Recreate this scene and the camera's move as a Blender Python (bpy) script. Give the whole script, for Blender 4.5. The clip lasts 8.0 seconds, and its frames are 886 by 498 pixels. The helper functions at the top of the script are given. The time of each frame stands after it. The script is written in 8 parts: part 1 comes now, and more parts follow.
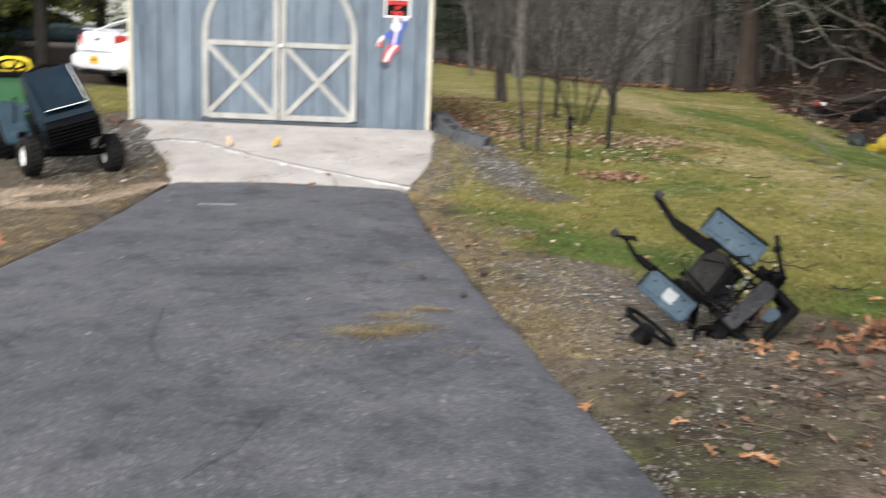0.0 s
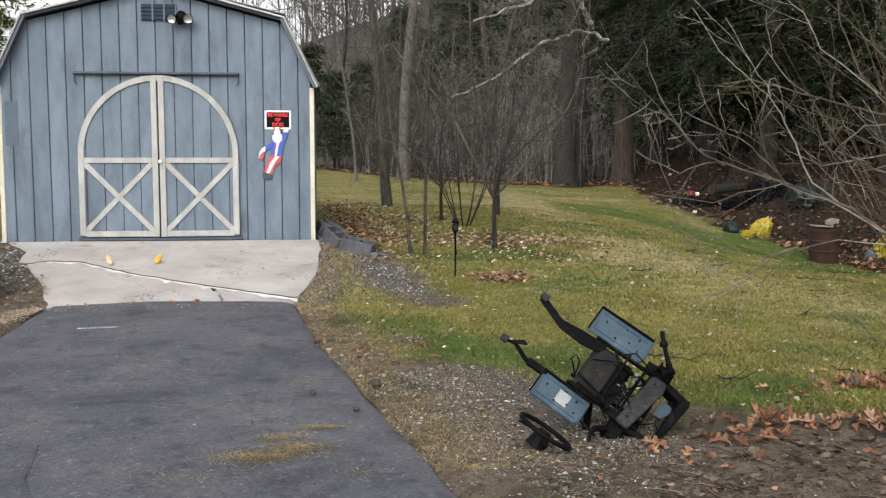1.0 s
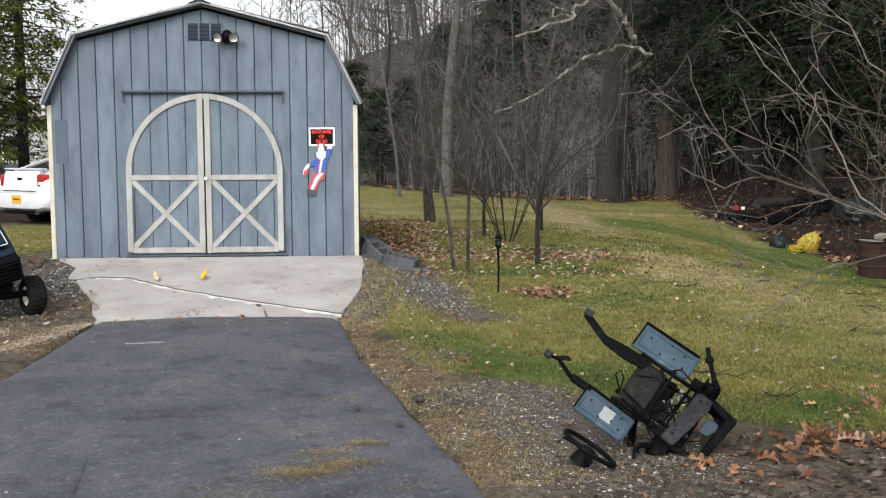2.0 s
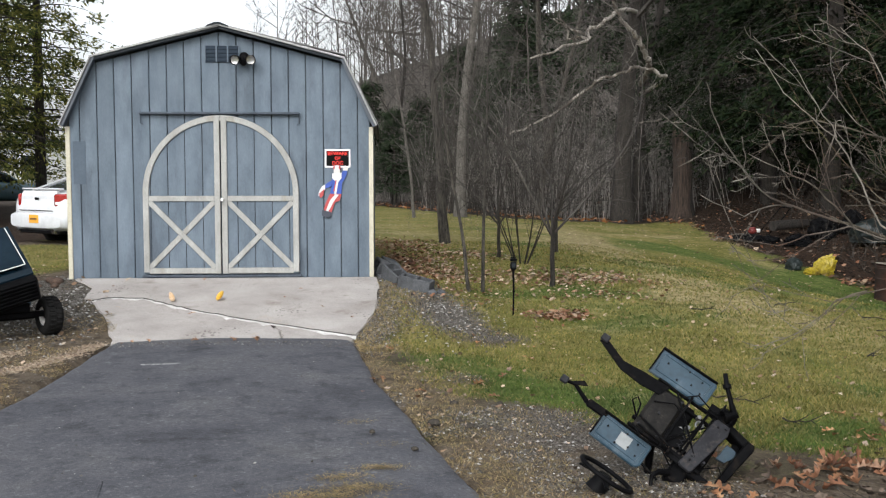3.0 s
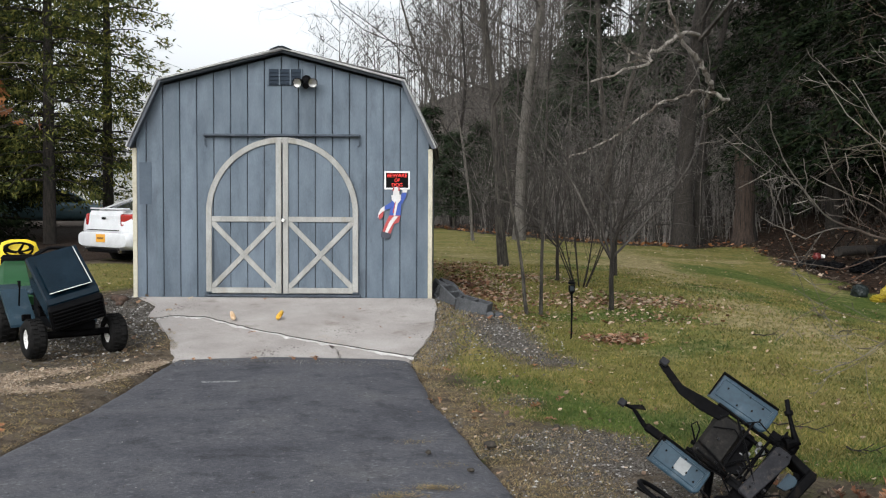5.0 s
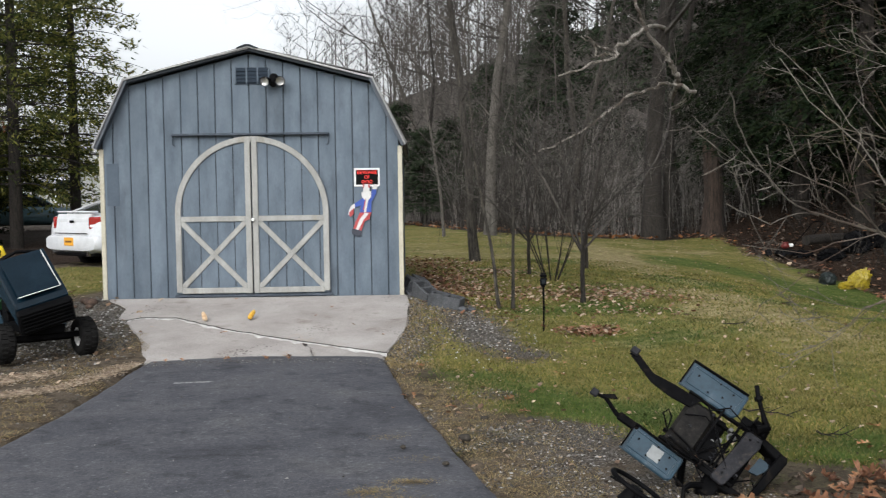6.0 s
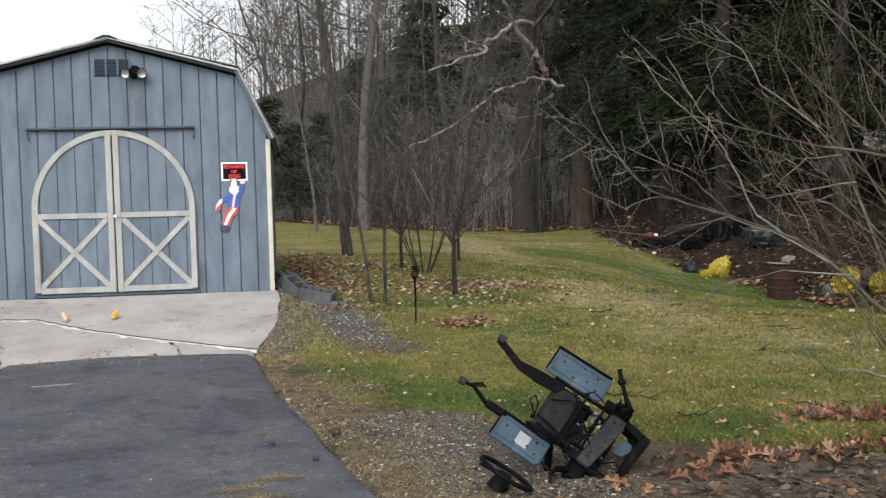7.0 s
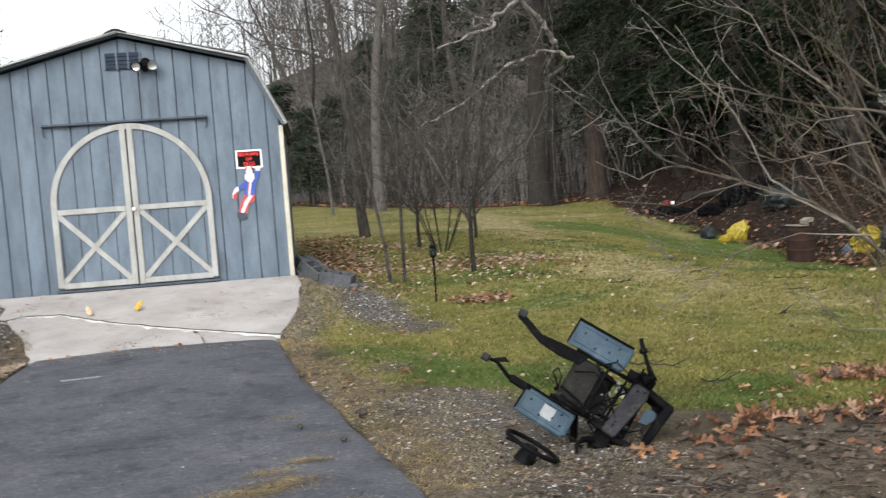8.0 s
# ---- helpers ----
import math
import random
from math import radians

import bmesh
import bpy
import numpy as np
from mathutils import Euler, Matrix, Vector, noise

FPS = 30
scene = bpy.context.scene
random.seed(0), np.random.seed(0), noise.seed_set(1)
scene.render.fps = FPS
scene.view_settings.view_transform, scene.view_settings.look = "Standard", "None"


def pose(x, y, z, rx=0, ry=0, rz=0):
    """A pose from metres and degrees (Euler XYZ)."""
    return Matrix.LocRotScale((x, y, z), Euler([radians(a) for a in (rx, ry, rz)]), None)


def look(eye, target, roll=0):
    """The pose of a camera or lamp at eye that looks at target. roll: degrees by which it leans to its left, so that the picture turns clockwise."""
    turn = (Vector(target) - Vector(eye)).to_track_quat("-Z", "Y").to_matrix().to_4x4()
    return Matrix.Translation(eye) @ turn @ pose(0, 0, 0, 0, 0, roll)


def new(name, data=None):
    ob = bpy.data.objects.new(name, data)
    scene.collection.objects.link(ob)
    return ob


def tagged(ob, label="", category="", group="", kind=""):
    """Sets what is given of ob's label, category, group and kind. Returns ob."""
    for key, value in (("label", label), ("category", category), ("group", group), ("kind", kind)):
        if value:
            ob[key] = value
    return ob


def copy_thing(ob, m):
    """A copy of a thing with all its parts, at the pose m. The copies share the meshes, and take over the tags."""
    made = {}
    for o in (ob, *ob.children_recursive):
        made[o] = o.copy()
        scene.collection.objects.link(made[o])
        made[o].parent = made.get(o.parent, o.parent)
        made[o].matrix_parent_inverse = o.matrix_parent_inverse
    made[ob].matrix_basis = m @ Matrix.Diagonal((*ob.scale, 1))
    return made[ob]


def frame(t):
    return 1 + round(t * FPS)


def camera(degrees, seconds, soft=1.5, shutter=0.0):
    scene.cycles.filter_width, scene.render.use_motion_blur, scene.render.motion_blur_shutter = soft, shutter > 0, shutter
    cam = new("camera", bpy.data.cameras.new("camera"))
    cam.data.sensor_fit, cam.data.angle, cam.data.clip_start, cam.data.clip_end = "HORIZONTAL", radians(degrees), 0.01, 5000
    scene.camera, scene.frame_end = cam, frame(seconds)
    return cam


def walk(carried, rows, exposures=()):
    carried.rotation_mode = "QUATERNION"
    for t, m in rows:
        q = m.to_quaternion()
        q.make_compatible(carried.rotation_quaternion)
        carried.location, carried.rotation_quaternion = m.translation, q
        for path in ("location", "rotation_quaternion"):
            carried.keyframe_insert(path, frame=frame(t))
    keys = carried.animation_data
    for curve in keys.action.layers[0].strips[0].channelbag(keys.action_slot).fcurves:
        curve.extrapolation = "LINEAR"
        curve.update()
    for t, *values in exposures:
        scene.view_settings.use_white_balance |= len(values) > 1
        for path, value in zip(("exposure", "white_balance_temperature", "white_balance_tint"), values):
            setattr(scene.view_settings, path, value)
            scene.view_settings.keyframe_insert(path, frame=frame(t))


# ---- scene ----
cam = camera(46.08, 8.0, soft=1.15, shutter=0.35)
PATH = [
    (0, (-0.028, -0.023, 1.601), (-0.0113, 1.9348, 1.1907), 2.31),
    (0.1, (-0.013, -0.014, 1.608), (0.0793, 1.9458, 1.2212), 1.29),
    (0.2, (-0.004, -0.003, 1.614), (0.1646, 1.9595, 1.2656), 0.73),
    (0.3, (0.001, 0.009, 1.618), (0.2068, 1.9721, 1.2959), 0.15),
    (0.4, (-0.003, 0.025, 1.629), (0.2404, 1.9883, 1.3360), -0.27),
    (0.5, (-0.002, 0.035, 1.639), (0.2610, 1.9989, 1.3681), -0.52),
    (1, (0.003, 0.039, 1.652), (0.2229, 2.0156, 1.4366), 0.13),
    (1.5, (0.002, 0.040, 1.653), (0.1743, 2.0221, 1.4453), -0.06),
    (2.8, (-0.001, 0.016, 1.657), (0.1119, 2.0077, 1.5079), -0.05),
    (3, (-0.015, 0.035, 1.677), (0.0974, 2.0260, 1.5296), -0.02),
    (3.1, (-0.004, 0.023, 1.683), (0.0226, 2.0202, 1.5870), -0.25),
    (3.2, (0.016, 0.004, 1.673), (0.0067, 2.0023, 1.6007), 0.08),
    (3.3, (0.020, -0.004, 1.668), (-0.0006, 1.9947, 1.6026), -0.22),
    (3.4, (0.011, -0.002, 1.665), (-0.0047, 1.9964, 1.5808), -0.46),
    (3.5, (-0.009, 0.003, 1.657), (-0.0135, 1.9986, 1.5266), -0.70),
    (3.7, (0.006, 0.000, 1.658), (-0.0038, 1.9939, 1.5006), -0.76),
    (4, (-0.018, 0.008, 1.669), (-0.0629, 1.9995, 1.4928), -3.10),
    (4.2, (-0.017, 0.002, 1.658), (-0.0641, 1.9936, 1.4769), -1.31),
    (4.5, (-0.017, 0.017, 1.671), (-0.0044, 2.0120, 1.5246), -0.27),
    (4.7, (-0.014, 0.017, 1.671), (-0.0159, 2.0138, 1.5500), 0.29),
    (5.8, (-0.009, -0.003, 1.650), (0.0115, 1.9945, 1.5573), 0.05),
    (6, (-0.002, 0.002, 1.652), (0.0514, 1.9978, 1.5424), -0.78),
    (6.2, (0.020, -0.001, 1.640), (0.1117, 1.9945, 1.5412), -0.41),
    (6.5, (0.024, 0.021, 1.636), (0.2065, 2.0091, 1.5125), -1.21),
    (7, (0.050, 0.026, 1.623), (0.3410, 2.0008, 1.5004), -1.34),
    (7.5, (0.053, 0.010, 1.620), (0.4033, 1.9736, 1.4667), -1.59),
    (8, (0.043, -0.013, 1.631), (0.2986, 1.9636, 1.4669), -4.01),
]
EXPOSURES = [(0, 0.16, 6500, 10), (0.5, -0.08, 6500, 10), (1.0, -0.11, 6450, 10), (1.5, -0.13, 6400, 10), (3.0, -0.24, 6320, 9), (3.5, -0.5, 6320, 9), (4.5, -0.47, 6320, 9), (6.0, -0.5, 6320, 9), (6.5, -0.46, 6330, 9), (7.0, -0.28, 6350, 9), (7.5, -0.1, 6350, 9), (8.0, -0.06, 6310, 9)]
walk(cam, [(t, look(eye, target, roll)) for t, eye, target, roll in PATH], EXPOSURES)

# ---- world and light: an overcast winter day ----
world = bpy.data.worlds.new("overcast_sky")
world.use_nodes = True
scene.world = world
wn, wl = world.node_tree.nodes, world.node_tree.links
sky = wn.new("ShaderNodeTexSky")
sky.sky_type, sky.sun_disc = "NISHITA", False
sky.sun_elevation, sky.sun_rotation = radians(38), radians(200)
sky.air_density, sky.dust_density = 1.0, 4.0
pale = wn.new("ShaderNodeHueSaturation")
pale.inputs["Saturation"].default_value = 0.12
wl.new(sky.outputs[0], pale.inputs["Color"])
wl.new(pale.outputs[0], wn["Background"].inputs["Color"])
wn["Background"].inputs["Strength"].default_value = 0.355
sun_data = bpy.data.lights.new("sun", "SUN")
sun_data.energy, sun_data.angle, sun_data.color = 0.25, radians(35), (1.0, 0.97, 0.92)
sun = new("sun", sun_data)
sun.matrix_world = look((-6, -12, 18), (0, 8, 0))


# ---- materials ----
def material(name, low, high, scale=3.0, fine=40.0, rough=0.8, bump=0.3, depth=0.01, metal=0.0, spread=0.0, streak=None, third=None, third_scale=0.6, third_at=(0.5, 0.62), contrast=(0.35, 0.65), spec=0.4, fine_mix=0.35, coat=0.0):
    """A surface that varies between two colours at a wide and a fine scale, with fine relief.
    spread: difference between pieces; streak: stretch of the pattern; third: a colour that shows in patches."""
    m = bpy.data.materials.new(name)
    m.use_nodes = True
    n, l = m.node_tree.nodes, m.node_tree.links
    bsdf = n["Principled BSDF"]
    where = n.new("ShaderNodeTexCoord").outputs["Object"]
    if streak:
        mapping = n.new("ShaderNodeMapping")
        mapping.inputs["Scale"].default_value = streak
        l.new(where, mapping.inputs["Vector"])
        where = mapping.outputs[0]

    def noise_at(size, detail=6.0):
        t = n.new("ShaderNodeTexNoise")
        t.inputs["Scale"].default_value, t.inputs["Detail"].default_value, t.inputs["Roughness"].default_value = size, detail, 0.62
        l.new(where, t.inputs["Vector"])
        return t.outputs["Fac"]

    def ramp(value, a, b):
        r = n.new("ShaderNodeMapRange")
        r.inputs["From Min"].default_value, r.inputs["From Max"].default_value = a, b
        l.new(value, r.inputs["Value"])
        return r.outputs[0]

    def mix(fac, a, b, kind="MIX"):
        x = n.new("ShaderNodeMix")
        x.data_type, x.blend_type = "RGBA", kind
        for socket, v in ((x.inputs[0], fac), (x.inputs[6], a), (x.inputs[7], b)):
            if isinstance(v, (int, float)):
                socket.default_value = v
            elif isinstance(v, tuple):
                socket.default_value = (*v, 1)
            else:
                l.new(v, socket)
        return x.outputs[2]

    small = noise_at(fine, 3.0)
    colour = mix(ramp(noise_at(scale), *contrast), low, high)
    if third:
        colour = mix(ramp(noise_at(third_scale, 4.0), *third_at), colour, third)
    grey = n.new("ShaderNodeCombineColor")
    value = ramp(small, 0.3, 0.7)
    shade = n.new("ShaderNodeMapRange")
    shade.inputs["To Min"].default_value, shade.inputs["To Max"].default_value = 1 - fine_mix, 1 + fine_mix
    l.new(value, shade.inputs["Value"])
    factor = shade.outputs[0]
    if spread:
        info = n.new("ShaderNodeObjectInfo")
        by = n.new("ShaderNodeMapRange")
        by.inputs["To Min"].default_value, by.inputs["To Max"].default_value = 1 - spread, 1 + spread
        l.new(info.outputs["Random"], by.inputs["Value"])
        times = n.new("ShaderNodeMath")
        times.operation = "MULTIPLY"
        l.new(factor, times.inputs[0])
        l.new(by.outputs[0], times.inputs[1])
        factor = times.outputs[0]
    for k in range(3):
        l.new(factor, grey.inputs[k])
    l.new(mix(1.0, colour, grey.outputs[0], "MULTIPLY"), bsdf.inputs["Base Color"])
    bsdf.inputs["Metallic"].default_value, bsdf.inputs["Specular IOR Level"].default_value = metal, spec
    bsdf.inputs["Coat Weight"].default_value = coat
    rr = n.new("ShaderNodeMapRange")
    rr.inputs["To Min"].default_value, rr.inputs["To Max"].default_value = max(0.03, rough - 0.1), min(1, rough + 0.1)
    l.new(small, rr.inputs["Value"])
    l.new(rr.outputs[0], bsdf.inputs["Roughness"])
    if bump:
        b = n.new("ShaderNodeBump")
        b.inputs["Strength"].default_value, b.inputs["Distance"].default_value = bump, depth
        l.new(small, b.inputs["Height"])
        l.new(b.outputs[0], bsdf.inputs["Normal"])
    return m


def pieces(name, colours, rough=0.8, spec=0.3, translucent=0.0, spots=18.0):
    """A surface for loose small pieces in one mesh, each of its own colour."""
    m = bpy.data.materials.new(name)
    m.use_nodes = True
    n, l = m.node_tree.nodes, m.node_tree.links
    bsdf = n["Principled BSDF"]
    island = n.new("ShaderNodeNewGeometry").outputs["Random Per Island"]
    ramp = n.new("ShaderNodeValToRGB")
    ramp.color_ramp.interpolation = "LINEAR"
    e = ramp.color_ramp.elements
    while len(e) < len(colours):
        e.new(0.5)
    for k, c in enumerate(colours):
        e[k].position, e[k].color = k / (len(colours) - 1), (*c, 1)
    l.new(island, ramp.inputs[0])
    tex = n.new("ShaderNodeTexNoise")
    tex.inputs["Scale"].default_value = spots
    l.new(n.new("ShaderNodeTexCoord").outputs["Object"], tex.inputs["Vector"])
    rng = n.new("ShaderNodeMapRange")
    rng.inputs["From Min"].default_value, rng.inputs["From Max"].default_value = 0.3, 0.7
    rng.inputs["To Min"].default_value, rng.inputs["To Max"].default_value = 0.65, 1.25
    l.new(tex.outputs["Fac"], rng.inputs["Value"])
    mul = n.new("ShaderNodeVectorMath")
    mul.operation = "SCALE"
    l.new(ramp.outputs[0], mul.inputs[0])
    l.new(rng.outputs[0], mul.inputs["Scale"])
    l.new(mul.outputs[0], bsdf.inputs["Base Color"])
    bsdf.inputs["Roughness"].default_value, bsdf.inputs["Specular IOR Level"].default_value = rough, spec
    if translucent:
        bsdf.inputs["Subsurface Weight"].default_value = 0.0
        tl = n.new("ShaderNodeBsdfTranslucent")
        l.new(mul.outputs[0], tl.inputs["Color"])
        ms = n.new("ShaderNodeMixShader")
        ms.inputs[0].default_value = translucent
        l.new(bsdf.outputs[0], ms.inputs[1])
        l.new(tl.outputs[0], ms.inputs[2])
        l.new(ms.outputs[0], n["Material Output"].inputs["Surface"])
    return m


def plain(name, colour, rough=0.5, metal=0.0, spec=0.5, coat=0.0):
    return material(name, tuple(c * 0.9 for c in colour), tuple(min(1, c * 1.08) for c in colour), 4.0, 60.0, rough, 0.05, 0.002, metal, fine_mix=0.08, spec=spec, coat=coat)




def asphalt_material(name="worn_asphalt", shade=1.0):
    """Worn asphalt: dusty and dark blotches, stone grains of several greys, a few pale specks."""
    m = bpy.data.materials.new(name)
    m.use_nodes = True
    n, l = m.node_tree.nodes, m.node_tree.links
    bsdf = n["Principled BSDF"]
    where = n.new("ShaderNodeTexCoord").outputs["Object"]

    def noise_at(size, detail, rough):
        t = n.new("ShaderNodeTexNoise")
        t.inputs["Scale"].default_value, t.inputs["Detail"].default_value, t.inputs["Roughness"].default_value = size, detail, rough
        l.new(where, t.inputs["Vector"])
        return t.outputs["Fac"]

    def ramp(value, *stops):
        r = n.new("ShaderNodeValToRGB")
        e = r.color_ramp.elements
        while len(e) < len(stops):
            e.new(0.5)
        for k, (at, c) in enumerate(stops):
            e[k].position, e[k].color = at, (*c, 1)
        l.new(value, r.inputs[0])
        return r.outputs[0]

    def mix(fac, a, b, kind):
        x = n.new("ShaderNodeMix")
        x.data_type, x.blend_type = "RGBA", kind
        if isinstance(fac, float):
            x.inputs[0].default_value = fac
        else:
            l.new(fac, x.inputs[0])
        l.new(a, x.inputs[6])
        l.new(b, x.inputs[7])
        return x.outputs[2]

    base = ramp(noise_at(1.1, 9.0, 0.68), *((at, tuple(c * shade for c in tone)) for at, tone in ((0.30, (0.045, 0.046, 0.055)), (0.44, (0.072, 0.0735, 0.085)), (0.56, (0.091, 0.092, 0.103)), (0.70, (0.115, 0.114, 0.119)))))
    stain = ramp(noise_at(3.6, 6.0, 0.7), (0.36, (0.62, 0.62, 0.64)), (0.48, (1.0, 1.0, 1.0)), (0.62, (1.0, 1.0, 1.0)), (0.74, (1.28, 1.26, 1.22)))
    cell = n.new("ShaderNodeTexVoronoi")
    cell.inputs["Scale"].default_value = 110.0
    l.new(where, cell.inputs["Vector"])
    grey = n.new("ShaderNodeSeparateColor")
    l.new(cell.outputs["Color"], grey.inputs[0])
    grains = ramp(grey.outputs[0], (0.0, (0.72, 0.72, 0.73)), (0.6, (1.0, 1.0, 1.0)), (0.93, (1.15, 1.15, 1.14)), (1.0, (1.7, 1.7, 1.67)))
    rock = n.new("ShaderNodeTexVoronoi")
    rock.inputs["Scale"].default_value = 38.0
    l.new(where, rock.inputs["Vector"])
    pick = n.new("ShaderNodeSeparateColor")
    l.new(rock.outputs["Color"], pick.inputs[0])
    lumps = ramp(pick.outputs[1], (0.0, (0.85, 0.85, 0.85)), (0.7, (1.02, 1.02, 1.02)), (0.95, (1.06, 1.06, 1.06)), (1.0, (1.6, 1.58, 1.52)))
    colour = mix(1.0, mix(1.0, mix(1.0, base, stain, "MULTIPLY"), grains, "MULTIPLY"), lumps, "MULTIPLY")
    l.new(colour, bsdf.inputs["Base Color"])
    bsdf.inputs["Roughness"].default_value, bsdf.inputs["Specular IOR Level"].default_value = 0.85, 0.3
    b = n.new("ShaderNodeBump")
    b.inputs["Strength"].default_value, b.inputs["Distance"].default_value = 0.5, 0.005
    l.new(cell.outputs["Distance"], b.inputs["Height"])
    l.new(b.outputs[0], bsdf.inputs["Normal"])
    return m


ASPHALT = asphalt_material(shade=0.93)
def concrete_material():
    """Weathered concrete: cloudy greys, a few rusty and dark stains, and patches where the surface has pitted."""
    m = bpy.data.materials.new("concrete")
    m.use_nodes = True
    n, l = m.node_tree.nodes, m.node_tree.links
    bsdf = n["Principled BSDF"]
    where = n.new("ShaderNodeTexCoord").outputs["Object"]

    def noise_at(size, detail=6.0, rough=0.62):
        t = n.new("ShaderNodeTexNoise")
        t.inputs["Scale"].default_value, t.inputs["Detail"].default_value, t.inputs["Roughness"].default_value = size, detail, rough
        l.new(where, t.inputs["Vector"])
        return t.outputs["Fac"]

    def ramp(value, *stops):
        r = n.new("ShaderNodeValToRGB")
        e = r.color_ramp.elements
        while len(e) < len(stops):
            e.new(0.5)
        for k, (at, c) in enumerate(stops):
            e[k].position, e[k].color = at, (*c, 1)
        l.new(value, r.inputs[0])
        return r.outputs[0]

    def times(a, b):
        x = n.new("ShaderNodeMix")
        x.data_type, x.blend_type = "RGBA", "MULTIPLY"
        x.inputs[0].default_value = 1.0
        l.new(a, x.inputs[6])
        l.new(b, x.inputs[7])
        return x.outputs[2]

    base = ramp(noise_at(1.7, 7.0), (0.3, (0.27, 0.249, 0.233)), (0.5, (0.34, 0.316, 0.299)), (0.7, (0.40, 0.376, 0.36)))
    stain = ramp(noise_at(1.25, 8.0, 0.7), (0.33, (0.62, 0.58, 0.55)), (0.42, (0.95, 0.94, 0.93)), (0.6, (1.0, 1.0, 1.0)), (0.72, (1.06, 0.96, 0.84)))
    fine = ramp(noise_at(85.0, 3.0), (0.3, (0.8, 0.8, 0.8)), (0.7, (1.15, 1.15, 1.15)))
    cell = n.new("ShaderNodeTexVoronoi")
    cell.inputs["Scale"].default_value = 24.0
    l.new(where, cell.inputs["Vector"])
    worn_away = n.new("ShaderNodeMapRange")
    worn_away.inputs["From Min"].default_value, worn_away.inputs["From Max"].default_value = 0.53, 0.68
    worn_away.inputs["To Min"].default_value, worn_away.inputs["To Max"].default_value = 0.0, 0.42
    l.new(noise_at(0.95, 4.0), worn_away.inputs["Value"])
    deep = n.new("ShaderNodeMath")
    deep.operation = "SUBTRACT"
    l.new(cell.outputs["Distance"], deep.inputs[0])
    l.new(worn_away.outputs[0], deep.inputs[1])
    pits = ramp(deep.outputs[0], (0.0, (0.42, 0.41, 0.40)), (0.07, (1.0, 1.0, 1.0)))
    l.new(times(times(times(base, stain), fine), pits), bsdf.inputs["Base Color"])
    bsdf.inputs["Roughness"].default_value, bsdf.inputs["Specular IOR Level"].default_value = 0.92, 0.2
    b = n.new("ShaderNodeBump")
    b.inputs["Strength"].default_value, b.inputs["Distance"].default_value = 0.5, 0.006
    l.new(pits, b.inputs["Height"])
    l.new(b.outputs[0], bsdf.inputs["Normal"])
    return m


CONCRETE = concrete_material()
# near-black tone that stands in for the shade inside the ramp's crack
CRACK_SHADE = material("crack_shade_tone", (0.02, 0.017, 0.014), (0.07, 0.062, 0.054), 25.0, 90.0, 0.95, 0.4, 0.003)
CRACK_EDGE = material("broken_concrete", (0.42, 0.405, 0.385), (0.62, 0.605, 0.585), 8.0, 70.0, 0.95, 0.5, 0.006)
BLUE_PAINT = material("weathered_blue_grey_paint", (0.081, 0.105, 0.132), (0.125, 0.155, 0.188), 1.5, 30.0, 0.75, 0.3, 0.003, spread=0.08, streak=(3, 3, 0.9), third=(0.068, 0.085, 0.106), third_scale=1.1, third_at=(0.54, 0.72), fine_mix=0.12)
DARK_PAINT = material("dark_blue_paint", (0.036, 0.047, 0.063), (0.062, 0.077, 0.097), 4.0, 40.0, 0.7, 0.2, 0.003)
TRIM_PAINT = material("weathered_off_white_paint", (0.25, 0.247, 0.23), (0.34, 0.337, 0.318), 3.0, 45.0, 0.75, 0.3, 0.002, streak=(3, 3, 1), third=(0.25, 0.235, 0.2), third_scale=2.5, third_at=(0.6, 0.75), fine_mix=0.15)
CREAM_PAINT = material("cream_corner_paint", (0.406, 0.374, 0.289), (0.484, 0.452, 0.359), 3.0, 45.0, 0.75, 0.3, 0.002, fine_mix=0.12)
SHINGLE = material("asphalt_shingle", (0.13, 0.125, 0.12), (0.22, 0.215, 0.21), 5.0, 120.0, 0.95, 0.6, 0.005)
ROOF_EDGE = material("weathered_roof_edge", (0.255, 0.255, 0.255), (0.374, 0.374, 0.365), 5.0, 60.0, 0.7, 0.3, 0.003)
GAP = plain("shadow_gap_wood", (0.03, 0.035, 0.04), 0.9)
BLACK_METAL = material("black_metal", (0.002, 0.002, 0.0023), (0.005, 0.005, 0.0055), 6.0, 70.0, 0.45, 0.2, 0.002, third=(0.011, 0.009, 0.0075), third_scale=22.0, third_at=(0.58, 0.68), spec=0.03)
BLACK_PLASTIC = material("black_plastic", (0.003, 0.003, 0.0035), (0.006, 0.006, 0.0065), 5.0, 60.0, 0.5, 0.05, 0.001, fine_mix=0.1, spec=0.04)
RUBBER = material("tyre_rubber", (0.007, 0.007, 0.007), (0.015, 0.0145, 0.014), 8.0, 60.0, 0.85, 0.4, 0.003, third=(0.022, 0.02, 0.017), third_scale=6.0, third_at=(0.62, 0.8), spec=0.07)
TEAL_PAINT = material("dark_teal_paint", (0.003, 0.0095, 0.016), (0.006, 0.015, 0.024), 3.0, 40.0, 0.22, 0.03, 0.001, fine_mix=0.1, spec=0.14, coat=0.06)
WORN_TEAL = material("dusty_blue_sheet_metal", (0.015, 0.034, 0.05), (0.026, 0.052, 0.074), 5.0, 50.0, 0.36, 0.12, 0.001, third=(0.07, 0.09, 0.105), third_scale=5.0, third_at=(0.58, 0.75), fine_mix=0.15)
GREEN_PAINT = plain("green_tractor_paint", (0.018, 0.07, 0.026), 0.4, spec=0.25)
YELLOW_PAINT = plain("yellow_vinyl", (0.75, 0.55, 0.015), 0.45)
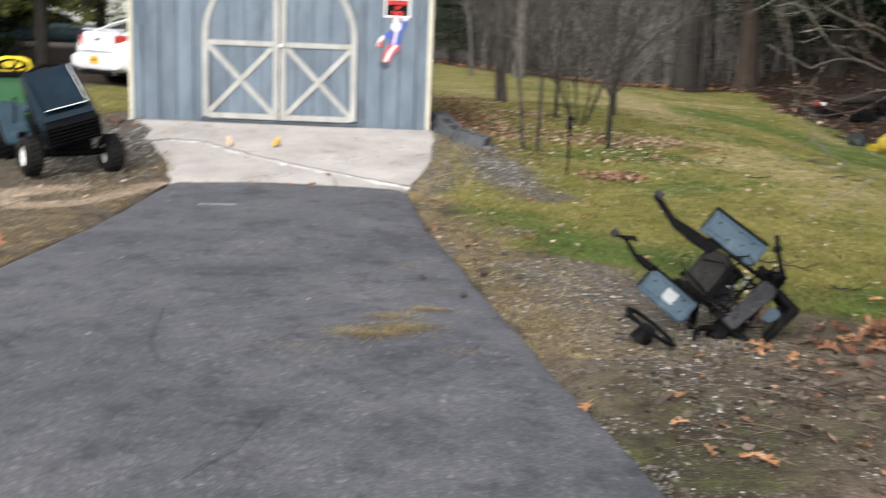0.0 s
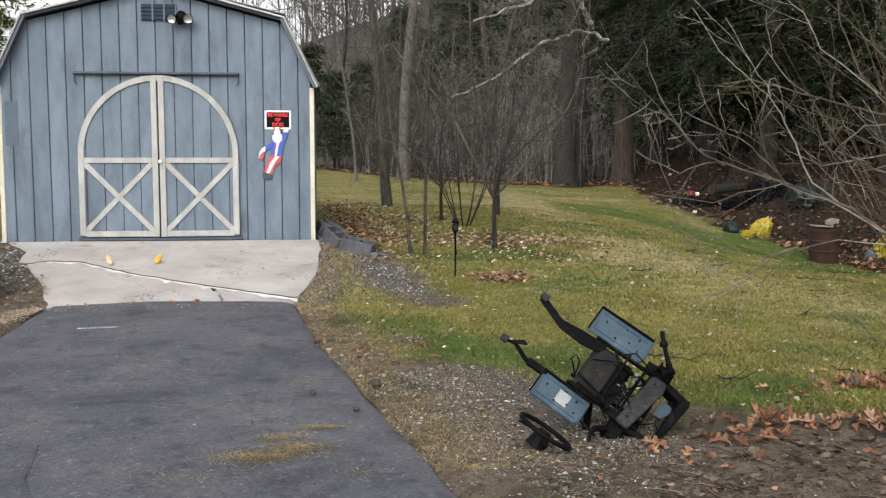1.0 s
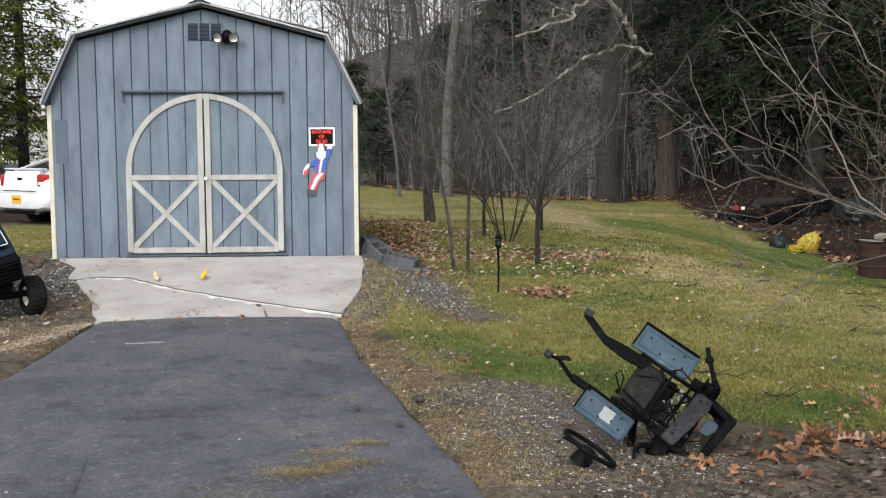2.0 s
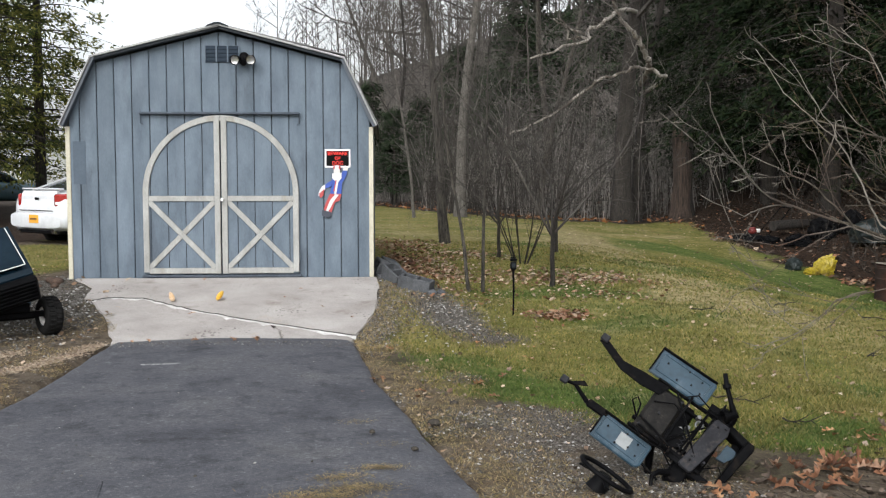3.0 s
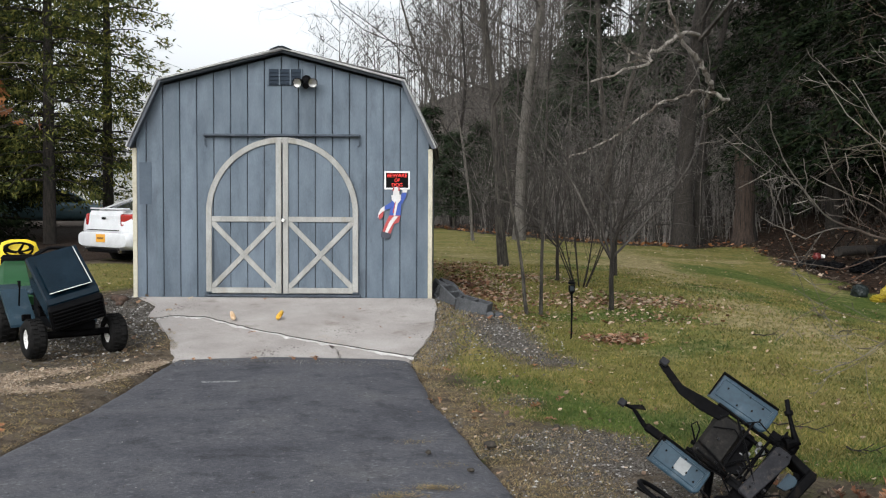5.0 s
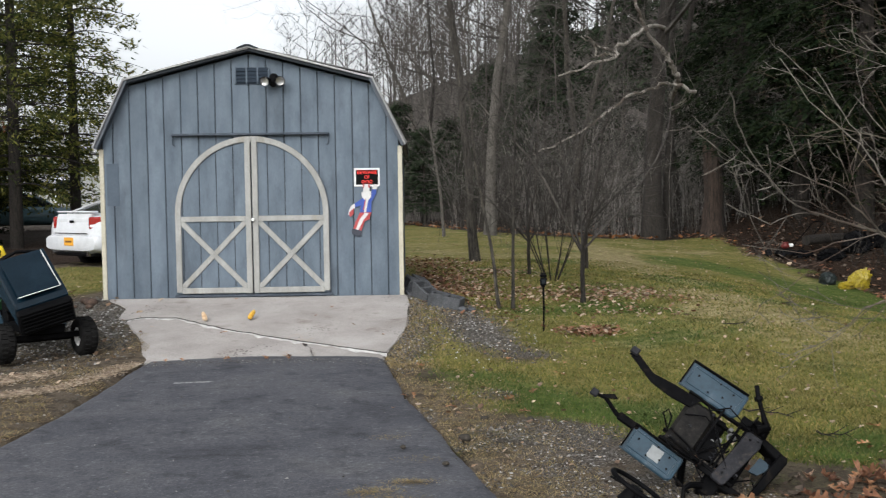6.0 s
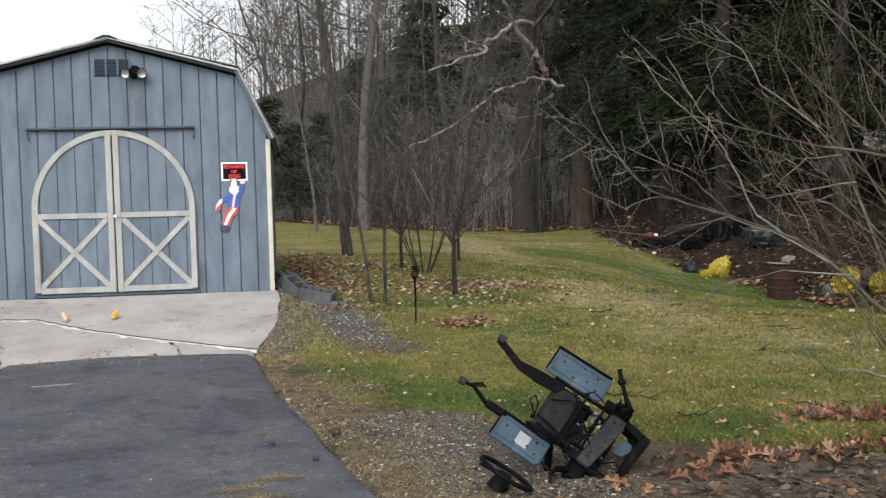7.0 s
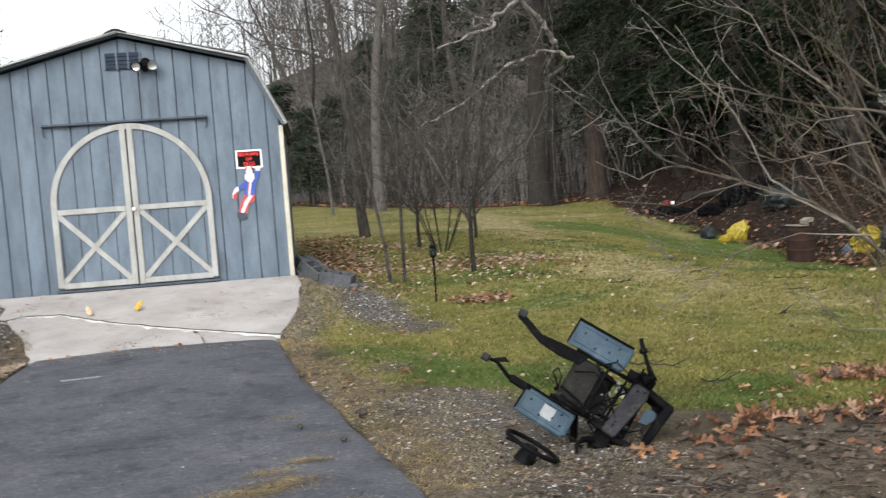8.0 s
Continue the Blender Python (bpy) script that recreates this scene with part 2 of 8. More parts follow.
WHITE_WHEEL = material("white_wheel_paint", (0.62, 0.62, 0.6), (0.75, 0.75, 0.73), 8.0, 60.0, 0.5, 0.1, 0.002, third=(0.35, 0.3, 0.25), third_scale=9.0, third_at=(0.6, 0.75))
WHITE_PAINT = plain("white_paint", (0.75, 0.75, 0.74), 0.45)
CAR_WHITE = plain("white_car_paint", (0.54, 0.55, 0.565), 0.25, coat=0.3)
BARK = material("grey_brown_bark", (0.014, 0.012, 0.010), (0.10, 0.088, 0.072), 5.0, 40.0, 0.95, 0.9, 0.03, streak=(6, 6, 0.9), spread=0.25, fine_mix=0.5)
BARK_DARK = material("dark_bark", (0.011, 0.009, 0.0075), (0.038, 0.031, 0.025), 5.0, 40.0, 0.95, 0.9, 0.03, streak=(6, 6, 0.9), spread=0.2, fine_mix=0.5)
BARK_RED = material("red_brown_bark", (0.013, 0.010, 0.008), (0.07, 0.047, 0.035), 4.0, 30.0, 0.95, 0.9, 0.03, streak=(5, 5, 0.6), fine_mix=0.4)
BARK_PALE = material("pale_mottled_bark", (0.17, 0.152, 0.13), (0.34, 0.315, 0.28), 2.5, 30.0, 0.9, 0.4, 0.01, third=(0.08, 0.065, 0.052), third_scale=2.6, third_at=(0.48, 0.56))
# the pale third colour paints twigs that catch the light
TWIG = material("brown_twig_with_lit_patches", (0.024, 0.02, 0.017), (0.062, 0.054, 0.047), 2.0, 20.0, 0.9, 0.2, 0.003, spread=0.3, third=(0.12, 0.11, 0.097), third_scale=1.3, third_at=(0.52, 0.68))
BRUSH_PALE = material("pale_grey_twig", (0.07, 0.063, 0.056), (0.22, 0.203, 0.185), 0.6, 12.0, 0.95, 0.0)
SHRUB_TWIG = material("pale_shrub_twig", (0.045, 0.039, 0.031), (0.19, 0.17, 0.142), 2.6, 25.0, 0.85, 0.3, 0.003, third=(0.055, 0.032, 0.021), third_scale=0.9, third_at=(0.54, 0.66))
TWIG_DARK = material("dark_brush_twig", (0.011, 0.009, 0.007), (0.036, 0.03, 0.024), 2.0, 20.0, 0.9, 0.2, 0.003)
TWIG_RED = material("red_brown_twig", (0.028, 0.016, 0.010), (0.075, 0.05, 0.03), 1.2, 20.0, 0.9, 0.2, 0.003, third=(0.06, 0.055, 0.02), third_scale=1.1, third_at=(0.52, 0.66))
BARK_GREY = material("pale_grey_bark", (0.06, 0.054, 0.047), (0.15, 0.137, 0.12), 5.0, 40.0, 0.95, 0.9, 0.03, streak=(6, 6, 0.9), spread=0.2, fine_mix=0.45)
LIMB_BROWN = material("olive_brown_limb", (0.026, 0.021, 0.014), (0.10, 0.086, 0.062), 3.0, 25.0, 0.9, 0.4, 0.004, third=(0.05, 0.028, 0.018), third_scale=1.2, third_at=(0.52, 0.66))
# paler than the near twigs: distance haze put into the colour
FAR_TWIG = material("hazy_grey_twig", (0.045, 0.04, 0.035), (0.125, 0.112, 0.1), 0.15, 8.0, 0.95, 0.0)
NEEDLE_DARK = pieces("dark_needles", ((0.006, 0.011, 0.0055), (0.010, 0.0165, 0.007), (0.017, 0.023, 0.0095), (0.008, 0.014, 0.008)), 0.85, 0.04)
NEEDLE_GREY = pieces("grey_green_needles", ((0.015, 0.024, 0.013), (0.024, 0.036, 0.018), (0.035, 0.047, 0.024)), 0.85, 0.08)
NEEDLE_MID = pieces("deep_green_sprays", ((0.016, 0.025, 0.009), (0.045, 0.06, 0.017), (0.105, 0.115, 0.028), (0.20, 0.19, 0.045)), 0.75, 0.15, 0.4)
NEEDLE_LIGHT = pieces("yellow_green_sprays", ((0.03, 0.043, 0.012), (0.08, 0.098, 0.022), (0.20, 0.205, 0.042), (0.32, 0.29, 0.065)), 0.7, 0.2, 0.45)
LEAF = pieces("dry_leaves", ((0.16, 0.09, 0.05), (0.32, 0.22, 0.14), (0.47, 0.37, 0.27), (0.14, 0.085, 0.055), (0.55, 0.46, 0.37)), 0.75, 0.3, 0.15, 40.0)
LEAF_ORANGE = pieces("orange_oak_leaves", ((0.10, 0.04, 0.015), (0.22, 0.09, 0.03), (0.30, 0.14, 0.05)), 0.75, 0.2, 0.3, 40.0)
LEAF_RED = pieces("red_brown_leaves", ((0.075, 0.034, 0.02), (0.18, 0.08, 0.042), (0.27, 0.135, 0.075), (0.36, 0.24, 0.165)), 0.75, 0.3, 0.15, 40.0)
LUSH = pieces("green_blades", ((0.04, 0.075, 0.012), (0.065, 0.105, 0.018), (0.10, 0.135, 0.03), (0.05, 0.085, 0.02), (0.18, 0.175, 0.06)), 0.7, 0.3, 0.3, 2.0)
GRASS = pieces("grass_blades", ((0.055, 0.075, 0.009), (0.108, 0.117, 0.018), (0.185, 0.163, 0.04), (0.33, 0.265, 0.105), (0.082, 0.098, 0.014), (0.23, 0.183, 0.066)), 0.7, 0.3, 0.3, 2.0)
STONE = pieces("gravel_stones", ((0.035, 0.03, 0.025), (0.08, 0.072, 0.062), (0.12, 0.111, 0.10), (0.035, 0.03, 0.024), (0.10, 0.09, 0.077), (0.13, 0.12, 0.11), (0.40, 0.39, 0.37)), 0.85, 0.3, 0.0, 60.0)


# ---- building helpers ----
class Geo:
    """Vertices and faces of one part."""

    def __init__(self):
        self.v, self.f = [], []

    def add(self, verts, faces, m=None):
        k = len(self.v)
        self.v += [tuple(m @ Vector(p)) for p in verts] if m is not None else [tuple(p) for p in verts]
        self.f += [tuple(i + k for i in face) for face in faces]
        return self

    def box(self, centre, size, bevel=0.0, m=None):
        """A box with chamfered edges."""
        cx, cy, cz = centre
        hx, hy, hz = (s / 2 for s in size)
        b = min(bevel, hx * 0.9, hy * 0.9, hz * 0.9)
        bm = bmesh.new()
        bmesh.ops.create_cube(bm, size=1.0)
        for w in bm.verts:
            w.co = (cx + w.co.x * 2 * hx, cy + w.co.y * 2 * hy, cz + w.co.z * 2 * hz)
        if b > 0:
            bmesh.ops.bevel(bm, geom=bm.edges[:], offset=b, segments=1, affect="EDGES")
        return self.take(bm, m)

    def take(self, bm, m=None):
        bm.verts.ensure_lookup_table()
        bm.verts.index_update()
        self.add([w.co.copy() for w in bm.verts], [tuple(w.index for w in face.verts) for face in bm.faces], m)
        bm.free()
        return self

    def prism(self, outline, depth, m=None, bevel=0.0):
        """An outline in x and z, pushed along y from 0 to depth."""
        bm = bmesh.new()
        low = [bm.verts.new((x, 0, z)) for x, z in outline]
        face = bm.faces.new(low)
        made = bmesh.ops.extrude_face_region(bm, geom=[face])
        bmesh.ops.translate(bm, vec=(0, depth, 0), verts=[e for e in made["geom"] if isinstance(e, bmesh.types.BMVert)])
        bmesh.ops.recalc_face_normals(bm, faces=bm.faces[:])
        if bevel:
            bmesh.ops.bevel(bm, geom=[e for e in bm.edges if abs(e.verts[0].co.y - e.verts[1].co.y) < 1e-6 and e.verts[0].co.y < 1e-6], offset=bevel, segments=1, affect="EDGES")
        return self.take(bm, m)

    def tube(self, points, radii, sides=8, m=None, caps=True):
        """A round rod along points, with a radius at each."""
        pts = [Vector(p) for p in points]
        if not isinstance(radii, (list, tuple)):
            radii = [radii] * len(pts)
        verts, faces, n = [], [], len(pts)
        side = None
        for i, p in enumerate(pts):
            along = (pts[min(i + 1, n - 1)] - pts[max(i - 1, 0)])
            if along.length < 1e-9:
                along = Vector((0, 0, 1))
            along.normalize()
            if side is None:
                side = along.orthogonal().normalized()
            else:
                side = (side - along * side.dot(along))
                side = side.normalized() if side.length > 1e-6 else along.orthogonal().normalized()
            up = along.cross(side)
            for k in range(sides):
                a = 2 * math.pi * k / sides
                verts.append(p + (side * math.cos(a) + up * math.sin(a)) * radii[i])
        for i in range(n - 1):
            for k in range(sides):
                j = (k + 1) % sides
                faces.append((i * sides + k, i * sides + j, (i + 1) * sides + j, (i + 1) * sides + k))
        if caps:
            faces.append(tuple(range(sides - 1, -1, -1)))
            faces.append(tuple((n - 1) * sides + k for k in range(sides)))
        return self.add(verts, faces, m)

    def lathe(self, profile, sides=24, m=None):
        """A profile of (radius, x), turned round the x axis."""
        verts, faces, n = [], [], len(profile)
        for r, x in profile:
            for k in range(sides):
                a = 2 * math.pi * k / sides
                verts.append((x, r * math.cos(a), r * math.sin(a)))
        for i in range(n - 1):
            for k in range(sides):
                j = (k + 1) % sides
                faces.append((i * sides + k, (i + 1) * sides + k, (i + 1) * sides + j, i * sides + j))
        return self.add(verts, faces, m)

    def ring(self, centre, radius, tube, sides=28, around=8, m=None):
        """A torus round the z axis."""
        verts, faces = [], []
        for i in range(sides):
            a = 2 * math.pi * i / sides
            for k in range(around):
                b = 2 * math.pi * k / around
                r = radius + tube * math.cos(b)
                verts.append((centre[0] + r * math.cos(a), centre[1] + r * math.sin(a), centre[2] + tube * math.sin(b)))
        for i in range(sides):
            for k in range(around):
                faces.append((i * around + k, ((i + 1) % sides) * around + k, ((i + 1) % sides) * around + (k + 1) % around, i * around + (k + 1) % around))
        return self.add(verts, faces, m)


def part(name, geo, surface, parent=None, label="", smooth=False, m=None):
    """ONE mesh object, under a thing or a part."""
    me = bpy.data.meshes.new(name)
    me.from_pydata(geo.v, [], geo.f)
    me.update()
    if smooth:
        me.shade_smooth()
        me.set_sharp_from_angle(angle=radians(42))
    me.materials.append(surface)
    ob = new(name, me)
    if parent is not None:
        ob.parent = parent
    if m is not None:
        ob.matrix_local = m
    if label:
        tagged(ob, label)
    return ob


def thing(name, m, label, category, group="", kind=""):
    ob = new(name)
    ob.empty_display_size = 0.1
    ob.matrix_basis = m
    return tagged(ob, label, category, group, kind)


def solo(name, geo, surface, m, label, category, group="", kind="", smooth=False):
    ob = part(name, geo, surface, None, "", smooth)
    ob.matrix_basis = m
    return tagged(ob, label, category, group, kind)


def sm(a, b, v):
    t = min(1.0, max(0.0, (v - a) / (b - a)))
    return t * t * (3 - 2 * t)


def between(table, v):
    """Straight lines through a table of (at, value)."""
    return float(np.interp(v, [a for a, _ in table], [b for _, b in table]))


# ---- the lie of the land ----
def ground_z(x, y):
    """Height of the ground: level drive, a rise to the shed's level, a hollow in the lawn, a bank and a wooded hill."""
    z = 0.32 * sm(9.0, 17.0, y) * (1 - sm(2.0, 9.0, x) * 0.8)
    z -= 0.95 * math.exp(-((x - 10.5) / 4.2) ** 2 - ((y - 18.5) / 6.5) ** 2)
    z += 1.3 * sm(10.5, 17.0, x + 0.25 * (y - 19)) * sm(8, 14, y)
    z += 0.14 * math.exp(-((x - 0.2) / 0.7) ** 2 - ((y - 12.9) / 1.2) ** 2) + 0.10 * math.exp(-((x + 4.2) / 0.6) ** 2 - ((y - 12.3) / 1.2) ** 2)
    z += 26.0 * sm(-45, 58, x) * sm(55, 150, y) + 3.0 * sm(60, 150, y)
    return z


def rough_z(x, y):
    """The ground with its small unevenness."""
    return ground_z(x, y) + 0.035 * noise.noise((x * 0.9, y * 0.9, 3)) + 0.012 * noise.noise((x * 4, y * 4, 7))


def ramp_left(y):
    return between([(10.2, -2.68), (11.2, -2.99), (11.8, -3.24), (12.5, -3.46), (12.95, -3.82), (18, -3.84)], y)


def ramp_right(y):
    return between([(10.2, -0.33), (10.8, -0.21), (11.6, -0.10), (12.4, -0.07), (12.95, -0.16), (18, -0.16)], y)


def lie(x, y):
    """The ground as it meets the ramp and the shed."""
    z = rough_z(x, y)
    if 9.8 < y < 18.5:
        out = max(ramp_left(y) - x, x - ramp_right(y), 0.0)
        w = sm(1.1, 0.05, out) * sm(9.8, 10.5, y) * (1 - sm(13.5, 15.5, y))
        z = z * (1 - w) + (ramp_z(min(y, 12.95)) - 0.016 + 0.012 * noise.noise((x * 3, y * 3, 1))) * w
        if ramp_left(y) + 0.13 < x < ramp_right(y) - 0.13 and y > 10.4:
            z = min(z, ramp_z(min(y, 12.95)) - 0.10)
    return z


def drive_right(y):
    return between([(-8, 2.6), (3.4, 0.85), (5.2, 0.48), (6.5, 0.25), (8.3, -0.08), (10.25, -0.33)], y)


def drive_left(y):
    return between([(-8, -3.4), (6.5, -2.82), (8.2, -2.68), (10.33, -2.67)], y)


def ramp_z(y):
    return 0.02 + (y - 10.25) * 0.1352


def bare(x, y):
    """1 where the ground is dirt and gravel, 0 where grass grows."""
    wob = 0.35 * noise.noise((x * 0.8, y * 0.8, 11)) + 0.18 * noise.noise((x * 2.6, y * 2.6, 5))
    if x > -1.2:
        if y > 14.0:
            return 0.0
        side = x - (drive_right(y) if y < 10.25 else ramp_right(y))
        rim = sm(0.4, -0.25, side - between([(7, 0.65), (8, 0.42), (10, 0.33), (11, 0.2), (13, 0.12)], y) + wob * 0.5)
        strip_x = between([(9.8, 1.05), (10.4, 0.95), (11.6, 0.60), (12.6, 0.30), (13.4, 0.15)], y)
        strip = sm(0.38, -0.12, abs(x - strip_x) - 0.2 + wob * 0.6) * sm(9.6, 10.2, y)
        spot = sm(0.4, 0.1, math.hypot(x - 0.62, (y - 8.25) * 0.8) + wob * 0.5)
        wide = between([(-8, 6), (5.0, 4.2), (5.7, 2.8), (6.3, 1.75), (7.0, 1.25), (7.6, 0.55), (8.0, -0.5)], y)
        near = sm(0.45, -0.35, side - wide + wob * 0.7 - 0.25 * noise.noise((x * 1.7 + 9, y * 1.7, 2))) if y < 8.2 else 0.0
        return max(rim, strip, spot * 0.8, near)
    edge = between([(-8, 3), (7, 3.2), (9, 3.3), (11, 4.2), (13, 3.2), (16, 1.6), (17, 0)], y)
    out = drive_left(min(y, 10.3)) - x - edge
    track = sm(1.2, 0.4, abs(y - 21.0 - 0.1 * x)) * sm(-3.0, -5.0, x)
    return max(sm(0.5, -0.5, out + wob * 1.4) if y < 17 else 0.0, track)


def along(x, y, x0, y0, x1, y1, wide):
    """1 on a line from one place to another, falling off beside it."""
    dx, dy = x1 - x0, y1 - y0
    t = min(1.0, max(0.0, ((x - x0) * dx + (y - y0) * dy) / (dx * dx + dy * dy)))
    return math.exp(-((x - x0 - t * dx) ** 2 + (y - y0 - t * dy) ** 2) / (wide * wide))


def lush_and_shade(x, y):
    """How green the lawn grows, with the evergreens' shade on the right put in as darker green."""
    n = 0.8 * noise.noise((x * 0.55, y * 0.55, 61)) + 0.5 * noise.noise((x * 1.5, y * 1.5, 62))
    n += 0.55 * along(x, y, 0.4, 9.1, 1.6, 7.3, 0.5) + 0.3 * along(x, y, 2.0, 6.7, 5.5, 6.4, 0.5) + 0.4 * along(x, y, 1.0, 12.6, 2.2, 13.4, 0.6) + 0.55 * along(x, y, 1.5, 4.3, 3.2, 3.6, 0.5)
    # a real green band, then tree shade beside the bank painted as greener lawn
    n += 0.8 * along(x, y, 6.0, 23.6, 8.6, 20.8, 1.1) + 0.7 * along(x, y, 7.5, 15, 9.8, 22, 1.8)
    return min(1.0, max(0.0, n + 0.12))


def worn(x, y):
    """How thin and straw-coloured the lawn is."""
    n = 0.7 * noise.noise((x * 0.4, y * 0.4, 71)) + 0.5 * noise.noise((x * 1.9, y * 1.9, 72))
    n += 0.85 * along(x, y, 4.1, 13.0, 4.2, 20.0, 0.8) + 0.9 * along(x, y, 4.2, 20.0, 4.4, 27.0, 0.8) + 0.6 * along(x, y, 5.5, 25.6, 9.0, 27.8, 0.5) + 0.6 * along(x, y, 4.2, 13.0, 5.6, 8.5, 0.8) + 0.5 * along(x, y, 0.2, 20, 1.8, 30, 1.2)
    if y < 10.2 and x > -1.2:
        n += 0.9 * sm(0.75, 0.2, x - drive_right(y))
    return min(1.0, max(0.0, n))


def stones(x, y):
    """How much gravel lies on the bare ground."""
    n = 0.6 * noise.noise((x * 1.5, y * 1.5, 51)) + 0.4 * noise.noise((x * 3.7, y * 3.7, 52))
    if x > -1.2:
        side = x - drive_right(min(y, 10.2))
        n += 0.75 * sm(9.6, 10.3, y) + 0.62 * sm(0.15, 0.5, side) * sm(7.5, 6.8, y) * sm(4.4, 5.0, y) * sm(2.1, 1.6, x)
        n += 0.2 * sm(5.0, 4.4, y) * sm(1.5, 1.0, x)
    else:
        n += 0.85 * along(x, y, -3.7, 11.5, -4.3, 12.9, 0.55) + 0.1
    return min(1.0, max(0.0, n))


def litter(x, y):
    """1 under the trees, where leaves cover the ground and carry the trees' shade in their colour."""
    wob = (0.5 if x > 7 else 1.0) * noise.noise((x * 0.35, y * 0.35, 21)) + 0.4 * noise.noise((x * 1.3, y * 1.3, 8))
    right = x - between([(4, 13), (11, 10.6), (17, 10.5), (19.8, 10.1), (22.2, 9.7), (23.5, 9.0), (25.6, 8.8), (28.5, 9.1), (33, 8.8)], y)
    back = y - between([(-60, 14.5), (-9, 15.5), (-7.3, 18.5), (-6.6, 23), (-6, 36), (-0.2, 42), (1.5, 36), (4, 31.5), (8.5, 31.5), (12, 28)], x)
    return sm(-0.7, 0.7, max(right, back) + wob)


def steps(parts):
    out = []
    for a, b, n in parts:
        out += [a + (b - a) * k / n for k in range(n)]
    return out + [parts[-1][1]]


def build_ground():
    xs = steps([(-420, -60, 12), (-60, -14, 30), (-14, -5, 45), (-5, 5, 90), (5, 14, 50), (14, 60, 40), (60, 420, 16)])
    ys = steps([(-120, -10, 10), (-10, 2, 20), (2, 15, 110), (15, 32, 80), (32, 70, 40), (70, 160, 26), (160, 600, 12)])
    verts, tone, tint = [], [], []
    for y in ys:
        for x in xs:
            z = lie(x, y)
            if y < 10.3 and drive_left(y) - 0.02 < x < drive_right(y) + 0.02:
                z = ground_z(x, y) - 0.09
            verts.append((x, y, z))
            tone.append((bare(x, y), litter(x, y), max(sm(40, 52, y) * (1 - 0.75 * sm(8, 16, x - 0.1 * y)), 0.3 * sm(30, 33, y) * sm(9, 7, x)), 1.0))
            tint.append((lush_and_shade(x, y), worn(x, y), stones(x, y), 1.0))
    w = len(xs)
    faces = [(j * w + i, j * w + i + 1, (j + 1) * w + i + 1, (j + 1) * w + i) for j in range(len(ys) - 1) for i in range(w - 1)]
    me = bpy.data.meshes.new("ground")
    me.from_pydata(verts, [], faces)
    me.shade_smooth()
    layer = me.color_attributes.new("cover", "FLOAT_COLOR", "POINT")
    layer.data.foreach_set("color", np.array(tone, "f").ravel())
    second = me.color_attributes.new("growth", "FLOAT_COLOR", "POINT")
    second.data.foreach_set("color", np.array(tint, "f").ravel())
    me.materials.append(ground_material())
    tagged(new("ground", me), "patchy winter lawn with bare dirt, gravel and leaf litter", "ground", kind="structure")


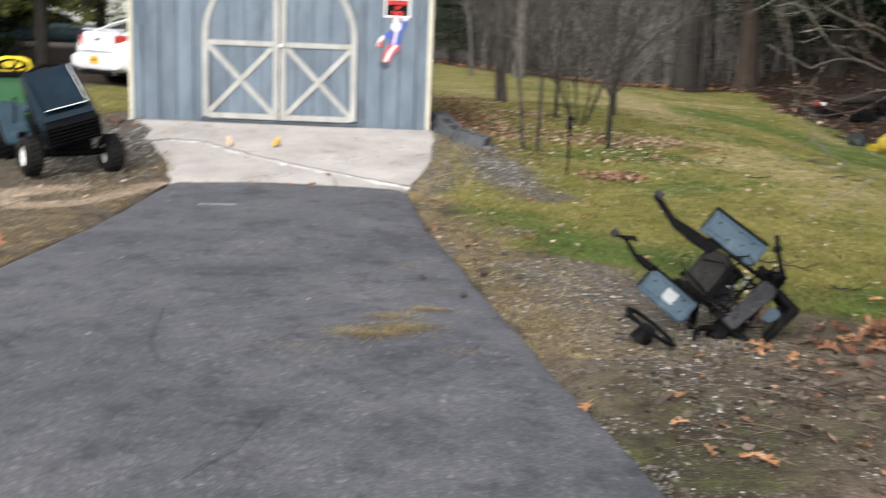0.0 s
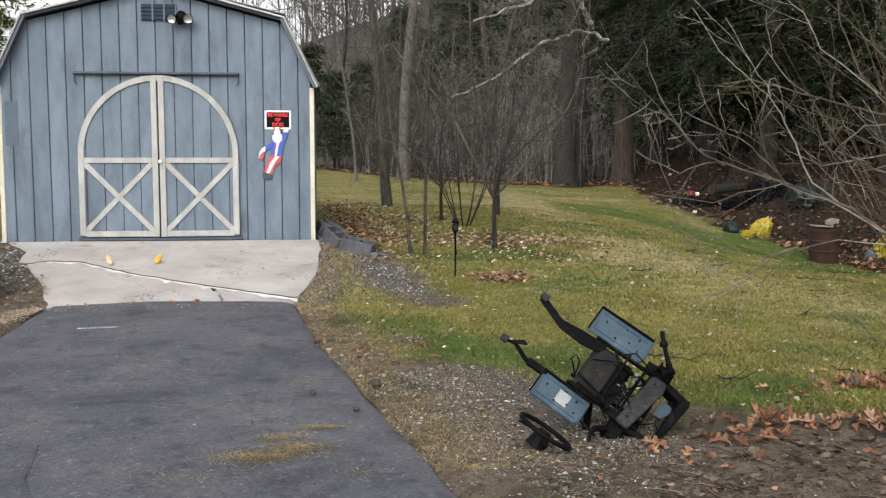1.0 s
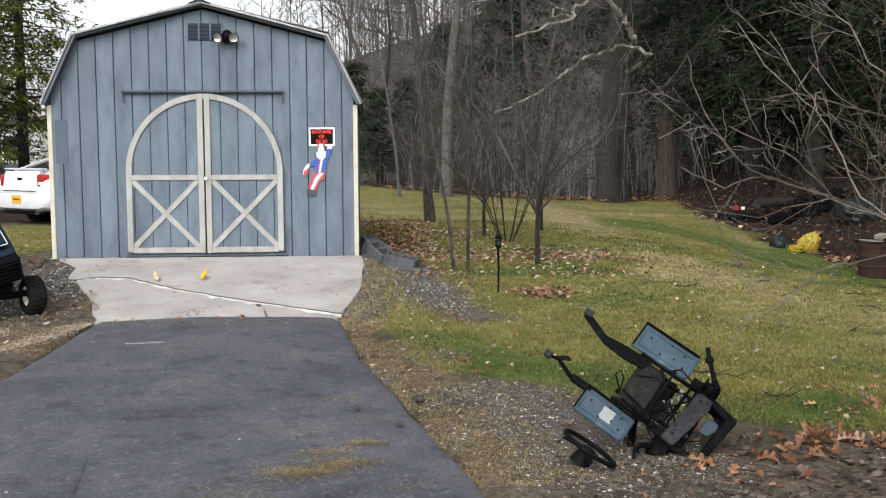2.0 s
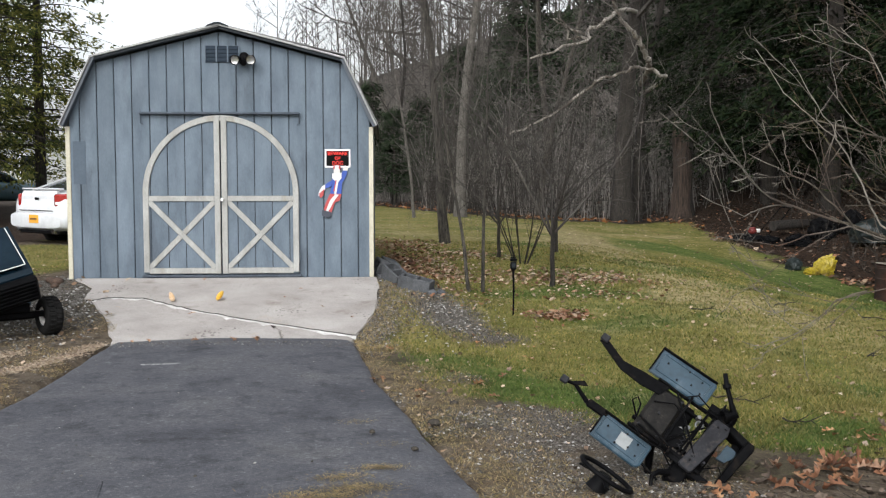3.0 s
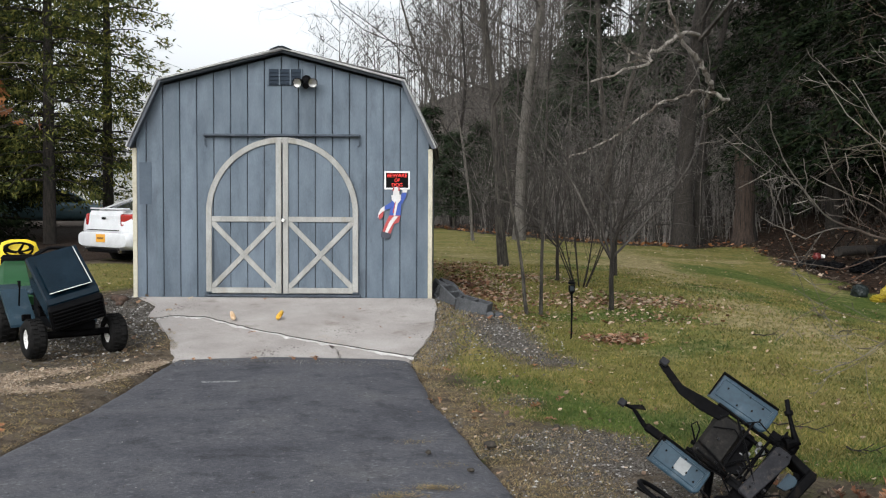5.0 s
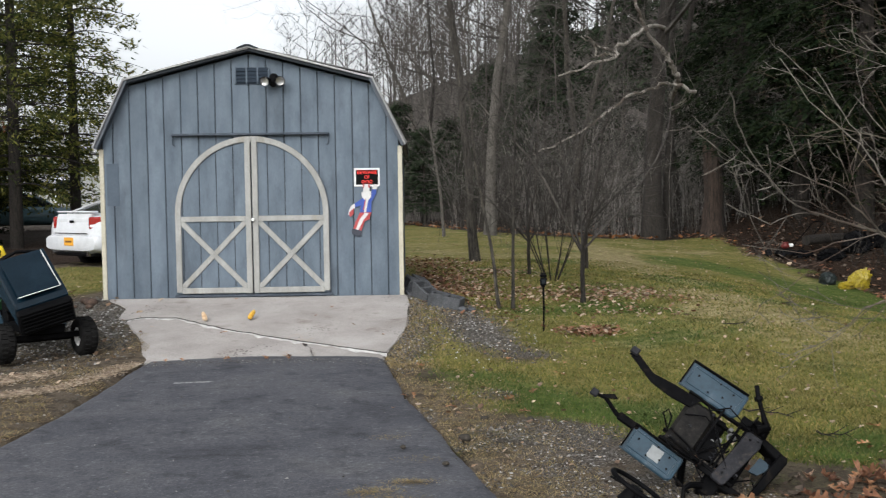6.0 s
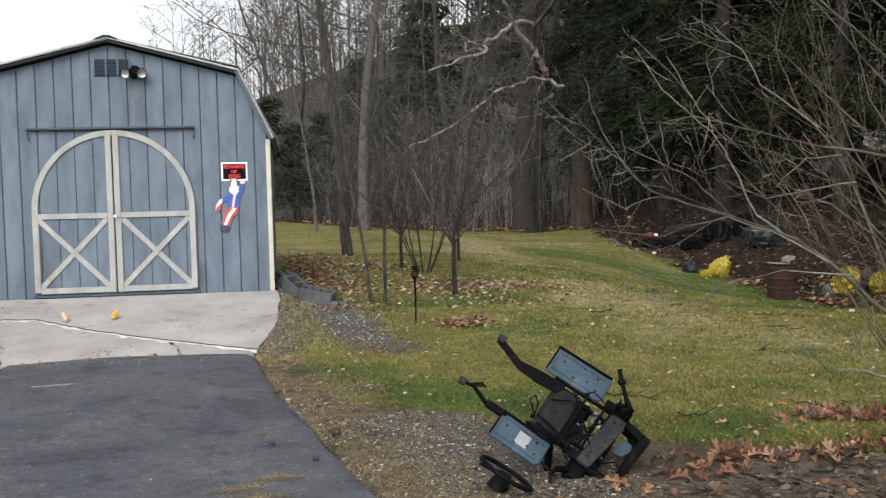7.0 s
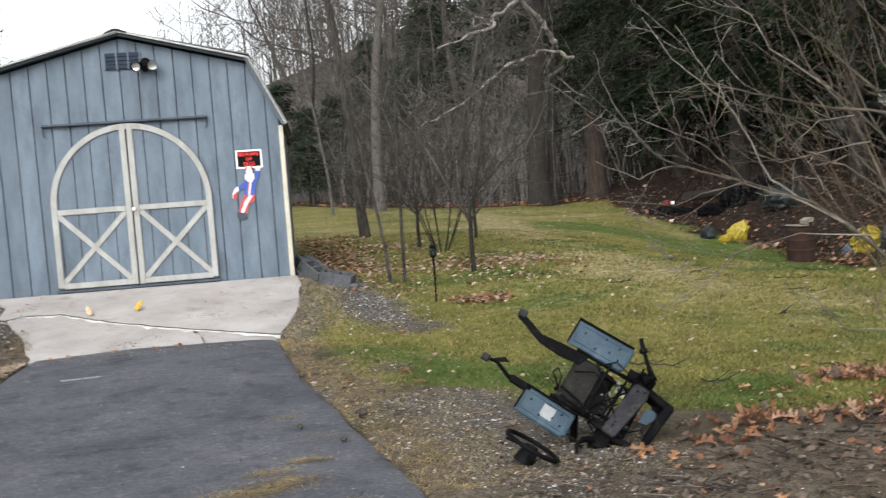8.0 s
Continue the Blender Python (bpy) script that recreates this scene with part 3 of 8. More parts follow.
def ground_material():
    m = bpy.data.materials.new("lawn_dirt_and_shaded_litter")
    m.use_nodes = True
    n, l = m.node_tree.nodes, m.node_tree.links
    bsdf = n["Principled BSDF"]
    where = n.new("ShaderNodeTexCoord").outputs["Object"]
    cover = n.new("ShaderNodeVertexColor")
    cover.layer_name = "cover"
    split = n.new("ShaderNodeSeparateColor")
    l.new(cover.outputs[0], split.inputs[0])
    growth = n.new("ShaderNodeVertexColor")
    growth.layer_name = "growth"
    grow_by = n.new("ShaderNodeSeparateColor")
    l.new(growth.outputs[0], grow_by.inputs[0])

    def noise_at(size, detail=5.0, rough=0.6):
        t = n.new("ShaderNodeTexNoise")
        t.inputs["Scale"].default_value, t.inputs["Detail"].default_value, t.inputs["Roughness"].default_value = size, detail, rough
        l.new(where, t.inputs["Vector"])
        return t.outputs["Fac"]

    def ramp(value, *stops):
        r = n.new("ShaderNodeValToRGB")
        e = r.color_ramp.elements
        while len(e) < len(stops):
            e.new(0.5)
        for k, (at, c) in enumerate(stops):
            e[k].position, e[k].color = at, (*c, 1)
        l.new(value, r.inputs[0])
        return r.outputs[0]

    def mix(fac, a, b, kind="MIX"):
        x = n.new("ShaderNodeMix")
        x.data_type, x.blend_type = "RGBA", kind
        l.new(fac, x.inputs[0]) if not isinstance(fac, float) else setattr(x.inputs[0], "default_value", fac)
        l.new(a, x.inputs[6])
        l.new(b, x.inputs[7])
        return x.outputs[2]

    def edge(mask, wobble, soft=0.12):
        """A mask with a ragged edge."""
        a = n.new("ShaderNodeMath")
        a.operation = "MULTIPLY_ADD"
        l.new(wobble, a.inputs[0])
        a.inputs[1].default_value = 0.9
        l.new(mask, a.inputs[2])
        r = n.new("ShaderNodeMapRange")
        r.inputs["From Min"].default_value, r.inputs["From Max"].default_value = 0.95 - soft, 0.95 + soft
        l.new(a.outputs[0], r.inputs["Value"])
        return r.outputs[0]

    wide, middle, small, tiny, blotch = noise_at(0.35), noise_at(2.2), noise_at(14.0), noise_at(75.0, 3.0), noise_at(6.0, 8.0, 0.75)
    grass = ramp(wide, (0.28, (0.05, 0.073, 0.010)), (0.42, (0.113, 0.112, 0.022)), (0.56, (0.225, 0.19, 0.066)), (0.72, (0.072, 0.092, 0.014)))
    straw = ramp(blotch, (0.36, (0.06, 0.074, 0.014)), (0.5, (0.13, 0.12, 0.034)), (0.64, (0.25, 0.207, 0.09)))
    lawn = mix(0.55, grass, straw)
    green = ramp(blotch, (0.36, (0.04, 0.066, 0.012)), (0.5, (0.072, 0.10, 0.02)), (0.64, (0.11, 0.13, 0.036)))
    thin = ramp(blotch, (0.34, (0.12, 0.10, 0.045)), (0.5, (0.24, 0.20, 0.095)), (0.64, (0.34, 0.29, 0.155)))
    lawn = mix(edge(grow_by.outputs[0], small, 0.3), lawn, green)
    lawn = mix(edge(grow_by.outputs[1], blotch, 0.3), lawn, thin)
    dirt = ramp(blotch, (0.32, (0.032, 0.024, 0.016)), (0.46, (0.074, 0.057, 0.04)), (0.58, (0.13, 0.105, 0.077)), (0.72, (0.066, 0.056, 0.032)))
    gravel = ramp(tiny, (0.38, (0.03, 0.025, 0.02)), (0.52, (0.08, 0.071, 0.06)), (0.68, (0.165, 0.153, 0.136)))
    bare_mix = mix(edge(grow_by.outputs[2], blotch, 0.25), dirt, gravel)
    moss = ramp(blotch, (0.36, (0.026, 0.022, 0.015)), (0.5, (0.048, 0.042, 0.025)), (0.62, (0.066, 0.07, 0.026)))
    bare_mix = mix(edge(grow_by.outputs[0], blotch, 0.25), bare_mix, moss)
    # leaf litter, its tone lowered to near black for the shade under the trees
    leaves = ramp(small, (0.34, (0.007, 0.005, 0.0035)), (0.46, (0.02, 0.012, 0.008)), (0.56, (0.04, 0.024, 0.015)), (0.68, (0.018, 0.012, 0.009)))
    colour = mix(edge(split.outputs[0], blotch, 0.3), lawn, bare_mix)
    # litter of the far hillside, greyed and lightened to paint haze
    hill = ramp(middle, (0.35, (0.035, 0.03, 0.025)), (0.5, (0.065, 0.056, 0.048)), (0.65, (0.11, 0.097, 0.084)))
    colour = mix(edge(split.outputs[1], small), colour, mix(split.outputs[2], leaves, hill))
    grain = ramp(tiny, (0.3, (0.6, 0.6, 0.6)), (0.7, (1.35, 1.35, 1.35)))
    l.new(mix(1.0, colour, grain, "MULTIPLY"), bsdf.inputs["Base Color"])
    bsdf.inputs["Roughness"].default_value, bsdf.inputs["Specular IOR Level"].default_value = 0.95, 0.15
    b = n.new("ShaderNodeBump")
    b.inputs["Strength"].default_value, b.inputs["Distance"].default_value = 0.8, 0.02
    l.new(tiny, b.inputs["Height"])
    l.new(b.outputs[0], bsdf.inputs["Normal"])
    return m


build_ground()


# ---- asphalt drive and concrete ramp ----
def build_drive():
    g = Geo()
    ys = steps([(-8, 3, 20), (3, 10.3, 110)])
    across = 44
    for y in ys:
        a = drive_left(y) + 0.025 * noise.noise((y * 1.6, 1, 0)) + 0.012 * noise.noise((y * 9, 1, 0))
        b = drive_right(y) + 0.025 * noise.noise((y * 1.6, 8, 0)) + 0.012 * noise.noise((y * 9, 8, 0))
        end = 0.10 * noise.noise((y, 4, 4)) if y > 10.2 else 0
        g.v.append((a - 0.02, y, ground_z(a, y) - 0.12))
        for k in range(across + 1):
            x = a + (b - a) * k / across
            rim = min(k, across - k)
            sag = -0.02 if rim == 0 else 0.0
            rut = -0.012 * math.exp(-((x + 0.9 - 0.08 * y) / 0.3) ** 2) + 0.01 * noise.noise((x * 0.8, y * 0.8, 9)) + 0.004 * noise.noise((x * 5, y * 5, 2))
            crown = 0.03 * math.sin(math.pi * k / across)
            bow = 0.07 * math.sin(math.pi * k / across) * (1 if y > 10.2 else 0)
            g.v.append((x, y + bow + end, ground_z(x, min(y, 9.6)) + 0.012 + sag + rut + crown * 0.6))
        g.v.append((b + 0.02, y, ground_z(b, y) - 0.12))
    w = across + 3
    g.f += [(j * w + i, j * w + i + 1, (j + 1) * w + i + 1, (j + 1) * w + i) for j in range(len(ys) - 1) for i in range(w - 1)]
    part("driveway", g, ASPHALT, None, "", True)
    tagged(bpy.data.objects["driveway"], "worn grey asphalt driveway with ragged edges", "driveway", kind="structure")


def slab(outline, lift, tilt=0.0):
    """A piece of the ramp, finely cut so that its surface can be uneven."""
    bm = bmesh.new()
    top = [bm.verts.new((x, y, ramp_z(y) + lift + tilt * (y - 11))) for x, y in outline]
    face = bm.faces.new(top)
    made = bmesh.ops.extrude_face_region(bm, geom=[face])
    low = [e for e in made["geom"] if isinstance(e, bmesh.types.BMVert)]
    bmesh.ops.translate(bm, vec=(0, 0, -0.22), verts=low)
    bmesh.ops.recalc_face_normals(bm, faces=bm.faces[:])
    rim = [e for e in bm.edges if all(w not in low for w in e.verts)]
    bmesh.ops.bevel(bm, geom=rim, offset=0.012, segments=2, affect="EDGES")
    return Geo().take(bm)


def ragged(points, amount=0.012, cuts=5, seed=0):
    """A broken line through points."""
    rng, out = random.Random(seed), []
    for (x0, y0), (x1, y1) in zip(points, points[1:]):
        for k in range(cuts):
            t = k / cuts
            out.append((x0 + (x1 - x0) * t + rng.uniform(-amount, amount), y0 + (y1 - y0) * t + rng.uniform(-amount, amount)))
    return out + [points[-1]]


def build_ramp():
    ramp = thing("ramp", pose(0, 0, 0), "cracked pale concrete ramp in front of the shed doors", "ramp", kind="structure")
    crack = ragged([(-3.34, 11.84), (-3.15, 11.99), (-2.76, 11.95), (-2.08, 11.42), (-1.28, 10.93), (-0.30, 10.42)], 0.012, 12, 3)
    upper_rim = ragged([(-0.25, 10.62), (-0.17, 11.0), (-0.1, 11.6), (-0.07, 12.4), (-0.12, 12.93)], 0.015, 3, 5)[1:]
    left_rim = ragged([(-3.80, 12.93), (-3.62, 12.7), (-3.47, 12.5), (-3.42, 12.0)], 0.015, 3, 6)
    part("upper_slab", slab([(x, y + 0.024) for x, y in crack] + upper_rim + left_rim, 0.0), CONCRETE, ramp)
    cut = [i for i, p in enumerate(crack) if p[0] > -1.19][0]
    spur = ragged([(-1.19, 10.83), (-1.09, 10.66), (-1.05, 10.48), (-1.04, 10.3)], 0.01, 3, 9)
    front = lambda a, b: [(a + (b - a) * k / 8, 10.27 + 0.07 * math.sin(math.pi * (a + (b - a) * k / 8 + 2.67) / 2.35) + 0.012 * math.sin(9 * k)) for k in range(9)]
    lower = [(x, y - 0.012) for x, y in crack[:cut]] + [(x - 0.008, y) for x, y in spur[1:]] + front(-1.1, -2.69) + ragged([(-2.72, 10.4), (-2.98, 11.15), (-3.22, 11.7)], 0.015, 3, 2)
    part("lower_slab", slab(lower, -0.006), CONCRETE, ramp)
    corner = [(x + 0.008, y) for x, y in spur[::-1][:-1]] + [(x, y - 0.012) for x, y in crack[cut:]] + front(-0.33, -0.98)
    part("broken_corner", slab(corner, -0.004, 0.012), CONCRETE, ramp)
    filler, dark_strip = Geo(), Geo()
    chip = random.Random(12)
    rough = [chip.choice((0.25, 0.5, 0.8, 1.1, 1.6)) * chip.uniform(0.8, 1.2) for _ in crack]
    for k, (x, y) in enumerate(crack[:-1]):
        x1, y1 = crack[k + 1]
        wide = (0.03 + 0.055 * k / len(crack)) * rough[k]
        wide1 = (0.03 + 0.055 * (k + 1) / len(crack)) * rough[k + 1]
        gap = 0.026 + 0.014 * noise.noise((k * 0.7, 8, 0))
        filler.add([(x, y - 0.012 - wide, ramp_z(y - wide) - 0.004), (x1, y1 - 0.012 - wide1, ramp_z(y1 - wide1) - 0.004), (x1, y1 - 0.010, ramp_z(y1) - 0.003), (x, y - 0.010, ramp_z(y) - 0.003)], [(0, 1, 2, 3)])
        # a dark strip laid in the gap paints the crack's shade
        dark_strip.add([(x, y - 0.010, ramp_z(y) - 0.003), (x1, y1 - 0.010, ramp_z(y1) - 0.003), (x1, y1 + gap, ramp_z(y1) + 0.002), (x, y + gap, ramp_z(y) + 0.002)], [(0, 1, 2, 3)])
    part("crack_soil", dark_strip, CRACK_SHADE, ramp, "dark strip that paints the shade inside the crack")
    part("crack_edge", filler, CRACK_EDGE, ramp, "pale broken edge along the crack")


build_drive()
build_ramp()

# ---- the shed ----
PATCH_PAINT = material("darker_blue_paint", (0.056, 0.075, 0.099), (0.07, 0.091, 0.117), 5.0, 30.0, 0.75, 0.05, 0.001, fine_mix=0.08)
VENT_DARK = plain("dark_vent_louvre", (0.026, 0.036, 0.05), 0.7, spec=0.1)
BARGE = plain("dark_barge_board", (0.022, 0.026, 0.03), 0.8, spec=0.15)
SLOPE_TRIM = plain("grey_slope_trim", (0.09, 0.10, 0.115), 0.8, spec=0.2)
SHED_Y, SHED_X, FLOOR = 12.95, -2.005, 0.40
HALF, LONG = 1.83, 4.9
PROFILE = [(-1.91, 2.25), (-1.52, 3.07), (0.0, 3.46), (1.52, 3.07), (1.91, 2.25)]


def roof_at(x):
    """Height of the roof's underside at x from the middle."""
    return between([(a, b - 0.07) for a, b in PROFILE], x)


def board(x0, x1, low, high, thick=0.018, bevel=0.006):
    """A siding board with a sloping top."""
    cuts = [x0] + [a for a, _ in PROFILE if x0 < a < x1] + [x1]
    outline = [(x0, low), (x1, low)] + [(x, high(x)) for x in reversed(cuts)]
    return Geo().prism(outline, thick, bevel=bevel)


def strip(points, width, thick, y):
    """A flat bar along a line of points in x and z, facing -y."""
    left, right = [], []
    for i, (x, z) in enumerate(points):
        ax, az = points[max(i - 1, 0)]
        bx, bz = points[min(i + 1, len(points) - 1)]
        d = Vector((bx - ax, bz - az)).normalized()
        nx, nz = -d.y, d.x
        left.append((x + nx * width / 2, z + nz * width / 2))
        right.append((x - nx * width / 2, z - nz * width / 2))
    g = Geo()
    n = len(points)
    c = 0.005
    rows = []
    for (lx, lz), (rx, rz) in zip(left, right):
        ix, iz = (rx - lx) * c / width, (rz - lz) * c / width
        rows.append([(lx, y + thick, lz), (lx, y + c, lz), (lx + ix, y, lz + iz), (rx - ix, y, rz - iz), (rx, y + c, rz), (rx, y + thick, rz)])
    for r in rows:
        g.v += r
    for i in range(n - 1):
        for k in range(5):
            g.f.append((i * 6 + k, i * 6 + k + 1, (i + 1) * 6 + k + 1, (i + 1) * 6 + k))
    g.f += [tuple(range(6)), tuple((n - 1) * 6 + k for k in range(5, -1, -1))]
    return g


def build_shed():
    shed = thing("shed", pose(SHED_X, SHED_Y, 0), "blue-grey gambrel-roofed wooden garden shed with double doors", "shed")
    # walls: a dark backing behind the front siding, then the sides and the back
    inner = [(-HALF + 0.02, 0.25), (HALF - 0.02, 0.25), (HALF - 0.02, 2.28), (1.5, 2.97), (0, 3.36), (-1.5, 2.97), (-HALF + 0.02, 2.28)]
    front = part("front_wall", Geo().prism(inner, 0.06, pose(0, 0.021, 0)), GAP, shed, "front wall of grooved vertical siding")
    part("back_wall", Geo().prism(inner, 0.06, pose(0, LONG - 0.06, 0)), BLUE_PAINT, shed)
    for s in (-1, 1):
        side = part("side_wall", Geo().box((s * (HALF - 0.05), LONG / 2, 1.27), (0.06, LONG - 0.14, 2.0)), GAP, shed)
        for k in range(24):
            y = 0.11 + k * 0.198
            part("plank", Geo().box((s * (HALF - 0.008), y + 0.093, 1.27), (0.018, 0.188, 1.96), 0.005), BLUE_PAINT, side)
    # front siding, board by board
    high = lambda x: roof_at(x) - 0.012
    joints = [-HALF + 0.01] + [-0.0105 + 0.2098 * k for k in range(-8, 9)] + [HALF - 0.01]
    for k, (x0, x1) in enumerate(zip(joints, joints[1:])):
        part("plank", board(x0 + 0.0045, x1 - 0.0045, FLOOR - 0.03 + 0.006 * math.sin(k * 2.1), high), BLUE_PAINT, front)
    for s in (-1, 1):
        part("corner_board", Geo().box((s * (HALF + 0.002), 0.03, 1.30), (0.055, 0.09, 1.86), 0.006), CREAM_PAINT, shed, "cream-painted corner board")
    # roof: four slopes of shingle on boards, with a pale edge and a dark barge board below it
    for k in range(4):
        (xa, za), (xb, zb) = PROFILE[k], PROFILE[k + 1]
        d = Vector((xb - xa, 0, zb - za))
        long = d.length
        turn = Matrix.Translation((xa, 0, za)) @ Matrix.Rotation(-math.atan2(zb - za, xb - xa), 4, "Y")
        slope = part("roof_slope", Geo().box((long / 2, LONG / 2 - 0.03, -0.03), (long + 0.015, LONG + 0.17, 0.03), 0.004, turn), SHINGLE, shed)
        courses = max(3, int(long / 0.14))
        for c in range(courses):
            part("shingle_course", Geo().box(((c + 0.5) * long / courses, LONG / 2 - 0.04, -0.006), (long / courses * 1.02, LONG + 0.20, 0.012), 0.003, turn @ Matrix.Rotation(0.02 * (1 if k < 2 else -1), 4, "Y")), SHINGLE, slope)
        upper = k in (1, 2)
        part("drip_edge", Geo().box((long / 2, -0.135 + 0.003 * upper, -0.013), (long + 0.012, 0.02, 0.024 if upper else 0.018), 0.003, turn), ROOF_EDGE, slope, "pale weathered roof edge")
        part("barge_board", Geo().box((long / 2, -0.115 + 0.003 * upper, -0.044), (long, 0.02, 0.036), 0.003, turn), BARGE if upper else SLOPE_TRIM, slope)
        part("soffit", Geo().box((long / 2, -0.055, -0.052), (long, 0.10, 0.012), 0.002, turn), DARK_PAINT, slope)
    part("ridge_cap", Geo().prism([(-0.13, 3.432), (-0.03, 3.472), (0.03, 3.472), (0.13, 3.432), (0.13, 3.415), (0.0, 3.452), (-0.13, 3.415)], LONG + 0.2, pose(0, -0.15, 0)), BARGE, shed, "dark ridge cap")
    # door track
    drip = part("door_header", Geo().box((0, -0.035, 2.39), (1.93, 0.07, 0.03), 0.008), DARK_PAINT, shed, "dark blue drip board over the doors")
    for s in (-1, 1):
        part("bracket", Geo().tube([(s * 0.955, -0.03, 2.38), (s * 0.955, -0.03, 2.27), (s * 0.93, -0.03, 2.255)], 0.009, 6), DARK_PAINT, drip)
    # doors
    r, spring, low = 0.942, 1.425, FLOOR + 0.035
    for s in (-1, 1):
        door = part("door", Geo().prism(
            [(s * 0.012, low), (s * r, low), (s * r, spring)] + [(s * r * math.cos(a), spring + r * math.sin(a)) for a in [math.pi / 2 * k / 20 for k in range(1, 20)]] + [(s * 0.012, spring + r)], 0.012, pose(0, -0.016, 0)), GAP, shed, "grooved shed door with off-white cross bracing")
        arch = lambda x: spring + math.sqrt(max(0.0, (r - 0.02) ** 2 - x * x))
        edges = [0.015] + [-s * 0.0105 + 0.2098 * k for k in range(1, 5)] + [r - 0.004]
        for a, b in zip(edges, edges[1:]):
            cuts = [a + 0.005 + (b - a - 0.01) * k / 8 for k in range(9)]
            outline = [(s * cuts[0], low)] + [(s * cuts[-1], low)] + [(s * x, max(spring, arch(x))) for x in reversed(cuts)]
            part("plank", Geo().prism(outline, 0.016, pose(0, -0.032, 0), 0.0), BLUE_PAINT, door)
        y = -0.056
        arc = [(s * (r - 0.035), low + 0.02), (s * (r - 0.035), spring)] + [(s * (r - 0.035) * math.cos(a), spring + (r - 0.035) * math.sin(a)) for a in [math.pi / 2 * k / 24 for k in range(1, 25)]]
        part("arch_trim", strip(arc, 0.07, 0.024, y), TRIM_PAINT, door)
        part("centre_stile", strip([(s * 0.043, low), (s * 0.043, spring + r - 0.002)], 0.068, 0.026, y - 0.003), TRIM_PAINT, door)
        part("bottom_rail", strip([(s * 0.078, low + 0.035), (s * (r - 0.07), low + 0.035)], 0.07, 0.024, y + 0.002), TRIM_PAINT, door)
        part("middle_rail", strip([(s * 0.078, 1.355), (s * (r - 0.07), 1.355)], 0.066, 0.024, y + 0.002), TRIM_PAINT, door)
        part("brace", strip([(s * 0.085, low + 0.075), (s * (r - 0.075), 1.315)], 0.064, 0.02, y + 0.005), TRIM_PAINT, door)
        part("brace", strip([(s * 0.085, 1.315), (s * (r - 0.075), low + 0.075)], 0.064, 0.02, y + 0.0075), TRIM_PAINT, door)
        for z in (1.27, 0.62):
            part("hinge", Geo().box((s * (r + 0.008), -0.02, z), (0.03, 0.014, 0.09), 0.003), BLUE_PAINT, door)
    knob = Geo().tube([(0.02, -0.06, 1.345), (0.02, -0.10, 1.345)], [0.012, 0.012], 10).tube([(0.02, -0.10, 1.345), (0.02, -0.13, 1.345)], [0.022, 0.018], 12)
    part("door_handle", knob, WHITE_WHEEL, shed, "white door handle", True)
    # sill coloured dark to stand in for the shaded gap below the doors
    part("sill", Geo().box((0, -0.02, FLOOR + 0.004), (1.94, 0.05, 0.03), 0.006), DARK_PAINT, shed)
    part("paint_patch", Geo().box((-1.70, -0.001, 1.79), (0.15, 0.006, 0.52)), PATCH_PAINT, shed, "darker patch of fresh paint")
    part("scrape", Geo().prism([(-0.36, 1.67), (-0.33, 1.66), (-0.26, 1.50), (-0.27, 1.49)], 0.003, pose(0, -0.006, 0)), PATCH_PAINT, shed, "dark scrape on the paint")
    # louvred vent near the ridge
    vent = part("gable_vent", Geo().box((0.035, -0.008, 3.105), (0.41, 0.016, 0.20), 0.004), VENT_DARK, shed, "blue louvred gable vent")
    for i in range(3):
        for j in range(4):
            part("louvre", Geo().box((-0.10 + i * 0.135, -0.022, 3.038 + j * 0.045), (0.118, 0.010, 0.030), 0.003, pose(0, 0, 0)), VENT_DARK, vent)
    for x in (-0.17, -0.033, 0.102, 0.24):
        part("divider", Geo().box((x, -0.02, 3.105), (0.018, 0.02, 0.20), 0.003), BLUE_PAINT, vent)
    # twin flood light with a sensor
    lamp = thing("flood_light", pose(SHED_X + 0.30, SHED_Y, 3.05), "black twin-head security flood light on the gable", "lamp")
    part("mount", Geo().lathe([(0, 0.0), (0.06, 0.0), (0.06, 0.03), (0.03, 0.06), (0, 0.06)], 18, pose(0, 0, 0.02, 0, 0, -90)), BLACK_PLASTIC, lamp, "", True)
    part("sensor", Geo().tube([(0.0, -0.05, -0.02), (0.0, -0.11, -0.06)], [0.035, 0.04], 12), BLACK_PLASTIC, lamp, "", True)
    for s in (-1, 1):
        head = part("lamp_head", Geo().lathe([(0, 0.0), (0.03, 0.0), (0.035, 0.05), (0.056, 0.11), (0.06, 0.15), (0.055, 0.15)], 20, pose(s * 0.062, -0.03, 0.0, 0, 12, -90 + s * 14)), BLACK_PLASTIC, lamp, "", True)
        part("lens", Geo().lathe([(0, 0.125), (0.03, 0.126), (0.053, 0.135)], 20, pose(s * 0.062, -0.03, 0.0, 0, 12, -90 + s * 14)), LENS, head, "clear frosted lamp lens", True)
    # ground junction of the left corner
    return shed


LENS = plain("frosted_reflector_glass", (0.42, 0.42, 0.41), 0.15, 0.7)
build_shed()


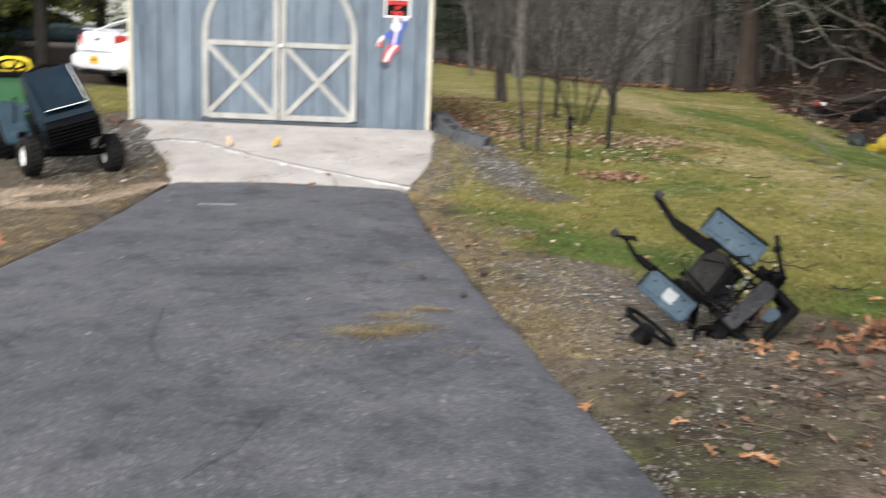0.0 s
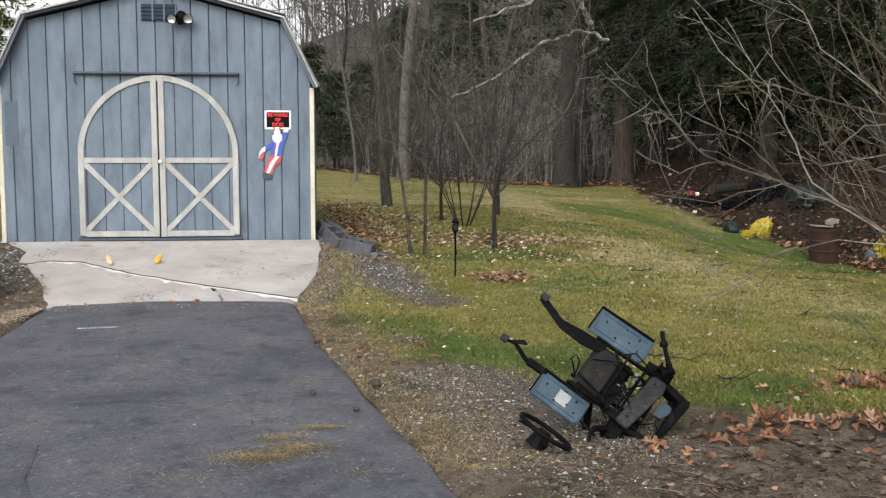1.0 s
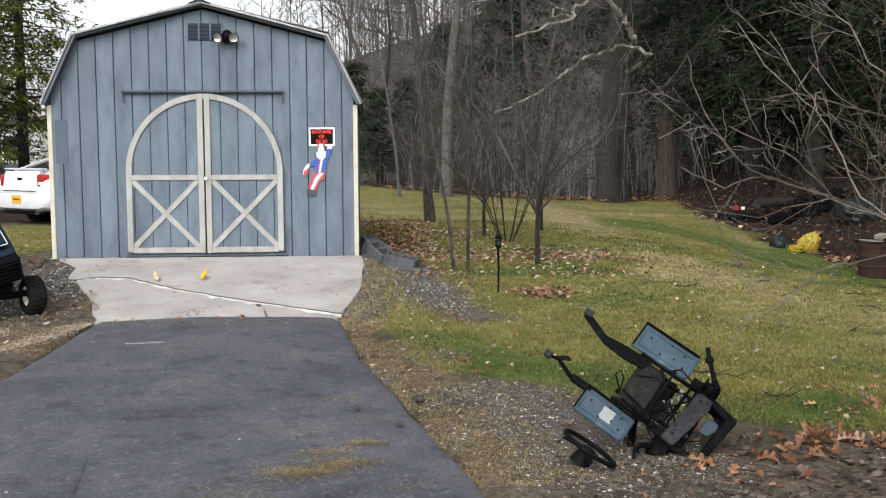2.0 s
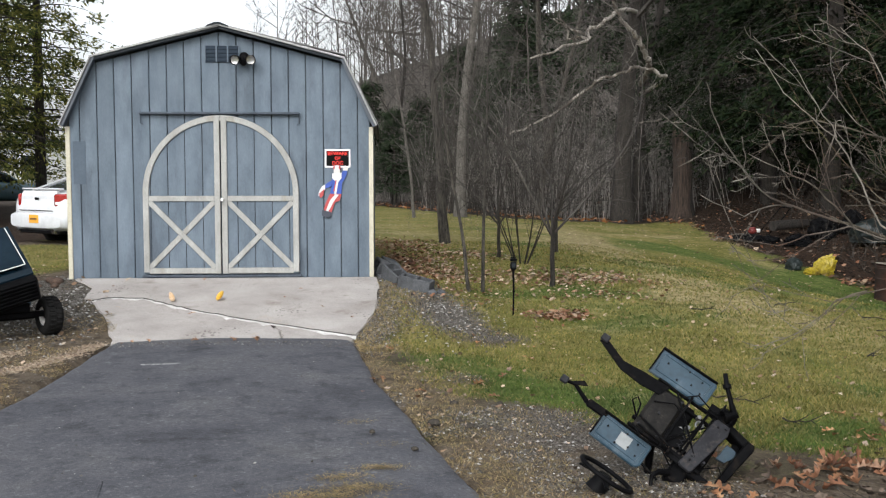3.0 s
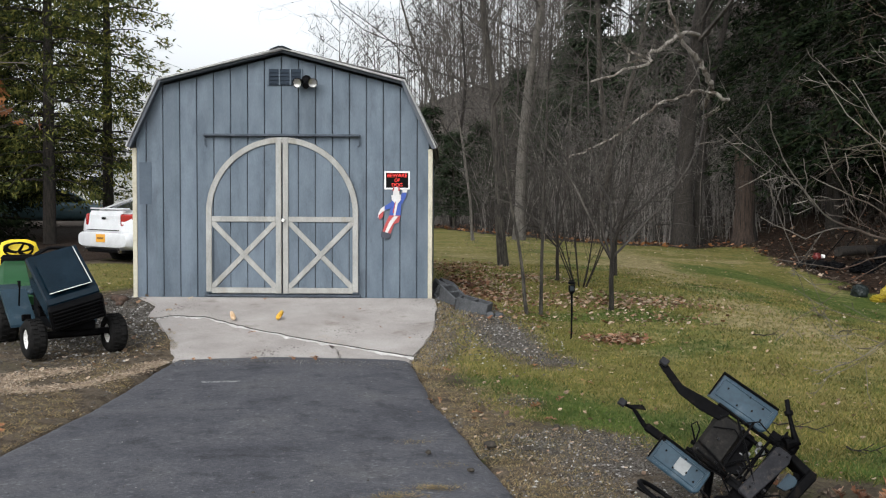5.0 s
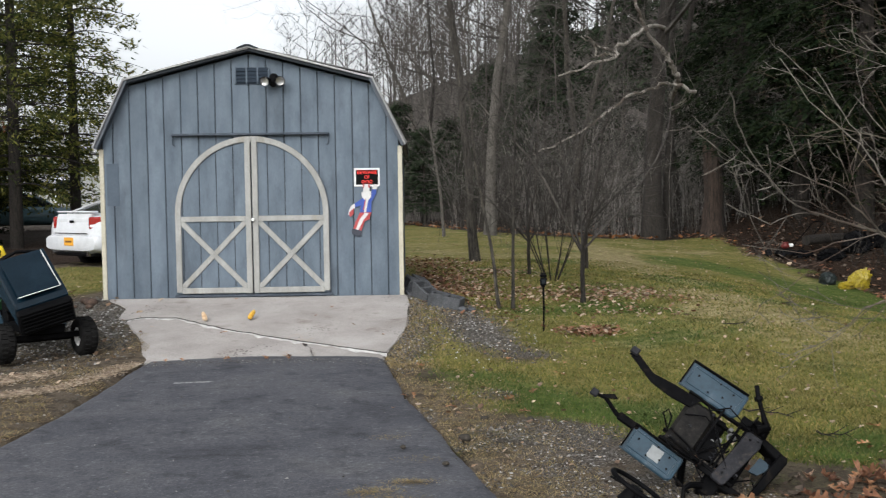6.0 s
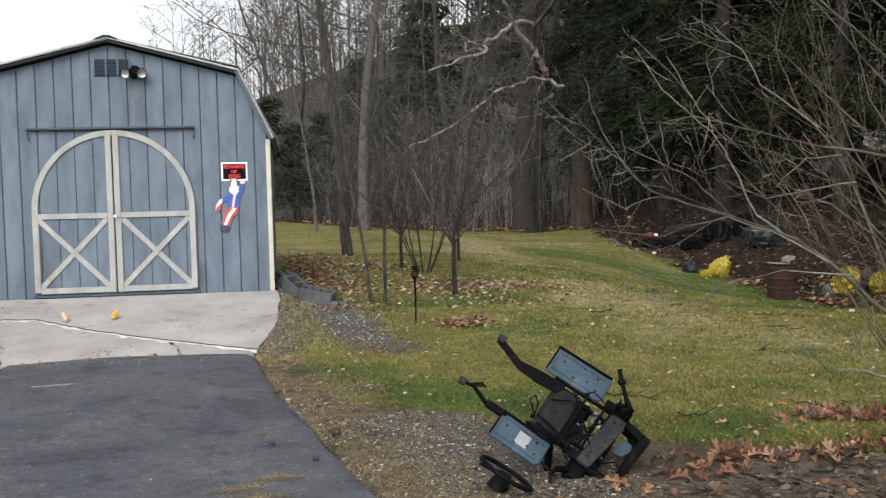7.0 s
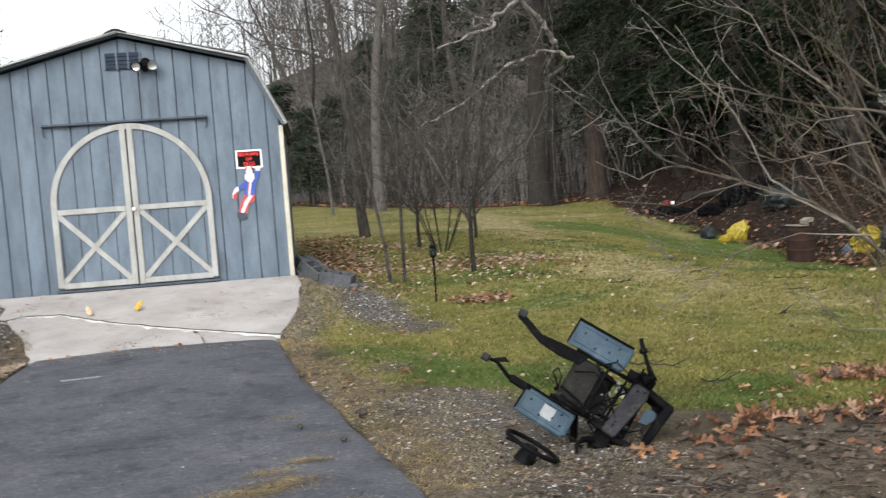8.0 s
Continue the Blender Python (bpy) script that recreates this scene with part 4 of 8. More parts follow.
# ---- trees ----
def grow(g, rng, p, d, length, r, level, spec):
    """One limb with its side limbs. spec gives, level by level, segments, sides, children and their length."""
    segs, sides, kids, ratio, wander, lift, spread, start = spec[level]
    pts, radii = [p.copy()], [r]
    here, way = p.copy(), d.normalized()
    for k in range(segs):
        way = (way + Vector((rng.gauss(0, wander), rng.gauss(0, wander), rng.gauss(0, wander) + lift))).normalized()
        here = here + way * (length / segs)
        pts.append(here.copy())
        radii.append(max(0.0013, r * (1 - 0.82 * (k + 1) / segs)))
    g.tube(pts, radii, sides, None, False)
    if level + 1 >= len(spec):
        return
    for k in range(kids):
        t = start + (1 - start) * (k + rng.random()) / kids
        i = min(int(t * segs), segs - 1)
        q = pts[i].lerp(pts[i + 1], t * segs - i)
        along = (pts[i + 1] - pts[i]).normalized()
        side = along.orthogonal().normalized()
        side = Matrix.Rotation(rng.uniform(0, 2 * math.pi), 3, along) @ side
        a = radians(rng.uniform(*spread))
        way = along * math.cos(a) + side * math.sin(a)
        rr = radii[i] * rng.uniform(0.35, 0.55)
        grow(g, rng, q, way, length * ratio * rng.uniform(0.7, 1.2) * (1 - 0.45 * t), rr, level + 1, spec)


def bare_tree(seed, height, r, clear=0.3, limbs=16, twigs=(7, 6), lean=(0, 0)):
    """The trunk and the crown of a leafless tree."""
    rng = random.Random(seed)
    trunk, crown = Geo(), Geo()
    pts, radii = [], []
    here, way, n = Vector((0, 0, -0.15)), Vector((lean[0], lean[1], 1)).normalized(), 14
    for k in range(n + 1):
        t = k / n
        pts.append(here.copy())
        radii.append(r * (1.35 if k == 0 else 1.0) * (1 - 0.93 * t ** 0.95) + 0.004)
        way = (way + Vector((rng.gauss(0, 0.065), rng.gauss(0, 0.065), 0.075))).normalized()
        here = here + way * (height / n)
    trunk.tube(pts, radii, 9, None, False)
    spec = [(7, 4, twigs[0], 0.5, 0.17, 0.04, (35, 75), 0.15), (4, 3, twigs[1], 0.55, 0.22, 0.02, (35, 75), 0.15), (3, 3, 0, 0, 0.25, 0.02, (35, 70), 0.2)]
    for k in range(limbs):
        t = clear + (0.98 - clear) * (k + rng.random() * 0.8) / limbs
        i = min(int(t * n), n - 1)
        q = pts[i].lerp(pts[i + 1], t * n - i)
        a, up = rng.uniform(0, 2 * math.pi), rng.uniform(0.1, 1.0)
        way = Vector((math.cos(a), math.sin(a), up)).normalized()
        grow(crown, rng, q, way, height * (0.42 - 0.27 * t) * rng.uniform(0.8, 1.2), radii[i] * rng.uniform(0.22, 0.36), 0, spec)
    return trunk, crown


def make_tree(name, seed, place, height, r, label, clear=0.3, limbs=16, twigs=(7, 6), lean=(0, 0), bark=None, twig=None, group="bare trees", turn=0):
    trunk, crown = bare_tree(seed, height, r, clear, limbs, twigs, lean)
    x, y = place
    tree = thing(name, pose(x, y, ground_z(x, y), 0, 0, turn), label, "tree", group)
    part("trunk", trunk, bark or BARK, tree, "", True)
    part("crown", crown, twig or TWIG, tree, "bare twiggy crown")
    return tree


def placed(x, y, turn=0, s=1.0):
    return pose(x, y, ground_z(x, y), 0, 0, turn) @ Matrix.Diagonal((s, s, s, 1))


def forked_tree(seed, x, y, fork, n, long, r, label):
    """A low trunk that splits into upright limbs."""
    rng = random.Random(seed)
    tree = thing("small_tree", placed(x, y), label, "tree", "small trees on the lawn")
    part("trunk", Geo().tube([(0, 0, -0.1), (0.01, 0, 0.08), (0.0, 0, fork * 0.6), (0.01, 0.01, fork + 0.08)], [r * 1.5, r * 1.05, r, r * 0.9], 9), BARK_DARK, tree, "", True)
    spec = [(10, 5, 12, 0.42, 0.12, 0.02, (30, 75), 0.1), (5, 3, 8, 0.45, 0.15, 0.03, (30, 65), 0.12), (3, 3, 5, 0.5, 0.18, 0.03, (30, 65), 0.2), (2, 3, 0, 0, 0.2, 0.02, (30, 60), 0.2)]
    for k in range(n):
        a = 2 * math.pi * k / n + rng.uniform(-0.4, 0.4)
        g = Geo()
        grow(g, rng, Vector((0, 0, fork + 0.1 * rng.random() - 0.05)), Vector((math.cos(a) * 0.75, math.sin(a) * 0.75, 1.0)), long * rng.uniform(0.7, 1.15), r * 0.55, 0, spec)
        part("limb", g, TWIG, tree, "twiggy dark limb")
    return tree


def conifer(seed, height, r, clear, reach, droop, clumps, per_clump, size, whorls, tumble=0.35, spread=0.16):
    """The trunk and the crown of an evergreen: drooping limbs set with clumps of small sprays, gaps between them."""
    rng = random.Random(seed)
    trunk, limbs, sprays = Geo(), Geo(), Geo()
    trunk.tube([(0, 0, -0.2), (0.02, 0, height * 0.4), (0, 0.03, height * 0.75), (0, 0, height)], [r * 1.2, r * 0.8, r * 0.45, 0.02], 9, None, False)
    for w in range(whorls):
        t = (w + rng.random() * 0.7) / whorls
        z = height * (clear + (0.99 - clear) * t)
        for _ in range(rng.randint(4, 6)):
            a = rng.uniform(0, 2 * math.pi)
            long = reach * (1 - t) ** 0.75 * rng.uniform(0.5, 1.15) + 0.25
            pts = [Vector((0, 0, z))]
            for k in range(1, 6):
                f = k / 5
                pts.append(Vector((math.cos(a) * long * f, math.sin(a) * long * f, z + long * (0.12 * f - droop * f * f))))
            limbs.tube(pts, [0.035 * (1 - t) + 0.01, 0.025, 0.018, 0.012, 0.008, 0.004], 3, None, False)
            for _ in range(clumps):
                f = 0.15 + 0.85 * rng.random() ** 0.7
                i = min(int(f * 5), 4)
                heart = pts[i].lerp(pts[i + 1], f * 5 - i)
                wide = 0.30 * long * (1.05 - f) + 0.1
                s = rng.uniform(-wide, wide)
                heart = heart + Vector((-math.sin(a) * s, math.cos(a) * s, -abs(s) * 0.35 - 0.1 * rng.random()))
                for k in range(per_clump):
                    q = heart + Vector((rng.gauss(0, spread), rng.gauss(0, spread), rng.gauss(-0.3, 0.7) * spread))
                    d = Vector((math.cos(a) + rng.gauss(0, 0.6) + (-math.sin(a)) * s * 2, math.sin(a) + rng.gauss(0, 0.6) + math.cos(a) * s * 2, rng.gauss(-0.45, tumble))).normalized()
                    e = d.cross(Vector((rng.gauss(0, 1.15 * tumble), rng.gauss(0, 1.15 * tumble), 1))).normalized()
                    l, h = size * rng.uniform(0.7, 1.5), size * rng.uniform(0.12, 0.26)
                    sprays.add([q - d * l * 0.3, q + e * h, q + d * l, q - e * h + Vector((0, 0, -0.02))], [(0, 1, 2), (0, 2, 3)])
    return trunk, limbs, sprays


def conifer_thing(name, meshes, x, y, turn, scale, label, bark, needles, group):
    tree = thing(name, pose(x, y, ground_z(x, y), 0, 0, turn) @ Matrix.Diagonal((scale, scale, scale, 1)), label, "tree", group)
    part("trunk", meshes[0], bark, tree, "", True)
    tagged(part("branchwork", meshes[1], bark, tree), kind="stuff")
    part("crown", meshes[2], needles, tree, "drooping evergreen foliage")
    return tree


def copy_scaled(ob, x, y, turn, s):
    """A copy of a tree at another place and size."""
    c = copy_thing(ob, pose(x, y, ground_z(x, y), 0, 0, turn))
    c.scale = (s, s, s)
    return c


def build_trees():
    rng = random.Random(5)
    # small trees in the lawn beside the shed
    make_tree("bare_tree", 11, (1.16, 20.0), 13.5, 0.088, "tall grey-brown bare tree on the lawn", 0.2, 30, (8, 7), (-0.02, 0), BARK)
    forked_tree(23, 2.19, 13.6, 0.62, 5, 4.0, 0.031, "small dark bare tree forking low")
    forked_tree(31, 1.82, 16.7, 0.55, 5, 4.2, 0.028, "small dark bare sapling on the lawn")
    forked_tree(36, 3.0, 18.2, 0.7, 4, 4.6, 0.03, "small dark bare sapling on the lawn")
    for k, (dx, dy, lx, h) in enumerate(((0, 0, -0.12, 4.6), (0.16, 0.1, 0.03, 4.2))):
        make_tree("sapling", 41 + k, (1.06 + dx, 12.98 + dy), h, 0.021, "thin leaning bare sapling stem", 0.25, 18, (7, 7), (lx, 0.02), BARK, TWIG)
    bush = thing("multi_stem_shrub", placed(2.08, 15.85), "leafless shrub of many dark upright stems", "shrub")
    for k in range(9):
        a = k * 0.7 + 0.2
        g = Geo()
        grow(g, rng, Vector((0.08 * math.cos(a), 0.08 * math.sin(a), -0.05)), Vector((0.45 * math.cos(a), 0.45 * math.sin(a), 1.0)), rng.uniform(1.6, 3.0), 0.012, 0,
             [(7, 5, 10, 0.45, 0.05, 0.05, (20, 50), 0.2), (4, 3, 8, 0.45, 0.1, 0.04, (25, 50), 0.2), (3, 3, 0, 0, 0.1, 0.02, (30, 50), 0.2)])
        part("stem", g, BARK_DARK, bush)
    # larger trees at the wood's edge
    make_tree("bare_tree", 52, (2.28, 31.5), 17, 0.165, "tall pale grey bare tree at the wood's edge", 0.3, 22, (7, 6), (0, 0), BARK_GREY)
    make_tree("bare_tree", 57, (4.9, 33.0), 15, 0.10, "bare tree with tangled twigs at the wood's edge", 0.16, 32, (8, 7), (0.01, 0), BARK)
    make_tree("bare_tree", 59, (7.32, 31.8), 19, 0.31, "thick bare tree at the wood's edge", 0.3, 24, (7, 6), (0, 0), BARK_DARK)
    make_tree("bare_tree", 60, (8.68, 34.0), 16, 0.12, "dark straight bare trunk at the wood's edge", 0.35, 14, (6, 5), (0, 0), BARK_DARK)
    make_tree("bare_tree", 64, (10.78, 33.0), 17, 0.2, "thick dark bare trunk at the wood's edge", 0.35, 14, (6, 5), (0, 0), BARK_DARK)
    make_tree("bare_tree", 65, (0.88, 31.0), 8, 0.045, "thin grey leaning sapling at the wood's edge", 0.3, 14, (5, 5), (-0.05, 0), BARK_GREY)
    # pale limbed tree
    tree = make_tree("pale_limbed_tree", 63, (7.97, 32.5), 16, 0.14, "bare tree with pale mottled limbs", 0.4, 16, (5, 5), (0, 0), BARK_DARK, TWIG)
    limbs = (([(8.0, 32.4, 4.1), (8.38, 31.0, 4.5), (8.04, 30.82, 4.65), (7.57, 30.64, 4.74), (7.01, 30.47, 4.62), (6.27, 30.29, 4.36), (5.71, 30.11, 3.97), (4.98, 29.93, 3.43), (4.43, 29.76, 3.12), (3.38, 29.4, 2.65)], 0.075),
             ([(8.0, 32.4, 4.4), (7.92, 31.0, 4.84), (7.69, 30.68, 5.15), (7.38, 30.36, 5.54), (7.07, 30.04, 5.75), (6.68, 29.72, 6.05), (6.4, 29.4, 6.6), (6.0, 29.2, 7.6)], 0.13),
             ([(7.95, 32.4, 6.6), (6.99, 31.0, 6.48), (6.67, 30.8, 6.22), (6.27, 30.6, 5.99), (5.97, 30.4, 5.78), (5.86, 30.2, 5.46), (5.2, 30.0, 5.31), (4.82, 29.8, 5.08), (4.1, 29.4, 4.86)], 0.085),
             ([(5.9, 30.25, 5.5), (5.57, 30.3, 5.58), (5.29, 30.2, 5.49), (5.21, 29.9, 5.89), (4.91, 29.8, 6.03)], 0.05),
             ([(5.95, 30.3, 5.6), (5.35, 30.2, 5.83), (4.83, 29.9, 6.04)], 0.05))
    x0, y0, z0 = 7.97, 32.5, ground_z(7.97, 32.5)
    for pts, r in [([(x - x0, y - y0, z - z0) for x, y, z in course], r) for course, r in limbs]:
        g, fine, line = Geo(), Geo(), []
        for a, b in zip(pts, pts[1:]):
            line += [Vector(a).lerp(Vector(b), k / 4) + Vector((rng.gauss(0, 0.025), rng.gauss(0, 0.03), rng.gauss(0, 0.025))) for k in range(4)]
        line.append(Vector(pts[-1]))
        g.tube(line, [r * 0.75 * (1 - 0.72 * k / len(line)) + 0.006 for k in range(len(line))], 7)
        for k in range(2, len(line) - 1):
            if rng.random() < 0.4:
                grow(fine, rng, line[k], Vector((rng.gauss(-0.3, 0.5), rng.gauss(0, 0.4), rng.gauss(0.3, 0.6))), rng.uniform(0.5, 1.3), r * 0.2, 0, [(5, 4, 4, 0.5, 0.12, 0.02, (30, 60), 0.2), (4, 3, 0, 0, 0.12, 0.02, (30, 60), 0.2)])
        part("pale_limb", g, BARK_PALE, tree, "pale mottled crooked limb", True)
        tagged(part("twig_spray", fine, BARK_GREY, tree), "fine grey twigs", kind="stuff")
    # broken trunk
    snag = thing("tree_snag", placed(9.05, 31.5), "thick broken reddish-brown dead tree trunk", "tree")
    g = Geo()
    g.tube([(0, 0, -0.2), (0.0, 0, 0.4), (0.03, 0, 0.8), (0.05, 0, 1.2), (0.04, 0, 1.6), (0.02, 0, 2.0), (0.04, 0, 2.5), (-0.02, 0, 2.9)], [0.42, 0.3, 0.27, 0.25, 0.25, 0.24, 0.19, 0.08], 26)
    g.v = [(x * (1 + 0.30 * noise.noise((x * 9, y * 9, z * 0.7))), y * (1 + 0.30 * noise.noise((x * 9, y * 9, z * 0.7 + 5))), z) for x, y, z in g.v]
    bark = Geo().tube([(0.16, 0.03, -0.2), (0.17, 0.03, 0.6), (0.18, 0.05, 1.4), (0.18, 0.05, 2.4), (0.14, 0.05, 3.2)], [0.3, 0.2, 0.19, 0.17, 0.10], 22)
    bark.v = [(x * (1 + 0.22 * noise.noise((x * 8, y * 8, z * 0.8))), y * (1 + 0.35 * noise.noise((x * 8, y * 8, z * 0.8 + 3))), z) for x, y, z in bark.v]
    part("bark", bark, BARK_DARK, snag, "dark furrowed bark on one side", True)
    g.tube([(-0.16, 0, 2.0), (-0.22, 0.03, 2.8), (-0.2, 0.03, 3.1)], [0.11, 0.08, 0.02], 7)
    part("trunk", g, BARK_RED, snag, "", True)
    # evergreens on the right
    dark = [conifer(s, 15.0, 0.22, 0.12, 3.9, 0.42, 8, 12, 0.175, 30, 0.5, 0.2) for s in (71, 72)]
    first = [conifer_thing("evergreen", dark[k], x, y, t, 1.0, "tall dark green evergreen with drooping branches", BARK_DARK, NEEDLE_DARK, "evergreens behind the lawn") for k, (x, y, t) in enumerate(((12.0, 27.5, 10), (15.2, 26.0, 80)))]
    # the last two are added out of view, to shade the lawn from the right
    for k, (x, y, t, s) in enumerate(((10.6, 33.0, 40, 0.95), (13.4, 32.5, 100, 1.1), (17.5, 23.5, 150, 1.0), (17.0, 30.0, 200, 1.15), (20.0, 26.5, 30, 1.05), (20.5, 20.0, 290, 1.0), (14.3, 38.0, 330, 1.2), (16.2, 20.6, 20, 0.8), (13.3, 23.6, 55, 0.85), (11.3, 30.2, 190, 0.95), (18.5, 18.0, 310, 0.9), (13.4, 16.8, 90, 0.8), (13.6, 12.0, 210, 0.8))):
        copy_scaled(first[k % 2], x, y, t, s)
    low = conifer(77, 6.5, 0.08, 0.18, 2.0, 0.2, 6, 9, 0.2, 18)
    green = conifer_thing("young_evergreen", low, 1.6, 49.0, 0, 0.75, "young green evergreen among bare trunks", BARK, NEEDLE_GREY, "young evergreens")
    for x, y, t, s in ((3.4, 46, 40, 1.1), (-0.6, 44, 80, 0.8), (5.6, 44, 60, 1.25), (0.4, 41, 130, 0.6), (9.5, 47, 250, 1.6), (7.5, 52, 90, 1.7), (12.5, 45, 170, 1.7), (3.9, 40, 200, 0.7)):
        copy_scaled(green, x, y, t, s)
    # evergreens on the left
    pale = [conifer(s, 14.0, 0.15, c, 3.0, 0.3, n, 12, 0.12, 34, 0.9, 0.13) for s, n, c in ((81, 11, 0.11), (82, 10, 0.15))]
    left = [conifer_thing("cedar", pale[k], x, y, t, 1.0, ("tall dark green cedar with dense sprays", "tall yellow-green cedar with airy sprays")[k], BARK_DARK, (NEEDLE_MID, NEEDLE_LIGHT)[k], "cedars beside the drive") for k, (x, y, t) in enumerate(((-10.4, 27.5, 0), (-10.3, 32.0, 60)))]
    for k, (x, y, t, s) in enumerate(((-13.3, 30.4, 250, 0.95), (-16.8, 37.0, 75, 1.1), (-13.4, 35.5, 200, 1.05), (-17.0, 32.0, 300, 1.1), (-15.5, 24.0, 20, 1.0), (-19.5, 27.5, 150, 1.1))):
        copy_scaled(left[k % 2], x, y, t, s)
    skirted = conifer(83, 11.0, 0.15, 0.03, 2.9, 0.22, 9, 11, 0.13, 30, 0.9, 0.14)
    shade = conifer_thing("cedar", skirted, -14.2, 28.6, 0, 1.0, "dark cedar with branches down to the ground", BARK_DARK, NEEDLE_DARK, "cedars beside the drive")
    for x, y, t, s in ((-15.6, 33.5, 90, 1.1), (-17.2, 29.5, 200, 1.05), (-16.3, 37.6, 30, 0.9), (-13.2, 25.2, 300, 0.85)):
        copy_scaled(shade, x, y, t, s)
    # the wood behind: bare trees
    kinds = []
    for k, (seed, h, r) in enumerate(((91, 15, 0.10), (92, 17, 0.14), (93, 12, 0.06), (94, 15, 0.085))):
        kinds.append(make_tree("woodland_tree", seed, ((0.4, 45), (6.2, 38), (10.2, 42), (3.2, 40))[k], h, r, "tall bare woodland tree with fine twigs", 0.28, 18, (6, 6), (0, 0), BARK if k % 2 else BARK_DARK, TWIG, "trees of the wood"))
    rng = random.Random(8)
    spots = []
    while len(spots) < 29:
        x, y = rng.uniform(-8, 42), rng.uniform(33, 78)
        if x < -0.05 * y + 1.5 or (x < 8 and y < 37) or (x < 2 and y < 43):
            continue
        if any((x - a) ** 2 + (y - b) ** 2 < 6 for a, b in spots):
            continue
        spots.append((x, y))
    for k, (x, y) in enumerate(spots):
        copy_scaled(kinds[k % 4], x, y, rng.uniform(0, 360), rng.uniform(0.75, 1.15))


def build_far_woods():
    """The wooded hillside: countless bare trees in one mesh."""
    rng = random.Random(17)
    g = Geo()
    count = 0
    while count < 600:
        x, y = rng.uniform(-25, 85), 56 + 95 * rng.random() ** 1.5
        if x < -0.135 * y + rng.uniform(-1, 4) or (x < -0.03 * y + rng.uniform(-2, 2) and rng.random() < 0.8):
            continue
        count += 1
        z, h = ground_z(x, y), rng.uniform(10, 16)
        bx, by = rng.gauss(0, 0.3), rng.gauss(0, 0.3)
        g.tube([(x, y, z - 0.3), (x + bx, y + by, z + h * 0.5), (x + bx * 2, y + by, z + h)], [0.10, 0.055, 0.012], 4, None, False)
        for k in range(16):
            t = 0.3 + 0.68 * (k + rng.random()) / 16
            a, long = rng.uniform(0, 6.3), h * (0.36 - 0.25 * t) * rng.uniform(0.7, 1.2)
            p = Vector((x + bx * 2 * t, y + by * 2 * t, z + h * t))
            q = p + Vector((math.cos(a), math.sin(a), rng.uniform(0.6, 1.3))) * long * 0.75
            g.tube([p, q], [0.028, 0.012], 3, None, False)
            for j in range(4):
                s = p.lerp(q, rng.uniform(0.3, 1.0))
                e = s + Vector((rng.gauss(0, 0.6), rng.gauss(0, 0.6), rng.uniform(0.3, 1.2))) * rng.uniform(0.5, 1.2)
                g.tube([s, e], [0.017, 0.008], 3, None, False)
    ob = part("far_woods", g, FAR_TWIG)
    tagged(ob, "grey-brown leafless woods covering the far hillside", "woods", kind="stuff")
    # brush along the wood's edge
    g, pale = Geo(), Geo()
    rng = random.Random(19)
    for k in range(2600):
        x, y = rng.uniform(-7, 34), rng.uniform(31, 66)
        if litter(x, y) < 0.9 or x < -0.12 * y + 1:
            continue
        z, h = ground_z(x, y), 0.5 + 3.6 * rng.random() ** 2.2
        lx, ly = rng.gauss(0, 0.3) * h, rng.gauss(0, 0.3) * h
        into = g if rng.random() < (0.75 if x < 3.5 else 0.4) or x > 13 else pale
        into.tube([(x, y, z - 0.1), (x + lx * 0.4, y + ly * 0.4, z + h * 0.55), (x + lx, y + ly, z + h)], [0.012, 0.009, 0.003], 3, None, False)
        for j in range(7):
            t = rng.uniform(0.25, 0.95)
            p = Vector((x + lx * t * 0.8, y + ly * t * 0.8, z + h * t))
            e = p + Vector((rng.gauss(0, 0.5), rng.gauss(0, 0.5), rng.uniform(0.1, 0.7))) * rng.uniform(0.4, 1.0)
            into.tube([p, e], [0.007, 0.003], 3, None, False)
    for k in range(420):
        x, y = rng.uniform(10.3, 20), rng.uniform(17, 31)
        if litter(x, y) < 0.8:
            continue
        z, h = ground_z(x, y), rng.uniform(0.4, 1.6)
        for j in range(4):
            p = Vector((x, y, z - 0.05))
            q = p + Vector((rng.gauss(0, 0.35), rng.gauss(0, 0.35), rng.uniform(0.4, 1.0))) * h
            g.tube([p, p.lerp(q, 0.5) + Vector((rng.gauss(0, 0.06), rng.gauss(0, 0.06), 0.05)), q], [0.008, 0.006, 0.003], 3, None, False)
    for k in range(1000):
        x, y = rng.uniform(1.2, 12.5), rng.uniform(31.8, 41)
        if x < 2 and y < 36:
            continue
        h, z = rng.uniform(1.2, 4.8), ground_z(x, y)
        lx, ly = rng.gauss(0, 0.3) * h, rng.gauss(0, 0.2) * h
        stem = [Vector((x, y, z - 0.1)), Vector((x + lx * 0.2, y, z + h * 0.4)), Vector((x + lx * 0.55, y + ly * 0.5, z + h * 0.75)), Vector((x + lx, y + ly, z + h * 0.95))]
        into = pale if rng.random() < (0.3 if x < 3.5 else 0.6) else g
        into.tube(stem, [0.013, 0.010, 0.007, 0.003], 3, None, False)
        for j in range(9):
            i = rng.randint(0, 2)
            p = stem[i].lerp(stem[i + 1], rng.random())
            way = Vector((rng.gauss(0, 0.6), rng.gauss(0, 0.4), rng.uniform(-0.1, 0.8))) * rng.uniform(0.4, 1.3)
            q = p + way * 0.5
            into.tube([p, q, q + way * 0.4 + Vector((0, 0, rng.gauss(0, 0.2)))], [0.006, 0.004, 0.0025], 3, None, False)
    tagged(part("pale_brush", pale, BRUSH_PALE), "pale grey leafless saplings behind the lawn", "brush", kind="stuff")
